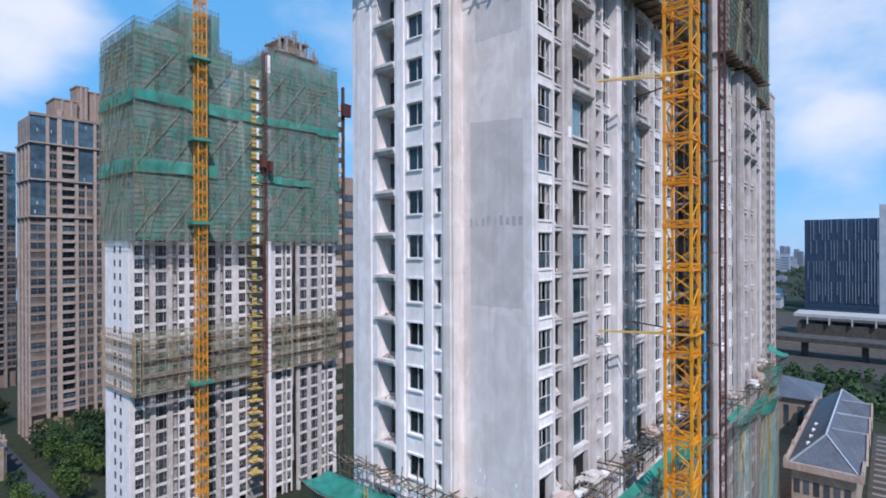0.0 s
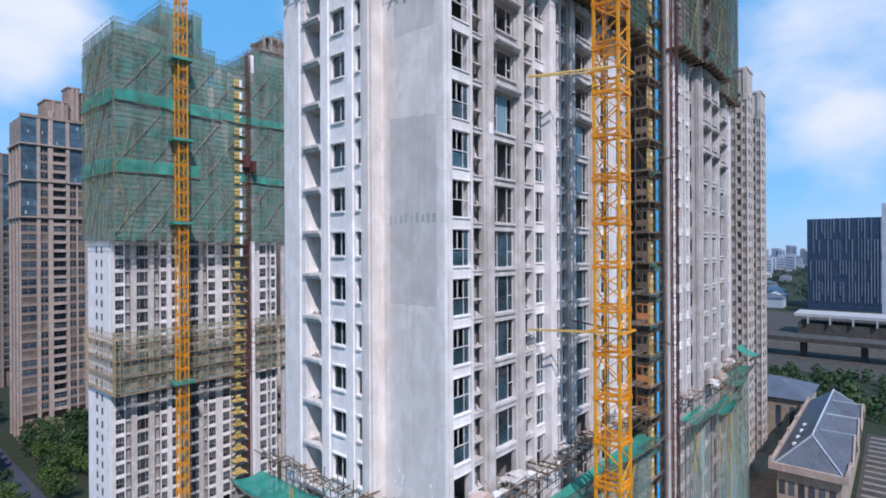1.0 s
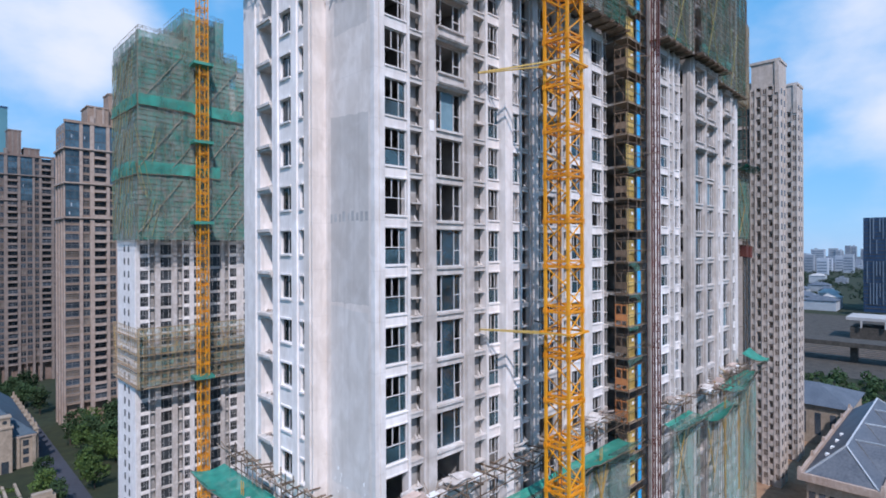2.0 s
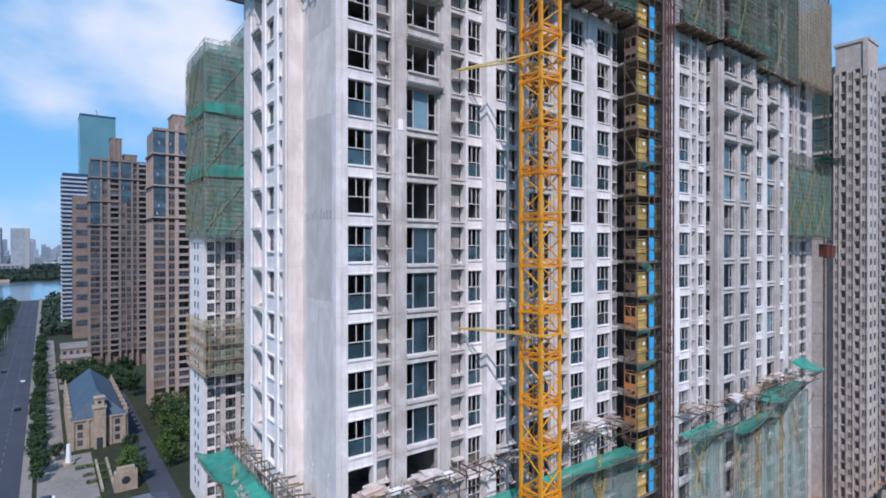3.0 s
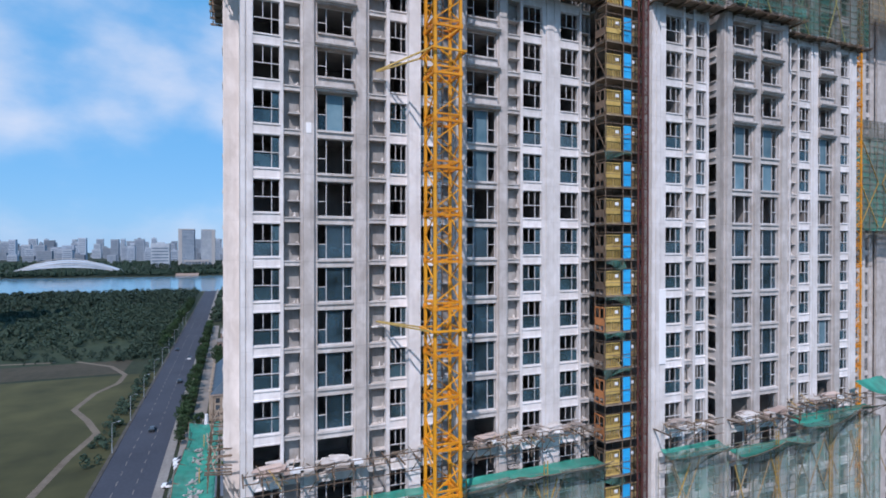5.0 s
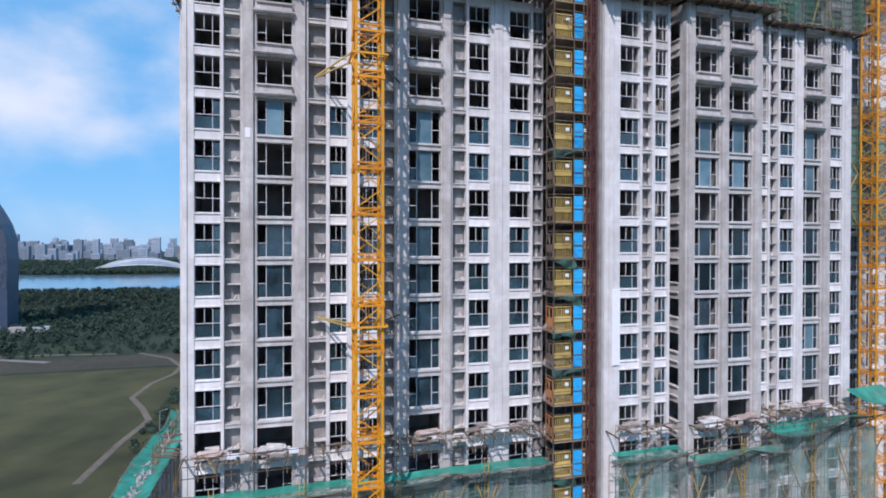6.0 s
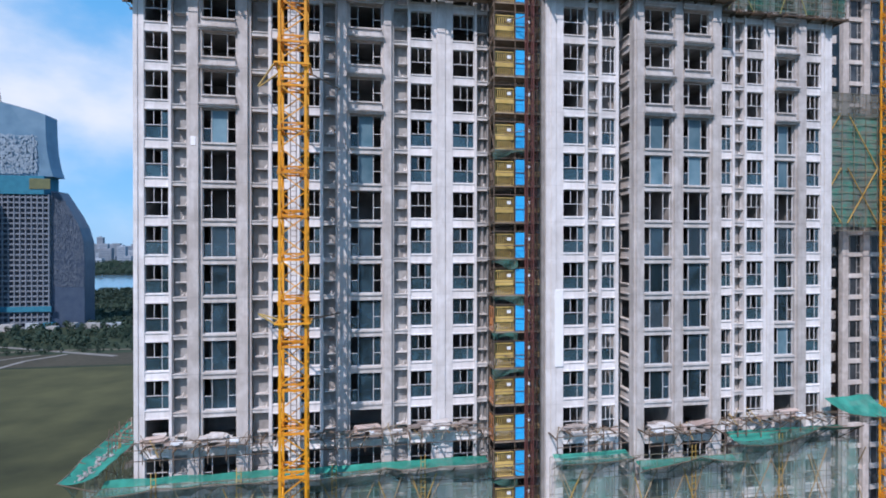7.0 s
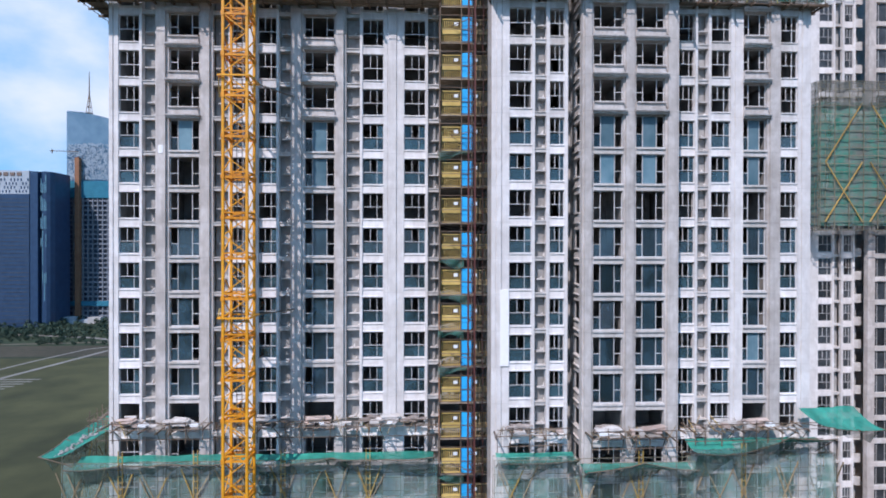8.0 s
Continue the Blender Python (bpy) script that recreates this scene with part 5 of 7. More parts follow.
part("cage", Geo().box(-0.3, 0.7, -1.6, -0.2, 83.5, 86.3).box(-0.35, 0.75, -1.65, -0.15, 86.3, 86.5).box(1.7, 2.6, -1.6, -0.2, 82.5, 85.3), RUST, h2, "weathered red hoist cages")
for k in range(-20, 13):
    ld = part("landing", shared("land2", lambda g: g.box(-2.3, 0.6, 0, 2.5, -0.5, -0.4).box(-2.3, -1.0, 0, 0.08, -0.2, 0.35).box(-2.3, -1.0, 0, 0.08, 0.6, 1.3).box(-2.3, -2.2, 0, 0.08, -0.4, 1.3), "landing", GATE), GATE, h2, "", at(0, 0, sill(k)))
    if k > -3:
        part("door_panel", shared("land2p", lambda g: g.box(-0.9, -0.25, 0.1, 0.16, -0.4, 1.4), "door_panel", PLATE), PLATE, ld, "white door panel")
part("stair_pier", Geo().box(2.0, 3.2, 0.5, 0.8, 0, 112), WHITE, h2)

h3 = thing("construction_hoist", (T2X + 52.6, T2Y - 2.5, 0), "dark hoist mast with pale and yellow landings", "hoist")
part("mast", Geo().box(0.9, 1.6, -0.4, 0.3, 0, 110), DIRT, h3)
part("cage", Geo().box(0.2, 3.0, -1.6, -0.4, 101.5, 104.8).box(0.1, 3.1, -1.7, -0.3, 104.8, 105.0), RUST, h3, "red hoist cage")
for k in range(-20, 13):
    part("landing", Geo().profile(-1.6, 0.8, [(2.5, sill(k) - 0.5), (0, sill(k) - 0.5), (0, sill(k) + 0.9), (0.1, sill(k) + 0.9), (0.1, sill(k) - 0.35), (2.5, sill(k) - 0.35)]), DIRT if k % 3 == 1 else TIMBER if k % 3 == 2 else PALE, h3)
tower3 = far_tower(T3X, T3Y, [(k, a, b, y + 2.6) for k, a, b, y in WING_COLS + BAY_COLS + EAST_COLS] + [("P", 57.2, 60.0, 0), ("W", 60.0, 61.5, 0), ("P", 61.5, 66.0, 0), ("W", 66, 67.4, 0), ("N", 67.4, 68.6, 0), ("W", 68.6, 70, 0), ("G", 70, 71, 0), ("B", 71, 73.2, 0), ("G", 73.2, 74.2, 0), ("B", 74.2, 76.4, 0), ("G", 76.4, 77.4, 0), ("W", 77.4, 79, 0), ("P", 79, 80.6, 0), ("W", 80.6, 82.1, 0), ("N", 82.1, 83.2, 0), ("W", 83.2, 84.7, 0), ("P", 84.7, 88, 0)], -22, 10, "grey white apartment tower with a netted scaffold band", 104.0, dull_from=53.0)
part("raw_wall", Geo().box(30.2, 87.8, 1.3, 1.6, 96, 119.5), NICHE, tower3, "raw concrete wall of the unfinished top storeys")
part("raw_wall", Geo().box(30.2, 30.5, 1.6, 14.8, 100, 119.5), NICHE, tower3, "raw concrete wall of the unfinished top storeys")
S3 = thing("tower_scaffold", (T3X, T3Y, 0), "netted scaffold band round the third tower", "scaffold")
for i, (a, b, out) in enumerate([((29.0, 12), (29.0, -3.5), (-1, 0)), ((29.0, -3.5), (89.0, -3.5), (0, -1)), ((89.0, -3.5), (89.0, 14.0), (1, 0))]):
    net_panel(S3, a, b, 65.5, 80.5, out, NETTHREE, seed=i + 60, amp=0.25)
    net_panel(S3, (a[0] + out[0] * 0.2, a[1] + out[1] * 0.2), (b[0] + out[0] * 0.2, b[1] + out[1] * 0.2), 80, 83, out, NETGREY, seed=i + 70, amp=0.5)
    lattice(S3, (a[0] + out[0] * 0.25, a[1] + out[1] * 0.25), (b[0] + out[0] * 0.25, b[1] + out[1] * 0.25), 65.0, 83, out, 1.8, 1.0, STEEL, OLIVE, r=0.045, braces=False)
    L = math.hypot(b[0] - a[0], b[1] - a[1])
    ux, uy = (b[0] - a[0]) / L, (b[1] - a[1]) / L
    for n in range(int(L / 5.6)):
        for z, flip in ((66.0, 0), (66.0, 1), (73.2, n % 2)):
            p, q = 0.6 + n * 5.6, 0.6 + n * 5.6 + 4.6
            p, q = (q, p) if flip else (p, q)
            part("brace", Geo().bar((a[0] + ux * p + out[0] * 0.25, a[1] + uy * p + out[1] * 0.25, z), (a[0] + ux * q + out[0] * 0.25, a[1] + uy * q + out[1] * 0.25, z + 7.2), 0.075), BAMBOO, S3)
    net_panel(S3, a, b, 99.5, 120, out, NETTAN, seed=i + 80, amp=0.25)
    lattice(S3, (a[0] + out[0] * 0.25, a[1] + out[1] * 0.25), (b[0] + out[0] * 0.25, b[1] + out[1] * 0.25), 99.0, 120, out, 1.6, 0.9, STEEL, TAN, r=0.045, brace_mat=OLIVEPOLE)
h4 = thing("construction_hoist", (T3X + 91.0, T3Y - 2.0, 0), "slim lattice hoist mast with dull red cages", "hoist")
for x, y in ((-0.4, -0.4), (0.4, -0.4), (0.4, 0.4), (-0.4, 0.4)):
    part("mast_post", Geo().box(x - 0.08, x + 0.08, y - 0.08, y + 0.08, 0, 128), DIRT, h4)
rung = Geo()
for n in range(85):
    rung.box(-0.4, 0.4, -0.46, -0.34, n * 1.5, n * 1.5 + 0.12).box(-0.46, -0.34, -0.4, 0.4, n * 1.5, n * 1.5 + 0.12).bar((-0.4, -0.4, n * 1.5), (0.4, -0.4, n * 1.5 + 1.5), 0.05)
tagged(part("mast_rung", rung, STEEL, h4), kind="stuff")
for x, z in ((0.6, 60.6), (-2.6, 60.9), (-1.8, 106.0)):
    cage = part("cage", Geo().box(x, x + 2.1, -1.0, 0.6, z, z + 2.9), RUST, h4, "dull red hoist cage")
    part("cage_roof", Geo().box(x - 0.1, x + 2.2, -1.1, 0.7, z + 2.9, z + 3.1), STEEL, cage)
for n in range(14):
    part("wall_tie", Geo().bar((-0.4, 0.3, 20 + n * 7.5), (-3.2, 2.4, 20 + n * 7.5), 0.07), STEEL, h4)
crane_mast(83.4, 85.6, 14.0, 16.2, 0, 125, 63.0, "weathered yellow lattice tower crane mast on the third tower", "cranes")


# ---- finished beige towers ----
DEEPSOLID = material("dark reflecting window", (0.02, 0.03, 0.045), (0.07, 0.09, 0.11), rough=0.2, vary=0.5, spec=0.6, bump=0.0)
BAYGLASS = material("blue bay glazing", (0.03, 0.065, 0.095), (0.08, 0.15, 0.20), rough=0.2, fine=0.7, vary=0.35, spec=0.6, bump=0.0)
WARMPANE = material("curtained window", (0.10, 0.085, 0.075), (0.22, 0.18, 0.15), rough=0.4, vary=0.4, bump=0.0)


def far_window(w, h, deep):
    """Window of a finished tower: pale frame, two mullions, transom and recessed glass."""
    def build(q):
        q.grille([0, 0.1, 0.45 * w, 0.45 * w + 0.12, w - 0.1, w], [0, 0.12, 0.62 * h, 0.62 * h + 0.1, h - 0.1, h], lambda i, j: i in (0, 2, 4) or j in (0, 2, 4), 0, 0.16)
        q.second().box(0.1, w - 0.1, 0.16, 0.19, 0.12, h - 0.1)
    return shared(("fbw", round(w, 1), h, deep.name), build, "window", MIDFRAME, deep)


def brown_tower(x0, y0, wdt, dep, top, mat, pier, label, pattern, tops):
    th = thing("residential_tower", (x0, y0, 0), label, "building", "finished towers")
    n, rn = int(top // 3.0), random.Random(int(y0))
    g1, g2 = top - 9.0, top - 21.0          # foot of the glazed attic and of the glazed storeys under it
    x, i = 0.0, 0
    while x < wdt - 1:
        kind, w = pattern[i % len(pattern)]
        i += 1
        w = min(w, wdt - x)
        if kind in "PT":
            part("pier", Geo().box(x, x + w, -0.5, 0.3, 0, top + (3.2 if kind == "T" else 0.0)), pier, th)
            x += w
            continue
        for k in range(3, n):
            z = 3.0 * k
            glassy = kind == "C" and z >= g2 - 13 or kind == "D" and z >= g2 or z >= g1 and x < 9
            if glassy:
                part("glass_panel", shared(("gp", round(w, 1)), lambda q: q.box(0, w, -0.06, 0, 0, 0.22).box(0, 0.1, -0.08, 0, 0.22, 3.0).box(w * 0.34, w * 0.34 + 0.1, -0.05, 0, 0.22, 3.0).box(w * 0.67, w * 0.67 + 0.1, -0.05, 0, 0.22, 3.0).box(w * 0.34 + 0.1, w * 0.67, -0.04, 0, 1.9, 2.0).second().box(0, w, 0, 0.2, 0, 3.0), "glass_panel", DARKFRAME, BAYGLASS), DARKFRAME, th, "", at(x, -0.2 if kind == "C" else 0, z))
                if rn.random() < 0.22:
                    part("open_sash", shared("sash", lambda q: q.box(0, 0.3, 0, 0.05, 0, 1.1), "open_sash", FAR), FAR, th, "", at(x + rn.uniform(0.2, 0.6) * w, -0.34 if kind == "C" else -0.14, z + 0.7))
            elif kind == "B":
                part("balcony", shared(("bb", round(w, 1), mat.name), lambda q: q.profile(0, w, [(1.2, -0.1), (-0.9, -0.1), (-0.9, 0.2), (-0.8, 0.22), (-0.8, 0.85), (-0.7, 0.85), (-0.7, 0.1), (1.2, 0.1)]).box(0, w, -0.86, -0.66, 0.85, 0.95), "balcony", pier), pier, th, "", at(x, 0, z))
                part("balcony_window", far_window(w, 2.6, DEEPSOLID), MIDFRAME, th, "", at(x, rn.choice((1.0, 1.0, -0.55)), z + 0.12))
            else:
                part("spandrel", shared(("bs", round(w, 1), mat.name), lambda q: q.box(0, w, 0, 0.25, 0, 0.8).box(-0.05, w + 0.05, -0.14, 0, 0.68, 0.8), "spandrel", mat), mat, th, "", at(x, 0, z))
                if kind == "D":
                    for xx in (x, x + w * 0.55):
                        part("window", far_window(w * 0.45, 2.2, WARMPANE if rn.random() < 0.25 else DEEPSOLID), MIDFRAME, th, "", at(xx, 0.1, z + 0.8))
                else:
                    part("window", far_window(w, 2.2, WARMPANE if rn.random() < 0.25 else DEEPSOLID), MIDFRAME, th, "", at(x, 0.1, z + 0.8))
        if kind == "D":
            part("mullion_pier", Geo().box(x + w * 0.45, x + w * 0.55, -0.2, 0.3, 0, g2), pier, th)
        x += w
    part("wall", Geo().box(0.3, wdt, 1.6, dep, 0, top - 0.2), mat, th)
    part("gable_wall", Geo().box(0, 0.3, 0.3, dep, 0, top), mat, th)
    for y in (0.3, 4.6, 9.4, dep - 1.6):
        part("gable_pier", Geo().box(-0.35, 0, y, y + 1.3, 0, top - 9), pier, th)
    for k in range(3, n):
        for y in (2.2, 6.6, 11.4) if y0 < 250 else ():
            part("gable_window", shared("gabw", lambda q: q.box(-0.04, 0, 0, 0.12, 0, 2.0).box(-0.04, 0, 1.48, 1.6, 0, 2.0).box(-0.04, 0, 0.12, 1.48, 1.2, 1.3).second().box(-0.02, 0, 0.12, 1.48, 0, 2.0), "gable_window", MIDFRAME, DEEPSOLID), MIDFRAME, th, "", at(-0.01, y, 3.0 * k + 0.6))
    for a, b, c, d, z in tops:
        part("roof_block", Geo().box(a, b, c, d, top - 0.2, z).box(a - 0.25, b + 0.25, c - 0.25, d + 0.25, z, z + 0.5), mat, th)
        for u in (0.28, 0.68):
            part("roof_pier", Geo().box(a + (b - a) * u, a + (b - a) * u + 0.7, c - 0.35, c, top - 0.2, z), pier, th)
    part("parapet", Geo().box(-0.3, wdt, -0.65, 0.35, top, top + 0.9), mat, th)
    for z in (top - 9.4, top - 21.6, top - 33.8):
        part("cornice", Geo().profile(-0.6, wdt * (0.95 if z > top - 10 else 0.4), [(0.6, z), (-0.7, z), (-1.0, z + 0.3), (-1.0, z + 0.75), (0.6, z + 0.8)]), pier, th)
        part("gable_cornice", Geo().box(-0.8, -0.02, 0.6, dep, z + 0.1, z + 0.75), pier, th)
    return th


PAT = [("C", 4.2), ("P", 1.0), ("W", 2.2), ("T", 1.3), ("B", 3.7), ("P", 1.1), ("D", 4.6), ("P", 0.9), ("W", 1.7), ("P", 1.0), ("B", 3.7), ("P", 1.2)]
brown_tower(18.0, 200, 44, 16, 108, BROWN, PIERPALE, "finished beige residential tower with balconies and glazed corner", PAT, ((6.8, 13.4, 0.5, 10, 114.6), (13.7, 17.2, 2, 9, 120.6), (17.8, 22.4, 2.4, 9, 119.4), (23.0, 29.0, 2.8, 9, 116.0)))
brown_tower(3.5, 297, 30, 16, 108, BROWND, PIERGREY, "finished dark brown residential tower", PAT, ((9, 14, 1, 9, 120), (15, 21, 1, 9, 112)))

# ---- streets, water and park ----
def strip(name, x0, x1, y0, y1, z, mat, label, kind="structure", cat="road"):
    nx, ny = max(1, int((x1 - x0) / 20)), max(1, int((y1 - y0) / 20))
    return solid(name, Geo().box(x0, x1, y0, y1, z - 0.3, z), mat, label, cat, kind=kind)


strip("road", -35, -20.5, -300, 800, 0.03, ASPHALT, "wide grey asphalt road between trees")
strip("pavement", -20.5, -18.0, -300, 800, 0.16, PAVING, "pale pavement with a raised kerb", cat="pavement")
strip("pavement", -36.0, -35, -300, 800, 0.16, DIRT, "narrow grimy kerb strip beside the field", cat="pavement")
strip("courtyard", -17, -4, 112, 168, 0.02, PAVING, "pale paved forecourt with parked cars", cat="courtyard")
strip("lane", 6.5, 12.5, 100, 240, 0.03, ASPHALT, "narrow asphalt lane")
strip("lane", -15, -10.5, 168, 420, 0.03, PAVING, "narrow paved lane along the hedge")
strip("soil", 57.5, 232, -9.5, 60, 0.0, SOIL, "bare brown soil round the building site", cat="soil")
for x in (-30.2, -25.3):
    g = Geo()
    for n in range(120):
        g.box(x - 0.08, x + 0.08, -100 + n * 7, -97 + n * 7, 0.03, 0.045)
    tagged(solid("lane_marking", g, PAVING, "broken white lane marking", "road marking"), kind="stuff")
solid("lake", Geo().sheet(lambda u, v: (-900 + 1400 * u, 800 + 420 * v + 40 * math.sin(u * 9), 0.05), 40, 8), WATER, "broad calm grey blue lake", "water", kind="structure")


def path_strip(pts, w, mat, name, label):
    g = Geo()
    o = 0
    for i, (x, y) in enumerate(pts):
        x2, y2 = pts[min(i + 1, len(pts) - 1)]
        x1, y1 = pts[max(i - 1, 0)]
        d = Vector((x2 - x1, y2 - y1)).normalized()
        for s in (-1, 1):
            g.v.append((x - d.y * w / 2 * s, y + d.x * w / 2 * s, 0.02))
    g.f = [(2 * i, 2 * i + 1, 2 * i + 3, 2 * i + 2) for i in range(len(pts) - 1)]
    return solid(name, g, mat, label, "path", kind="structure")


path_strip([(-49, 120), (-47, 150), (-44, 172), (-50, 188), (-58, 205), (-56, 228), (-50, 245), (-50, 262), (-60, 285), (-80, 305)], 2.2, FIELDPATH, "park_path", "winding pale park path")
path_strip([(-120, 290), (-160, 310), (-200, 330), (-260, 345)], 4.0, PAVING, "park_path", "pale park path")


strip("meadow", -330, -36, -260, 262, 0.0, MEADOW, "mown olive green meadow beside the road", cat="grass")
strip("meadow", -330, -36, 300.1, 598, 0.0, PARKGRASS, "dark green rough park grass", cat="grass")
strip("bare_field", -330, -52, 266, 300, 0.0, FIELD, "brown bare strip in the park", cat="soil")
path_strip([(-90, 306), (-130, 312), (-170, 314), (-215, 308), (-300, 300)], 3.0, FIELDPATH, "park_path", "pale paved park walk")
# ---- trees ----
def tree_proto(h, r, seed, mat, clumps=26, leaves=34):
    rn = random.Random(seed)
    th = thing("tree", (0, 0, -200), "leafy dark green street tree", "tree", "trees")
    tr = Geo().bar((0, 0, 0), (0.1, 0.05, h * 0.55), 0.16, 6, 0.08)
    for i in range(5):
        a = i * 1.3
        tr.bar((0.05, 0.02, h * 0.38), (r * 0.5 * math.cos(a), r * 0.5 * math.sin(a), h * 0.62), 0.06, 5, 0.03)
    part("trunk", tr, BARK, th)
    g = Geo()
    for c in range(clumps):
        a, b = rn.uniform(0, 6.28), rn.uniform(-0.9, 1)
        rr = r * rn.uniform(0.35, 0.95) * math.sqrt(1 - 0.8 * b * b)
        cx, cy, cz = rr * math.cos(a), rr * math.sin(a), h * 0.66 + b * h * 0.33
        cr = r * rn.uniform(0.28, 0.45)
        for i in range(leaves):
            d = Vector((rn.gauss(0, 1), rn.gauss(0, 1), rn.gauss(0, 0.8))).normalized() * cr * rn.uniform(0.5, 1.05)
            p = Vector((cx, cy, cz)) + d
            u = Vector((rn.gauss(0, 1), rn.gauss(0, 1), rn.gauss(0, 1))).normalized()
            w = u.cross(d).normalized() if u.cross(d).length > 1e-3 else Vector((1, 0, 0))
            s = rn.uniform(0.12, 0.26) * r * 0.5
            o = len(g.v)
            g.v += [tuple(p - u * s), tuple(p + w * s * 0.7), tuple(p + u * s), tuple(p - w * s * 0.7)]
            g.f.append((o, o + 1, o + 2, o + 3))
    part("crown", g, mat, th)
    return th


PROTOS = [tree_proto(8.0, 3.2, 1, LEAF), tree_proto(9.5, 3.6, 2, LEAF), tree_proto(7.0, 3.0, 3, LEAFY), tree_proto(6.0, 2.6, 4, LEAF)]
rt = random.Random(11)
SPOTS = []
for y in range(150, 420, 6):
    SPOTS.append((-17 + rt.uniform(-0.8, 0.8), y + rt.uniform(-1, 1), 3))
for y in range(330, 600, 9):
    SPOTS.append((-40 + rt.uniform(-1.5, 1), y + rt.uniform(-3, 3), rt.choice((0, 3))))
for n in range(40):
    SPOTS.append((rt.uniform(-9, 16), rt.uniform(224, 282), rt.choice((0, 1, 1, 0))))
for n in range(34):
    SPOTS.append((rt.uniform(13, 45), rt.uniform(150, 196), rt.choice((0, 1, 2, 2))))
for x, y, k in ((4.8, 150, 3), (5.4, 158, 3), (3.9, 142, 2), (5.2, 135, 3), (-12.5, 166, 3), (14.5, 150, 2), (15.5, 158, 0), (14.2, 141, 2)):
    SPOTS.append((x, y, k))
for i, (x, y, k) in enumerate(SPOTS):
    if -36 < x < -19 or (6 < x < 13 and 100 < y < 240) or (-10 < x < 7 and 165 < y < 196):
        continue
    s = rt.uniform(0.8, 1.2)
    ob = copy_thing(PROTOS[k], pose(x, y, 0, 0, 0, rt.uniform(0, 360)))
    ob.scale = (s, s, s)
for p in PROTOS:
    for o in list(p.children):
        bpy.data.objects.remove(o)
    bpy.data.objects.remove(p)


def wood(x0, x1, y0, y1, n, h, seed, label, mat=None):
    """A far wood: crowns of leaf clumps with an uneven top, too many to count."""
    rn = random.Random(seed)
    g = Geo()
    for i in range(n):
        x, y, hh = rn.uniform(x0, x1), rn.uniform(y0, y1), h * rn.uniform(0.55, 1.15)
        r = hh * rn.uniform(0.3, 0.5)
        for c in range(46):
            d = Vector((rn.gauss(0, 1), rn.gauss(0, 1), rn.gauss(0, 1))).normalized()
            p = Vector((x, y, hh * 0.6)) + Vector((d.x * r, d.y * r, d.z * hh * 0.4))
            u = Vector((rn.gauss(0, 1), rn.gauss(0, 1), rn.gauss(0, 1))).normalized()
            w = u.cross(d)
            s = r * rn.uniform(0.22, 0.46)
            o = len(g.v)
            g.v += [tuple(p - u * s), tuple(p + w * s), tuple(p + u * s), tuple(p - w * s)]
            g.f.append((o, o + 1, o + 2, o + 3))
    return solid("wood", g, mat or LEAF, label, "trees", kind="stuff")


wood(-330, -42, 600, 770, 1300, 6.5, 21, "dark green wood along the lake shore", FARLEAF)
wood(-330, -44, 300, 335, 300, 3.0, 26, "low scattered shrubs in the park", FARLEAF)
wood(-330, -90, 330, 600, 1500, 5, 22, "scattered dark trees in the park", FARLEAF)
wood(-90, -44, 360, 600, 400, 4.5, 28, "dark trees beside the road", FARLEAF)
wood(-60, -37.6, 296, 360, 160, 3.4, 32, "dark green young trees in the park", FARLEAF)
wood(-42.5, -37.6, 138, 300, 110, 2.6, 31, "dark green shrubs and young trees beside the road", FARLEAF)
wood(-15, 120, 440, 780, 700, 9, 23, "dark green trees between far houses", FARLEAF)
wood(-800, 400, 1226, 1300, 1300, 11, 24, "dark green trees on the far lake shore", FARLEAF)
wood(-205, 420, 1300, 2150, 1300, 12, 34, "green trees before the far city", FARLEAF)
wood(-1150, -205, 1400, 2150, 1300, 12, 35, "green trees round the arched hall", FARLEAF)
wood(218, 300, -70, 90, 420, 5, 25, "dark trees before the railway")
strip("rail_yard", 300, 590, -160, 220, 0.05, DIRT, "grimy railway yard, darkened for cloud shade", cat="railway")
for i in range(10):
    strip("rail_track", 360 + i * 7.0, 361.6 + i * 7.0, -160, 220, 0.3, STEEL, "rusty rail track on dark ballast", cat="railway")

wood(700, 1900, -350, 500, 1500, 8, 27, "haze-tinted green trees between far houses", FARLEAF)

# ---- distant city ----
rc = random.Random(31)


def far_block(x, y, w, d, h, mat):
    th = thing("far_building", (x, y, 0), "distant high-rise building", "building", "distant city")
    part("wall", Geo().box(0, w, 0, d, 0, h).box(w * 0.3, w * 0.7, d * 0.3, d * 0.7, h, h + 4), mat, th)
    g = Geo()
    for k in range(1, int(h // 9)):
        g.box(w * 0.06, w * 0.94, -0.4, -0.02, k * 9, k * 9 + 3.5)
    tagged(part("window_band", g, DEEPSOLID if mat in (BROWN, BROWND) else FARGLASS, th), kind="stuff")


# distance haze is mixed into the city's wall colour
CITY = material("haze tinted city walls", (0.24, 0.29, 0.35), (0.33, 0.38, 0.44), fine=0.15, coarse=0.02, vary=0.4, bump=0.0, island=True)
city, bands = Geo(), Geo()


def city_block(x, y, w, d, h, west=False):
    """One far block, its roof house and its window bands towards the site."""
    city.box(x, x + w, y, y + d, 0, h)
    if rc.random() < 0.5:
        city.box(x + w * 0.3, x + w * 0.6, y + d * 0.3, y + d * 0.7, h, h + rc.uniform(3, 7))
    for k in range(1, int(h // 7)):
        if west:
            bands.box(x - 0.4, x - 0.05, y + d * 0.08, y + d * 0.92, k * 7, k * 7 + 2.6)
        else:
            bands.box(x + w * 0.08, x + w * 0.92, y - 0.4, y - 0.05, k * 7, k * 7 + 2.6)


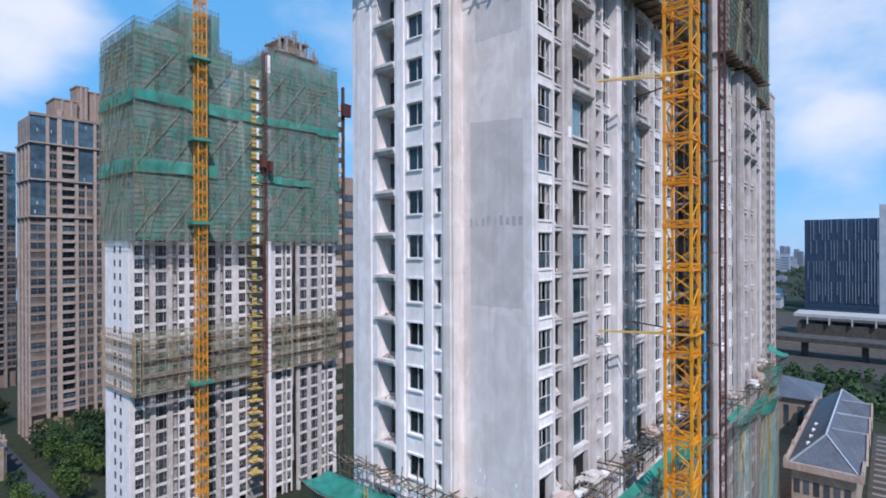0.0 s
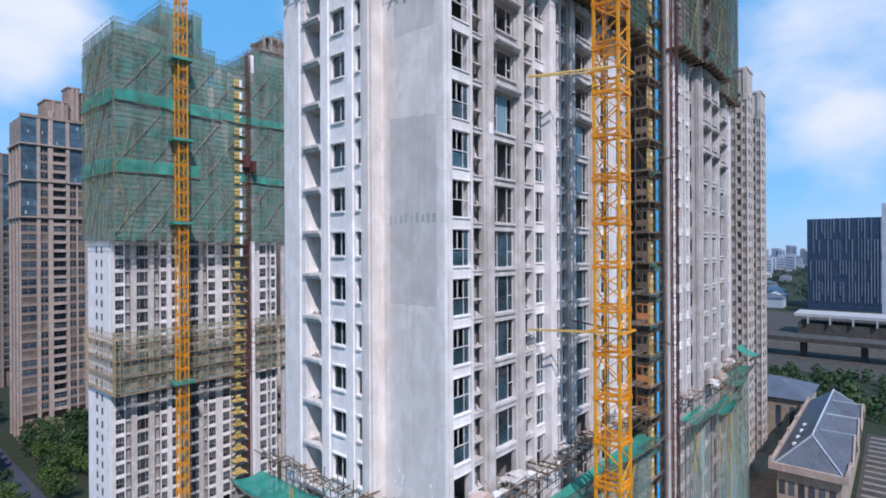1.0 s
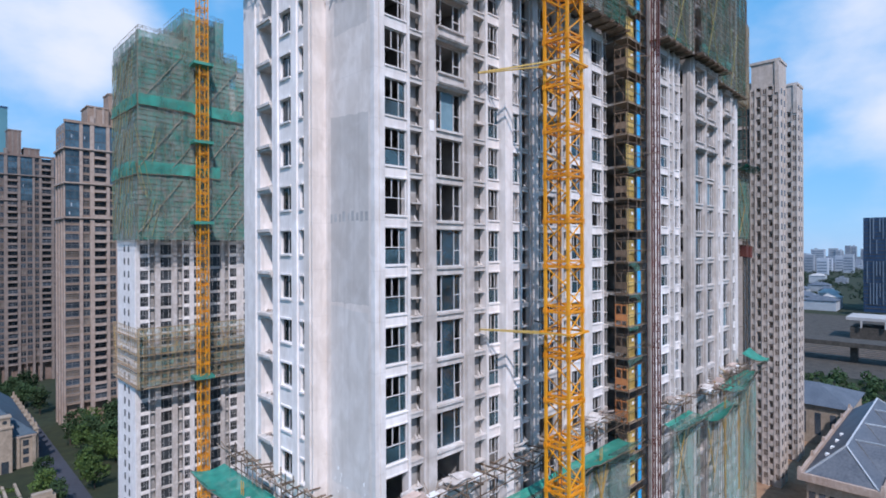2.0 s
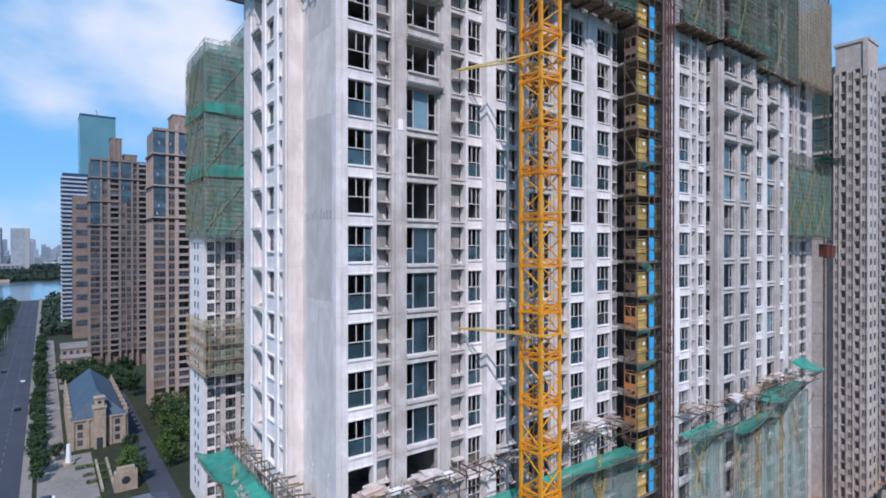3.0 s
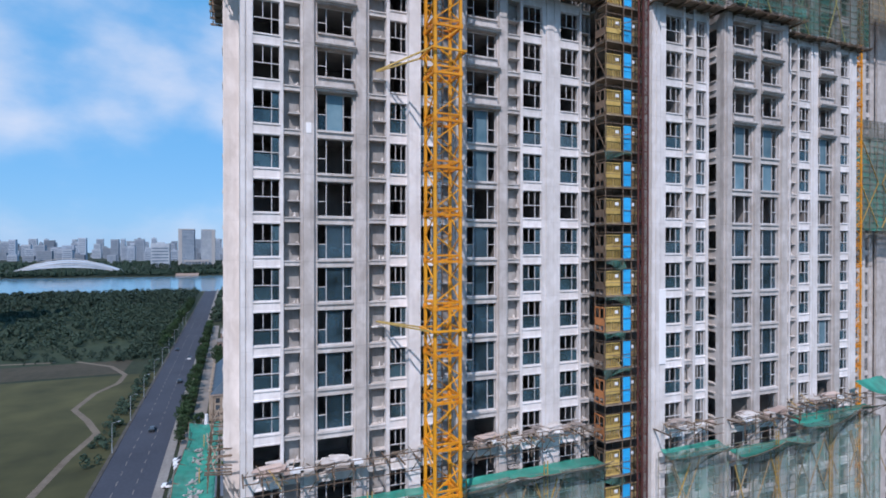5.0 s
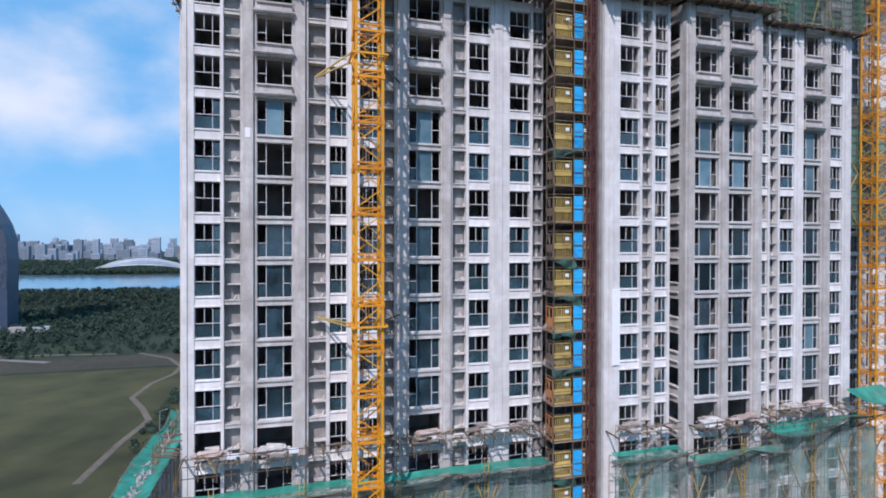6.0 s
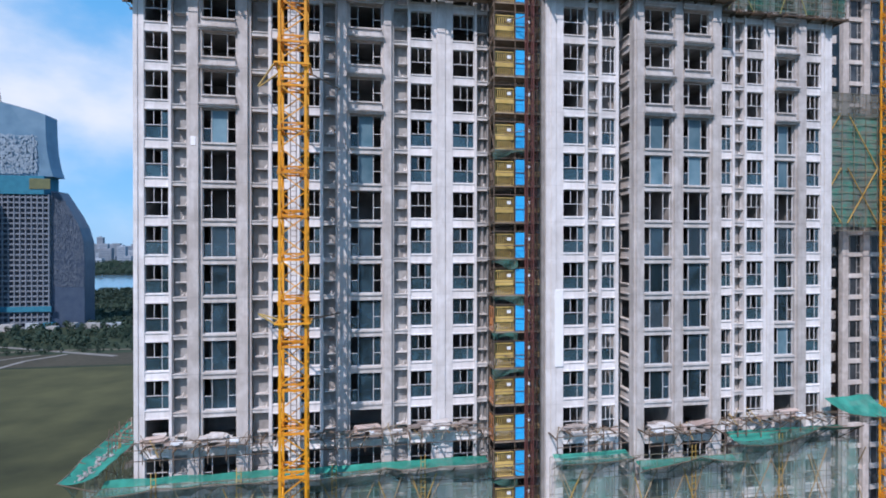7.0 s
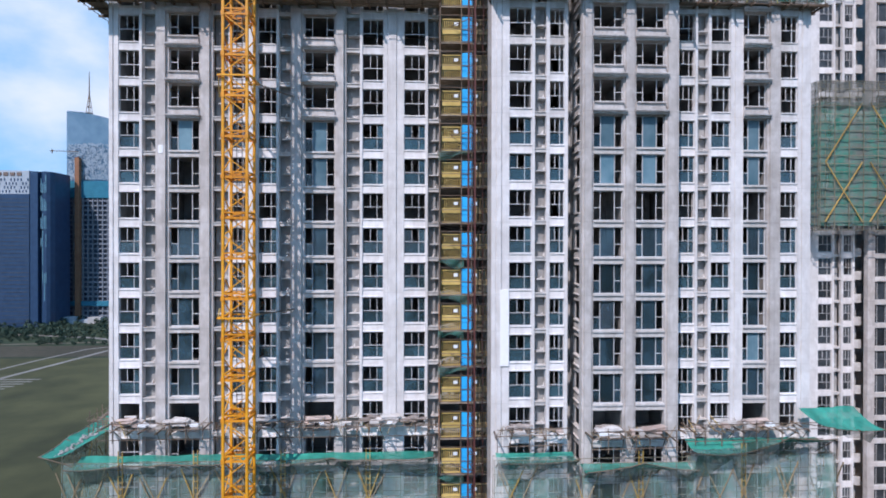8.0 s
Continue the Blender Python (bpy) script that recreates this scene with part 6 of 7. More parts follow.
for n in range(420):
    y = rc.uniform(2150, 4300)
    x = rc.uniform(-0.85, 0.14) * y
    city_block(x, y, rc.uniform(16, 48), 24, rc.choice((14, 22, 34, 45, 60, 75, 90)) * rc.uniform(0.6, 1.0) * (0.7 + y / 5500))
for n in range(170):
    x = rc.uniform(1100, 3600)
    y = rc.uniform(-0.12, 0.4) * x
    city_block(x, y, 20, rc.uniform(15, 40), rc.choice((10, 14, 20, 34, 50)) * (0.5 + x / 3000) * rc.uniform(0.7, 1.1), True)
for n in range(12):
    city_block(1500 + rc.uniform(-60, 200), 190 + n * 26, 18, 21, rc.uniform(34, 50), True)
skyline = thing("distant_city", (0, 0, 0), "distant pale city of many high-rise blocks", "city", kind="stuff")
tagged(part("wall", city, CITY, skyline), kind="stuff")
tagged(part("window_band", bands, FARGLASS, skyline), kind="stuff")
rv = random.Random(47)
for n in range(26):
    x = rv.uniform(620, 1150)
    y = (x - 620) * 0.19 + 62 + rv.uniform(4, 95)
    w, d, h = rv.uniform(12, 24), rv.uniform(12, 30), rv.uniform(7, 16)
    v = thing("low_house", (x, y, 0), "low pale house with a grey hipped roof", "house", "low houses")
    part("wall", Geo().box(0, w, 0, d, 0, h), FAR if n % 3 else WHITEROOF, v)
    rg = Geo()
    rg.v = [(-1, -1, h), (w + 1, -1, h), (w + 1, d + 1, h), (-1, d + 1, h), (w / 2, d * 0.3, h + 4), (w / 2, d * 0.7, h + 4)]
    rg.f = [(0, 1, 4), (1, 2, 5, 4), (2, 3, 5), (3, 0, 4, 5), (3, 2, 1, 0)]
    part("roof", rg, WHITEROOF if n % 4 == 0 else SLATE, v)


def twin_tower(x, w, h, pier_left, face, label):
    """Far office tower: a glazed face beside one full-height white pier, under a white cornice."""
    th = thing("office_high_rise", (x, 1700, 0), label, "building", "twin towers")
    p = w * 0.24
    a, b = (p, w) if pier_left else (0, w - p)
    part("wall", Geo().box(a, b, 0.5, 40, 0, h - 3), face, th)
    part("pier", Geo().box(0 if pier_left else w - p, p if pier_left else w, 0, 40, 0, h), WHITEROOF, th, "white full-height pier")
    part("cornice", Geo().box(a + 0.02, b - 0.02, 0.2, 40, h - 2.9, h), WHITEROOF, th)
    g = Geo()
    for k in range(2, int(h // 4) - 1):
        g.box(a + 0.5, b - 0.5, 0.1, 0.48, k * 4, k * 4 + 1.2)
    tagged(part("floor_band", g, FAR, th), kind="stuff")


twin_tower(-145, 43, 113, True, FARGLASS, "far office tower with dark glazing and a white pier")
twin_tower(-84, 38, 112, False, FAR, "far office tower with grey face and a white pier")
forum = thing("lakeside_hall", (-126, 1672, 0), "low white colonnaded hall between two office towers", "building")
part("wall", Geo().box(0, 62, 2, 20, 0, 17), FARGLASS, forum)
part("roof", Geo().box(-3, 65, 0, 22, 17, 22), WHITEROOF, forum)
for i in range(8):
    part("column", Geo().box(i * 8.6, i * 8.6 + 1.8, 0.2, 1.9, 0, 17), WHITEROOF, forum)
quay = thing("lakeside_steps", (-110, 1206, 0), "pale stone steps down to the lake", "steps")
for i in range(4):
    part("step", Geo().box(-i * 0.01, 44 + i * 0.01, i * 4.5, (i + 1) * 4.5 + 4, i * 1.1, (i + 1) * 1.1), PIERPALE, quay)
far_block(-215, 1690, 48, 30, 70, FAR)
far_block(128, 215, 70, 16, 100, BROWN)
far_block(0.5, 420, 30, 16, 99, BROWND)
gl = thing("glass_tower", (9, 520, 0), "tall plain teal glass office tower", "building")
part("wall", Geo().box(0, 26, 0, 30, 0, 176), material("teal curtain wall", (0.07, 0.20, 0.25), (0.11, 0.27, 0.32), rough=0.25, fine=0.05, coarse=0.02, vary=0.0, spec=0.5, bump=0.0), gl)
part("parapet", Geo().box(-0.2, 26.2, -0.2, 30.2, 176, 177.5), NAVY, gl)
part("roof_crane", Geo().bar((14, 10, 177.5), (12, 10, 184), 0.3), STEEL, gl)
sb = thing("striped_tower", (-4.6, 460, 0), "dark tower with pale balcony bands", "building")
part("wall", Geo().box(0, 18, 0, 20, 0, 119), NAVY, sb)
for k in range(1, 37):
    part("balcony_band", shared("stripe", lambda g: g.prism([(-0.8, -0.8), (18.2, -0.8), (18.2, 20.2), (-0.8, 20.2)], 0, 1.3), "balcony_band", FAR), FAR, sb, "", at(0, 0, k * 3.2))

arch = thing("arched_hall", (-330, 1330, 0), "long white arched hall beyond the lake", "building")
part("roof", Geo().sheet(lambda u, v: (-110 + 220 * u, 40 * v, 32 * math.sin(math.pi * (0.02 + 0.96 * u)) ** 0.8 * (1 - 0.5 * (2 * v - 1) ** 2)), 40, 6), FAR, arch, smooth=True)
for n in range(3):
    a = Geo()
    for q in range(24):
        f = lambda u: (-110 + 220 * u, -1 - 3 * n, -0.5 + (36 - 6 * n) * math.sin(math.pi * u))
        a.bar(f(q / 24), f((q + 1) / 24), 1.0)
    part("rib", a, WHITEROOF, arch)
# ---- twisted tower and navy block far across the park ----
tw = thing("office_tower", (-231, 432, 0), "half-clad office tower with a flared wing and a spire, under construction", "building")
# the frame's blue tint takes the place of haze over the concrete
FRAMEGREY = material("haze blue frame concrete", (0.14, 0.17, 0.21), (0.21, 0.24, 0.285), vary=0)
HOARD = material("blue green hoarding", (0.02, 0.15, 0.23), (0.03, 0.21, 0.30), vary=0)
WINGBLUE = material("dark blue clad wing", (0.04, 0.065, 0.115), (0.07, 0.10, 0.15), rough=0.4, vary=0.0, spec=0.5)
FLARE = ((0, 36.5), (30, 36.5), (52, 36.8), (67, 36.0), (78, 33.0), (88, 28.0), (98, 22.0), (107, 16.5))


def flare(z):
    """Reach of the wing towards +x at a height."""
    for (za, xa), (zb, xb) in zip(FLARE, FLARE[1:]):
        if za <= z <= zb:
            return xa + (xb - xa) * (z - za) / (zb - za)
    return FLARE[-1][1]


slabs, cols, core = Geo(), Geo(), Geo()
for n in range(26):
    z = n * 4.0
    slabs.box(-42, 15, -20, -1, z, z + 1.3)
    core.box(-38, 11, -16.5, -2, z + 1.3, z + 4)
for n in range(15):
    x = -41.6 + n * 3.99
    cols.box(x, x + 0.9, -20.3, -19.2, 0, 103)
tagged(part("floor_slab", slabs, FRAMEGREY, tw), kind="stuff")
tagged(part("facade_column", cols, FRAMEGREY, tw), kind="stuff")
tagged(part("core", core, WINGBLUE, tw), kind="stuff")
part("base_band", Geo().box(-42, 17, -21.5, -20.4, 13, 17), HOARD, tw, "blue hoarding above the base")
wing_g = Geo()
zs = [2.0 * i for i in range(54)]
wing_g.v = [(15.1, -17.5, z) for z in zs] + [(flare(z), -12.0 - 0.05 * (flare(z) - 15), z) for z in zs] + [(flare(z), 4.0, z) for z in zs]
nz = len(zs)
wing_g.f = [(k * nz + i, (k + 1) * nz + i, (k + 1) * nz + i + 1, k * nz + i + 1) for k in (0, 1) for i in range(nz - 1)]
part("wing", wing_g, WINGBLUE, tw, "dark blue wing that flares out towards its base")
rz, g = random.Random(8), Geo()
for n in range(1500):
    z = rz.uniform(31, 104)
    u = rz.uniform(0.03, 0.97)
    x = 15.1 + (flare(z) - 15.1) * u
    y = -17.5 + (5.5 - 0.05 * (flare(z) - 15)) * u - 0.25
    g.box(x, x + rz.uniform(0.35, 0.8), y - 0.1, y + 0.05, z, z + rz.uniform(0.5, 1.8))
tagged(part("wing_panel", g, material("slate blue panel", (0.085, 0.115, 0.16), (0.135, 0.165, 0.21), vary=0), tw), kind="stuff")
part("hoarding", Geo().box(-40, 12, -21, 0, 103, 117), HOARD, tw, "blue green hoarding band")
part("sign_panel", Geo().box(2, 16.5, -21.4, -21.02, 107, 115), material("dull olive sign panel", (0.10, 0.12, 0.07), (0.17, 0.18, 0.09), vary=0), tw)
crown = Geo()
top = [(-39, 175.5), (-26, 174.5), (-12, 171.5), (2, 167.8), (12, 164.5)]
edge = [(12.2, 150), (13.2, 136), (15.2, 124), (17.5, 117)]
outline = top + edge + [(-39, 117)]
n = len(outline)
crown.v = [(x, -20 + 0.0016 * (x + 13) ** 2, z) for x, z in outline] + [(x, -2, z) for x, z in outline]
crown.f = [tuple(range(n))[::-1], tuple(range(n, 2 * n))] + [(i, (i + 1) % n, n + (i + 1) % n, n + i) for i in range(n)]
part("curtain_wall", crown, material("hazy blue curtain wall", (0.085, 0.185, 0.28), (0.135, 0.255, 0.355), rough=0.5, fine=0.12, coarse=0.03, vary=0.0, spec=0.5), tw)
g = Geo()
for n in range(1300):
    x, z = rz.uniform(-38.5, 6), rz.uniform(118, 147.5)
    y = -20.1 + 0.0016 * (x + 13) ** 2
    g.box(x, x + rz.uniform(0.5, 1.1), y - 0.15, y, z, z + rz.uniform(0.5, 1.7))
tagged(part("bare_panel", g, material("pale blue panel", (0.22, 0.30, 0.37), (0.33, 0.41, 0.48), vary=0), tw), kind="stuff")
g = Geo()
for dx, dy in ((-2, -2), (2, -2), (2, 2), (-2, 2)):
    g.bar((-26 + dx, -10 + dy, 172), (-26 + dx * 0.2, -10 + dy * 0.2, 190), 0.3, 4, 0.2)
for z in (176, 181, 186):
    r = 2 * (190 - z) / 18 + 0.35
    g.box(-26 - r, -26 + r, -10 - r, -10 + r, z, z + 0.3)
g.bar((-26, -10, 188), (-26, -10, 211), 0.7, 6, 0.25)
part("spire", g, STEEL, tw, "slim lattice spire")
part("hoist_mast", Geo().box(-29.5, -26, -24, -20.6, 0, 136), material("rusty orange mast", (0.22, 0.10, 0.06), (0.32, 0.16, 0.09), vary=0), tw)
part("crane_jib", Geo().bar((-50, -23, 141.5), (-27, -23, 141.0), 0.35).bar((-48, -23, 139.5), (-48, -23, 142.5), 0.5), STEEL, tw)
podium = thing("podium", (-300, 395, 0), "low pale podium and site sheds at the foot of the towers", "building")
rp = random.Random(19)
for n in range(12):
    x, d = n * 11.0 + rp.uniform(0, 4), rp.uniform(0, 16)
    part("shed", Geo().box(x, x + rp.uniform(5, 12), d, d + 6, 0, rp.uniform(2.5, 6)), rp.choice((FAR, WHITEROOF, HOARD)), podium)
nb = thing("office_block", (-352, 380, 0), "dark navy office block with white patterned crown", "building")
part("wall", Geo().box(0, 75, 0, 40, 0, 103).box(75.02, 81, 0.5, 40, 0, 120.5), NAVY, nb)
part("crown", Geo().box(0, 75, 0, 40, 103, 121), FAR, nb, "pale patterned crown")
g, bars = Geo(), Geo()
for i in range(30):
    for j in range(4):
        if (i * 7 + j * 3) % 5:
            x = i * 2.5 + (j % 2) * 1.2
            g.box(x, x + 0.8, -0.3, -0.02, 104 + j * 3.0, 106.0 + j * 3.0)
tagged(part("crown_slot", g, NAVY, nb), kind="stuff")
for i in range(5):
    part("sign_bar", Geo().box(46 + i * 5.0, 49.4 + i * 5.0, -0.5, -0.02, 117.0, 119.6), BROWND, nb, "plain dull red sign bar")
for k in range(1, 34):
    part("floor_line", Geo().box(0, 75, -0.25, -0.02, k * 3.0, k * 3.0 + 0.35), DARKFRAME, nb)
part("wing", Geo().prism([(82, 6), (83, 2), (85, 0.5), (87.5, 0.5), (89.5, 2), (90.5, 6), (90.5, 24), (82, 24)], 0, 120.5), NAVY, nb, "navy glass wing with rounded corners")
rz = random.Random(12)
for i in range(4):
    for z in range(20, 118, 14):
        if rz.random() < 0.3 + z / 160:
            part("wing_fin", Geo().box(83.5 + i * 1.2, 84.0 + i * 1.2, 0.2, 0.48, z, z + rz.uniform(7, 14)), SKYGLASS, nb)
far_block(-309, 470, 9, 14, 78, NAVY)
path_strip([(-172, 200), (-174, 216), (-168, 250), (-163, 283), (-150, 300)], 3.0, PAVING, "park_path", "pale straight park path")
path_strip([(-190, 228), (-185, 258), (-178, 288), (-164, 300)], 2.2, PAVING, "park_path", "pale straight park path")
for i in range(5):
    strip("paving_strip", -196, -158 + i, 196 + i * 4.2, 197.3 + i * 4.2, 0.03, PAVING, "pale paving strip in the park", cat="paving")

# ---- church-like house, gate and fountain in the compound ----
ch = thing("clubhouse", (-1.5, 172, 0), "cream stone clubhouse with steep blue slate roof", "house")
part("wall", Geo().box(-7, 7, 0, 50, 0, 9.5), STONE, ch)
rg = Geo()
rg.v = [(-7.6, -0.6, 9.5), (7.6, -0.6, 9.5), (7.6, 50.6, 9.5), (-7.6, 50.6, 9.5), (0, 5, 16.5), (0, 46, 16.5)]
rg.f = [(0, 1, 4), (1, 2, 5, 4), (2, 3, 5), (3, 0, 4, 5), (3, 2, 1, 0)]
part("roof", rg, SLATEBLUE, ch)
part("eaves_cornice", Geo().box(-7.5, 7.5, -0.5, -0.02, 8.9, 9.6).box(-7.5, -7.02, 0, 50, 8.9, 9.6).box(7.02, 7.5, 0, 50, 8.9, 9.6), PIERPALE, ch)
for y in range(1, 50, 6):
    for sx in (-1, 1):
        part("buttress", Geo().box(sx * 7.5 - 0.48, sx * 7.5 + 0.48, y - 0.7, y + 0.7, 0, 10.3).box(sx * 7.5 - 0.65, sx * 7.5 + 0.65, y - 0.9, y + 0.9, 10.3, 10.7).bar((sx * 7.5, y, 10.7), (sx * 7.5, y, 12.3), 0.5, 4, 0.28), STONE, ch)
        for z in (1.2, 5.4):
            part("window", Geo().box(sx * 7.06 - 0.04, sx * 7.06 + 0.04, y + 2.0, y + 4.0, z, z + 2.8), DEEPSOLID, ch)
part("bell_tower", Geo().box(-1.6, 1.7, -2.2, 1.0, 0, 12.6).box(-1.9, 2.0, -2.5, 1.3, 12.6, 13.1), STONE, ch)
belfry = part("belfry", Geo().box(-1.2, 1.3, -1.8, 0.7, 13.1, 15.6).box(-1.5, 1.6, -2.1, 1.0, 15.6, 16.0), STONE, ch)
part("opening", Geo().bar((0.05, -1.84, 14.4), (0.05, -1.7, 14.4), 0.55, 12), DEEPSOLID, belfry)
for x in (-6.9, -3.0, 3.1, 6.9):
    part("front_pilaster", Geo().box(x - 0.45, x + 0.45, -0.42, -0.02, 0, 8.88), STONE, ch)
for x in (-5.0, 5.0):
    for z in (1.2, 3.7, 6.2):
        part("window", Geo().box(x - 0.7, x + 0.7, -0.06, -0.01, z, z + 1.7), DEEPSOLID, ch)
part("door", Geo().box(-0.8, 0.9, -2.27, -2.21, 0, 3.4), DEEPSOLID, ch)
gh = thing("garden_gate", (1.6, 131, 0), "cream stone garden gate with round opening", "gate")
part("wall", Geo().box(-2.6, 2.6, 0, 2, 0, 5), STONE, gh)
part("cap", Geo().box(-2.0, 2.0, 0.2, 1.8, 5, 6), STONE, gh)
part("opening", Geo().bar((0, -0.05, 2.8), (0, 0.1, 2.8), 1.0, 16), DEEPSOLID, gh)
hh = thing("villa", (-1.0, 97, 0), "villa with hipped blue grey slate roof", "house")
part("wall", Geo().box(-8, 8, 0, 14, 0, 5.2), STONE, hh)
rg = Geo()
rg.v = [(-9, -1, 5.2), (9, -1, 5.2), (9, 15, 5.2), (-9, 15, 5.2), (-4, 7, 9), (4, 7, 9)]
rg.f = [(0, 1, 5, 4), (1, 2, 5), (2, 3, 4, 5), (3, 0, 4), (3, 2, 1, 0)]
part("roof", rg, SLATE, hh)
for x, y, w, d, h in ((-9.0, 287, 12, 9.5, 9.0), (-8.0, 330, 14, 22, 7.0), (-9.0, 232, 6, 5, 3.2)):
    lo = thing("annex", (x, y, 0), "low brown annex with a pale flat roof", "building", "annexes")
    part("wall", Geo().box(0, w, 0, d, 0, h), BROWN, lo)
    part("roof", Geo().box(-0.4, w + 0.4, -0.4, d + 0.4, h, h + 0.5), PAVING, lo)
    for i in range(int(w / 3)):
        part("window", Geo().box(0.8 + i * 3, 2.2 + i * 3, -0.05, -0.01, 1.0, h - 0.9), DEEPSOLID, lo)
strip("courtyard", -10, 3.4, 262, 330, 0.03, PAVING, "pale paved yard before the tall towers", cat="courtyard")
mon = thing("fountain_column", (-9.8, 160, 0), "white stone garden monument with basin", "monument")
part("basin", Geo().bar((0, 0, 0), (0, 0, 0.8), 1.6, 12), STONE, mon)
part("column", Geo().bar((0, 0, 0.8), (0, 0, 6.0), 0.8, 8, 0.5), PLATE, mon)
for x, y, w, d in ((-6.5, 141, 7.0, 1.6), (-7.0, 147, 6.5, 1.2), (-8.5, 153.5, 8.0, 2.0), (-9.0, 128, 6.0, 1.4)):
    rn, g = random.Random(int(x * 10 + y)), Geo()
    for n in range(int(w * d * 26)):
        p = Vector((rn.uniform(0, w), rn.uniform(0, d), rn.uniform(0.1, 0.9)))
        u, v = Vector((rn.gauss(0, 1), rn.gauss(0, 1), rn.gauss(0, 1))).normalized() * 0.22, Vector((rn.gauss(0, 1), rn.gauss(0, 1), rn.gauss(0, 1))).normalized() * 0.18
        o = len(g.v)
        g.v += [tuple(p - u), tuple(p + v), tuple(p + u), tuple(p - v)]
        g.f.append((o, o + 1, o + 2, o + 3))
    solid("hedge", g, LEAFY, "clipped green garden hedge beside the paving", "hedge", "hedges", loc=(x, y, 0))
wk = thing("garden_wall", (-2.0, 134, 0), "white stone garden walk with low walls", "garden wall")
for x in (-1.6, 1.0):
    part("low_wall", Geo().box(x, x + 0.6, 0, 24, 0, 0.8), STONE, wk)


def street_lamp(x, y):
    th = thing("street_lamp", (x, y, 0.1), "slim grey street lamp with a curved arm", "street lamp", "street lamps")
    part("pole", Geo().bar((0, 0, 0), (0, 0, 9), 0.1, 6, 0.06), FAR, th)
    part("arm", Geo().bar((0, 0, 9), (1.8, 0, 9.5), 0.05), FAR, th)
    part("lamp_head", Geo().box(1.5, 2.3, -0.15, 0.15, 9.42, 9.56), FAR, th)


for n in range(10):
    street_lamp(-35.6, 150 + 32 * n)

# ---- long slate-roofed hall and railway side ----
hall = thing("school_hall", (150, -3, 0), "long cream hall with grey slate hipped roof", "building")
part("wall", Geo().box(-32, 34, -7, 4.9, 0, 13), STONE, hall)
rg = Geo()
rg.v = [(-33, -8, 13.2), (35, -8, 13.2), (35, 5.9, 13.2), (-33, 5.9, 13.2), (-25, -1.1, 19.5), (27, -1.1, 19.5)]
rg.f = [(0, 1, 5, 4), (1, 2, 5), (2, 3, 4, 5), (3, 0, 4), (3, 2, 1, 0)]
part("roof", rg, SLATE, hall)
part("parapet", Geo().box(-33.4, -32.6, -8.4, 6.4, 12.6, 14.2).box(-32.6, 35, 5.7, 6.4, 12.6, 14.2).box(-32.6, 35, -8.4, -7.8, 12.6, 14.2), PIERPALE, hall)
for x in (-33, -20, -7, 6, 19, 32):
    for y in (-8.1, 6.05):
        part("pinnacle", Geo().bar((x, y, 14.2), (x, y, 15.4), 0.55, 4, 0.3), PIERPALE, hall)
for y in (-5.5, -3.6, -1.7, 0.2, 2.1, 3.9):
    for z in (2, 7):
        part("window", Geo().box(-32.06, -32.01, y - 0.6, y + 0.6, z, z + 3.2), DEEPSOLID, hall)
for x in (-17, -1, 15):
    rg = Geo()
    rg.v = [(x - 6.2, -8.6, 13.3), (x + 6.2, -8.6, 13.3), (x, -8.6, 18.9), (x, -1.6, 18.9), (x - 6.2, -7.4, 13.4), (x + 6.2, -7.4, 13.4)]
    rg.f = [(0, 1, 2), (1, 5, 3, 2), (0, 2, 3, 4)]
    part("cross_gable", rg, SLATE, hall)
    part("gable_coping", Geo().bar((x - 6.3, -8.6, 13.4), (x, -8.6, 19.1), 0.3).bar((x, -8.6, 19.1), (x + 6.3, -8.6, 13.4), 0.3), PIERPALE, hall, "pale stone gable coping")
for p, q in (((-25, -1.1, 19.6), (27, -1.1, 19.6)), ((-33, -8, 13.3), (-25, -1.1, 19.6)), ((-33, 5.9, 13.3), (-25, -1.1, 19.6)), ((35, -8, 13.3), (27, -1.1, 19.6))):
    part("ridge_cap", Geo().bar(p, q, 0.22), FAR, hall)
for x in (-17, -1, 15):
    part("ridge_cap", Geo().bar((x, -8.6, 19.0), (x, -1.6, 19.0), 0.22), FAR, hall)
    part("valley", Geo().bar((x - 6.2, -7.4, 13.5), (x, -1.6, 19.0), 0.16), DIRT, hall)
for x in (-24, -18, -12, -6):
    part("skylight", Geo().box(x, x + 1.0, 2.2, 2.9, 16.0, 16.6), PLATE, hall)
wing = thing("hall_wing", (186, 4, 0), "grey roofed wing of the long hall", "building")
part("wall", Geo().box(0, 28, 0, 42, 0, 12.5), STONE, wing)
rg = Geo()
rg.v = [(-1, -1, 12.6), (29, -1, 12.6), (29, 43, 12.6), (-1, 43, 12.6), (14, 10, 17), (14, 34, 17)]
rg.f = [(0, 1, 4), (1, 2, 5, 4), (2, 3, 5), (3, 0, 4, 5), (3, 2, 1, 0)]
part("roof", rg, SLATE, wing)
for n in range(10):
    part("window", Geo().box(-0.06, -0.01, 3 + n * 4, 4.6 + n * 4, 3, 10), DEEPSOLID, wing)
terrace = thing("striped_terrace", (165, -27, 0), "paved terrace with pale stripes beside the hall", "terrace")
part("paving", Geo().box(-40, 40, -16, 16, 0, 0.12), DIRT, terrace)
for n in range(16):
    part("stripe", Geo().box(-38 + n * 4.9, -36.6 + n * 4.9, -15, 15, 0.12, 0.2), PAVING, terrace)
via = thing("railway_viaduct", (340, -40, 0), "grimy cloud-darkened concrete railway viaduct", "bridge")
part("deck", Geo().box(0, 18, -200, 260, 9, 11.5), DIRT, via)
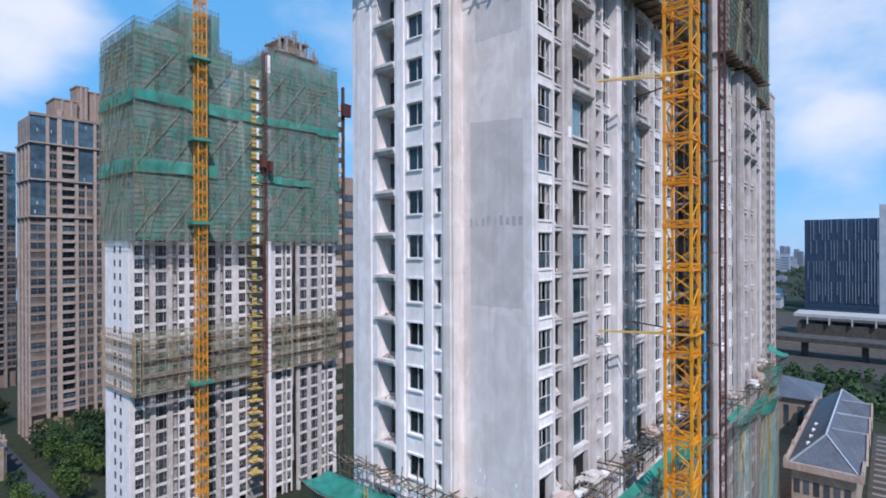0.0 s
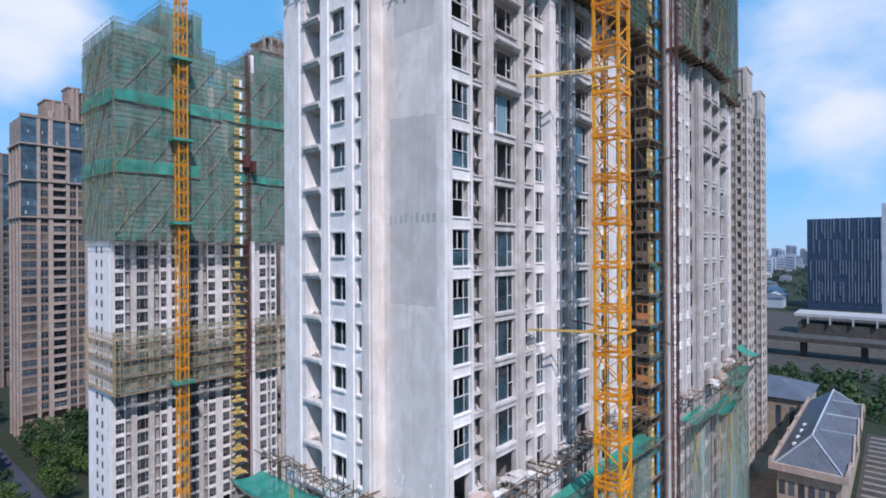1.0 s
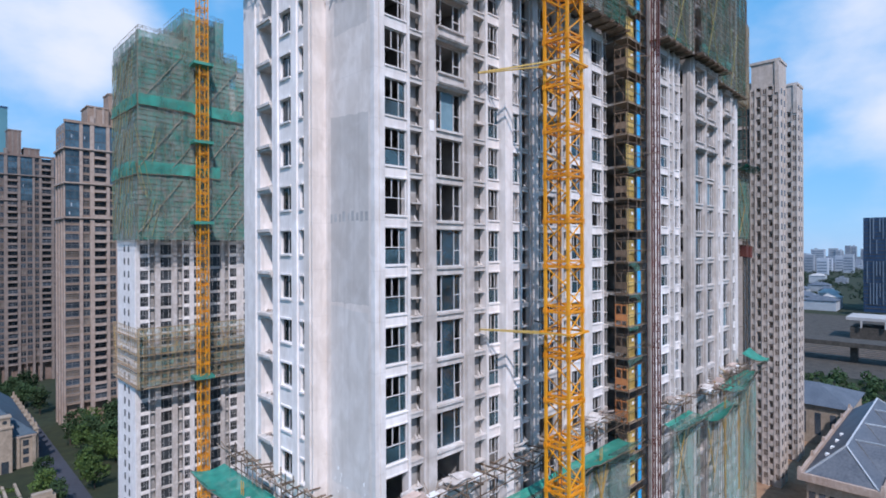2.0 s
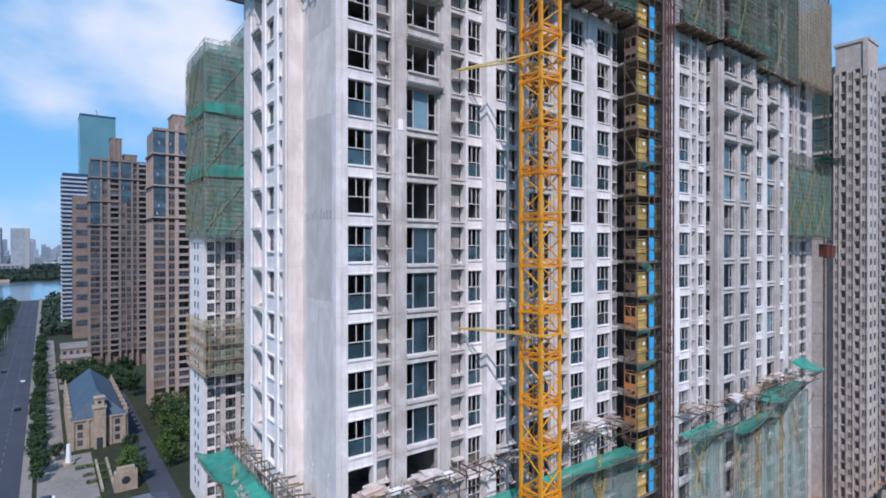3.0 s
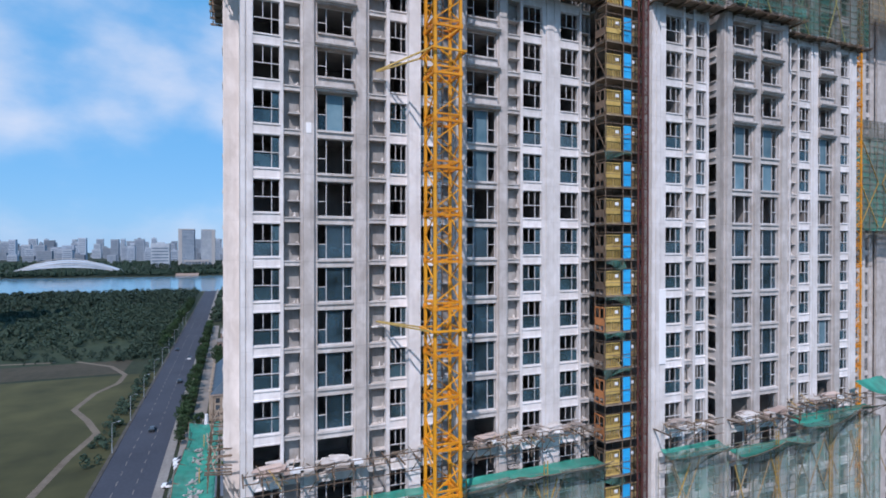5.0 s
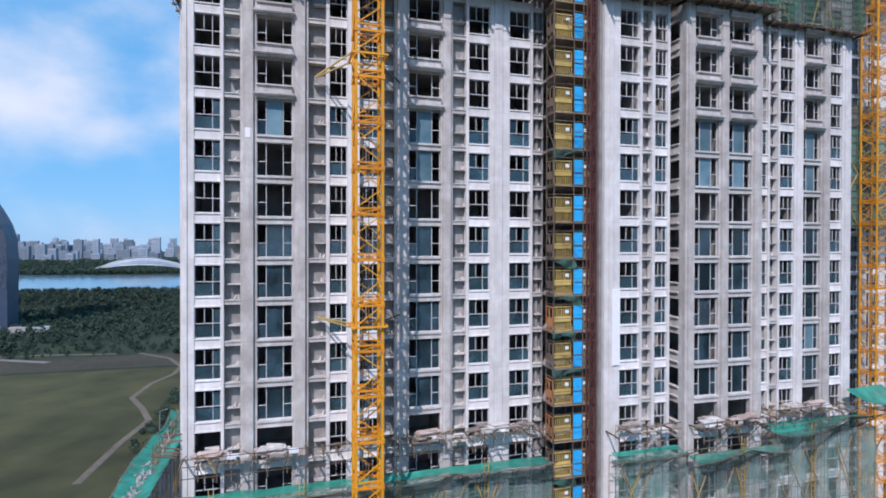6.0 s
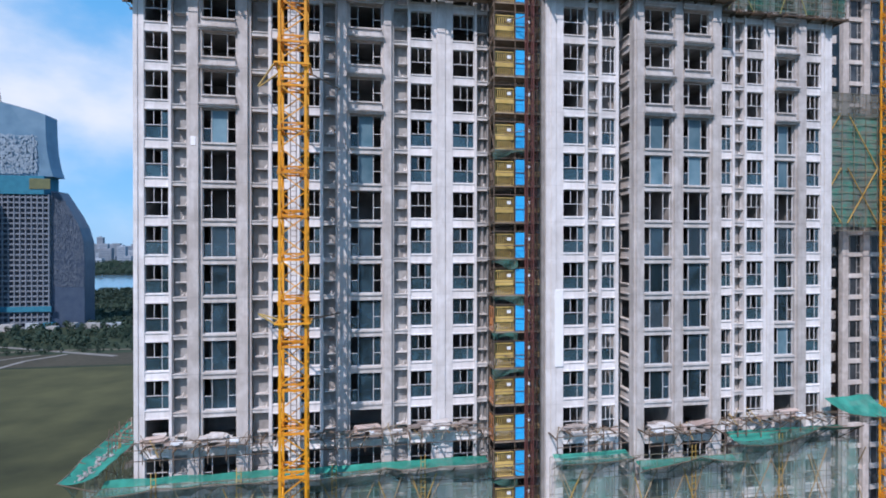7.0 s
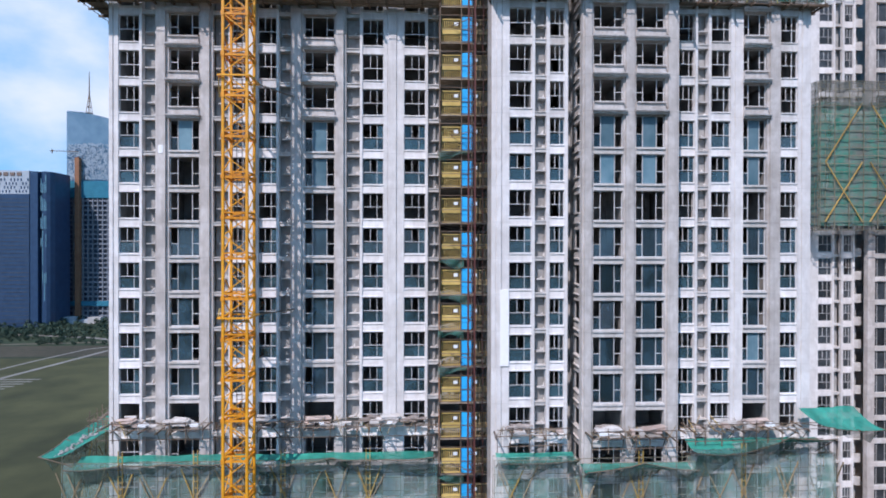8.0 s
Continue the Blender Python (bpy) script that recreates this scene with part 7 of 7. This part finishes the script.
for n in range(16):
    part("pillar", Geo().box(6, 12, -190 + n * 28, -187 + n * 28, 0, 9), DIRT, via)
st = thing("railway_station", (440, -60, 0), "white roofed railway station", "building")
part("roof", Geo().box(0, 30, -80, 100, 13, 15), WHITEROOF, st)
part("wall", Geo().box(2, 28, -78, 98, 0, 8), DIRT, st)
for n in range(14):
    part("column", Geo().box(-0.2, 1.0, -78 + n * 13, -77 + n * 13, 8, 13), WHITEROOF, st)
db = thing("office_slab", (640, -14, 0), "dark blue office slab with vertical fins", "building")
part("wall", Geo().box(0, 40, -22, 68, 0, 92), NAVY, db)
rf = random.Random(4)
for i in range(36):
    for z in range(8, 90, 21):
        if rf.random() < 0.75:
            part("fin", Geo().box(-0.9, -0.02, -21 + i * 2.45, -20.3 + i * 2.45, z + rf.choice((0, 0, 7)), z + 20.5), FARGLASS, db)
for k in range(1, 26):
    part("window_band", Geo().box(-0.3, -0.02, -21.5, 67.5, k * 3.5, k * 3.5 + 0.7), DARKFRAME, db)
part("roof_house", Geo().box(5, 35, -22, 0, 92, 97), NAVY, db)
gt = thing("grey_tower", (560, -33.5, 0), "plain grey tower slab", "building")
part("wall", Geo().box(0, 20, 0, 26, 0, 100), FAR, gt)

# ---- beige towers beyond the site ----
def beige_tower(x, y0, top, dep, label, glazing):
    """West face in window bays: a plain wing, a recessed balcony bay, pilasters and narrow window bays."""
    th = thing("residential_tower", (x, y0, 0), label, "building", "beige towers")
    n = int(top // 3) - 2
    part("wall", Geo().prism([(0.0, 0.0), (dep, 0.0), (dep, 12), (0.9, 12), (0.9, 6.9), (0.0, 6.9), (0.0, 5.4), (0.8, 5.4), (0.8, 4.5), (0.0, 4.5), (0.0, 2.6), (0.8, 2.6), (0.8, 1.7), (0.0, 1.7)], 0, top - 7), BEIGE, th)
    part("attic", Geo().box(0.0, dep, 0.0, 6.6, top - 7, top - 0.7), BEIGE, th)
    part("attic_roof", Geo().prism([(-0.25, -0.2), (dep + 0.2, -0.2), (dep + 0.2, 6.9), (-0.25, 6.9)], top - 0.7, top), BEIGE, th)
    part("attic_pier", Geo().box(-0.3, 0.0, 0.0, 1.0, top - 9, top - 0.7), BEIGE, th)
    for y in (0.0, 1.28, 2.72, 4.08, 5.62, 6.7):
        part("pilaster", Geo().box(-0.22, -0.01, y, y + 0.2, 0, top - 7), BEIGE, th)
    rail, glass, ac = Geo(), Geo(), Geo()
    for k in range(n):
        z = 2 + 3 * k
        for a, b in ((1.7, 2.6), (4.5, 5.4)):
            rail.box(-0.1, 0.8, a + 0.02, b - 0.02, z - 0.35, z - 0.15)
            if a < 2 or k % 3:
                rail.box(-0.1, 0.05, a + 0.02, b - 0.02, z - 0.15, z + 0.95)
            glass.box(0.72, 0.79, a + 0.15, b - 0.15, z + 0.05, z + 2.0)
        for y, w in ((0.65, 0.55), (3.4, 0.5), (6.3, 0.42)):
            part("window", shared(("btw", w), lambda g: g.grille([-w, -w + 0.08, -0.04, 0.04, w - 0.08, w], [-0.1, 0.0, 1.4, 1.5], lambda i, j: i in (0, 2, 4) or j in (0, 2), -0.12, -0.01).second().box(-w + 0.08, w - 0.08, -0.05, -0.02, 0, 1.4), "window", BEIGE, WARMPANE), BEIGE, th, "", at(0, y, z) @ Matrix.Rotation(-math.pi / 2, 4, "Z"))
        if k % 2 == 0:
            ac.box(0.5, 0.88, 7.0, 7.5, z, z + 0.7)
    tagged(part("balcony_rail", rail, BEIGE, th), kind="stuff")
    tagged(part("balcony_glass", glass, WARMPANE, th), kind="stuff")
    tagged(part("ledge", ac, BEIGE, th), kind="stuff")
    for xx in (2.0, 5.0):
        col = Geo()
        for k in range(n):
            col.box(xx - 0.6, xx + 0.6, -0.06, -0.01, 2 + 3 * k, 3.5 + 3 * k)
        tagged(part("window_column", col, DEEPSOLID, th), kind="stuff")
        part("south_pier", Geo().box(xx + 1.0, xx + 1.5, -0.25, -0.01, 0, top - 7), BEIGE, th)
    if glazing:
        for k in range(27, 34):
            if k in (29, 32):
                part("cornice", Geo().box(0.2, 0.86, 7.2, 12.1, 3 * k - 0.4, 3 * k + 0.3), BEIGE, th)
            bal = part("green_glazing", Geo().box(0.4, 0.85, 7.4, 11.2, 3 * k + 0.4, 3 * k + 2.95), GREENGLASS, th, "green glazed balcony")
            for y in (7.4, 9.2, 11.1):
                part("mullion", Geo().box(0.3, 0.39, y, y + 0.12, 3 * k + 0.4, 3 * k + 2.95), MIDFRAME, bal)
        part("plain_wing_top", Geo().box(0.9, dep, 6.95, 12, top - 7, top - 12 + 7), BEIGE, th)


beige_tower(141, 12.0, 113, 7.0, "tall beige rendered residential tower with green glazed balconies", True)
beige_tower(165, 12.9, 112, 7.0, "tall beige rendered residential tower with plain gable", False)

# ---- parked cars ----
def car(x, y, rz, paint):
    th = thing("car", (x, y, 0.03), "parked pale saloon car", "car", "cars", rz=rz)
    body = Geo().box(-0.88, 0.88, -2.2, 2.2, 0.35, 0.95)
    o = len(body.v)
    body.v += [(-0.8, -1.6, 0.95), (0.8, -1.6, 0.95), (0.8, 1.2, 0.95), (-0.8, 1.2, 0.95), (-0.65, -1.0, 1.45), (0.65, -1.0, 1.45), (0.65, 0.5, 1.45), (-0.65, 0.5, 1.45)]
    part("body", Geo().box(-0.88, 0.88, -2.2, 2.2, 0.35, 0.95), paint, th)
    cab = Geo()
    cab.v = body.v[o:]
    cab.f = [(0, 1, 5, 4), (1, 2, 6, 5), (2, 3, 7, 6), (3, 0, 4, 7), (4, 5, 6, 7)]
    part("cabin", cab, DEEPSOLID, th)
    for sx in (-0.8, 0.8):
        for sy in (-1.35, 1.35):
            part("wheel", Geo().bar((sx - 0.1, sy, 0.33), (sx + 0.1, sy, 0.33), 0.33, 10), TYRE, th)


NAVYPAINT = material("dark car paint", (0.02, 0.025, 0.03), (0.04, 0.045, 0.05), rough=0.25, vary=0.3, spec=0.5, bump=0.0)
for x, y, r, p in ((-15.5, 135.5, 85, CARPAINT), (-15.2, 132.6, 85, CARPAINT), (-14.8, 129.8, 85, CARPAINT), (-16.6, 118, 80, CARPAINT), (-27, 168, 0, NAVYPAINT), (-23.5, 290, 0, CARPAINT), (-32, 320, 0, NAVYPAINT), (-24, 236, 0, NAVYPAINT)):
    car(x, y, r, p)
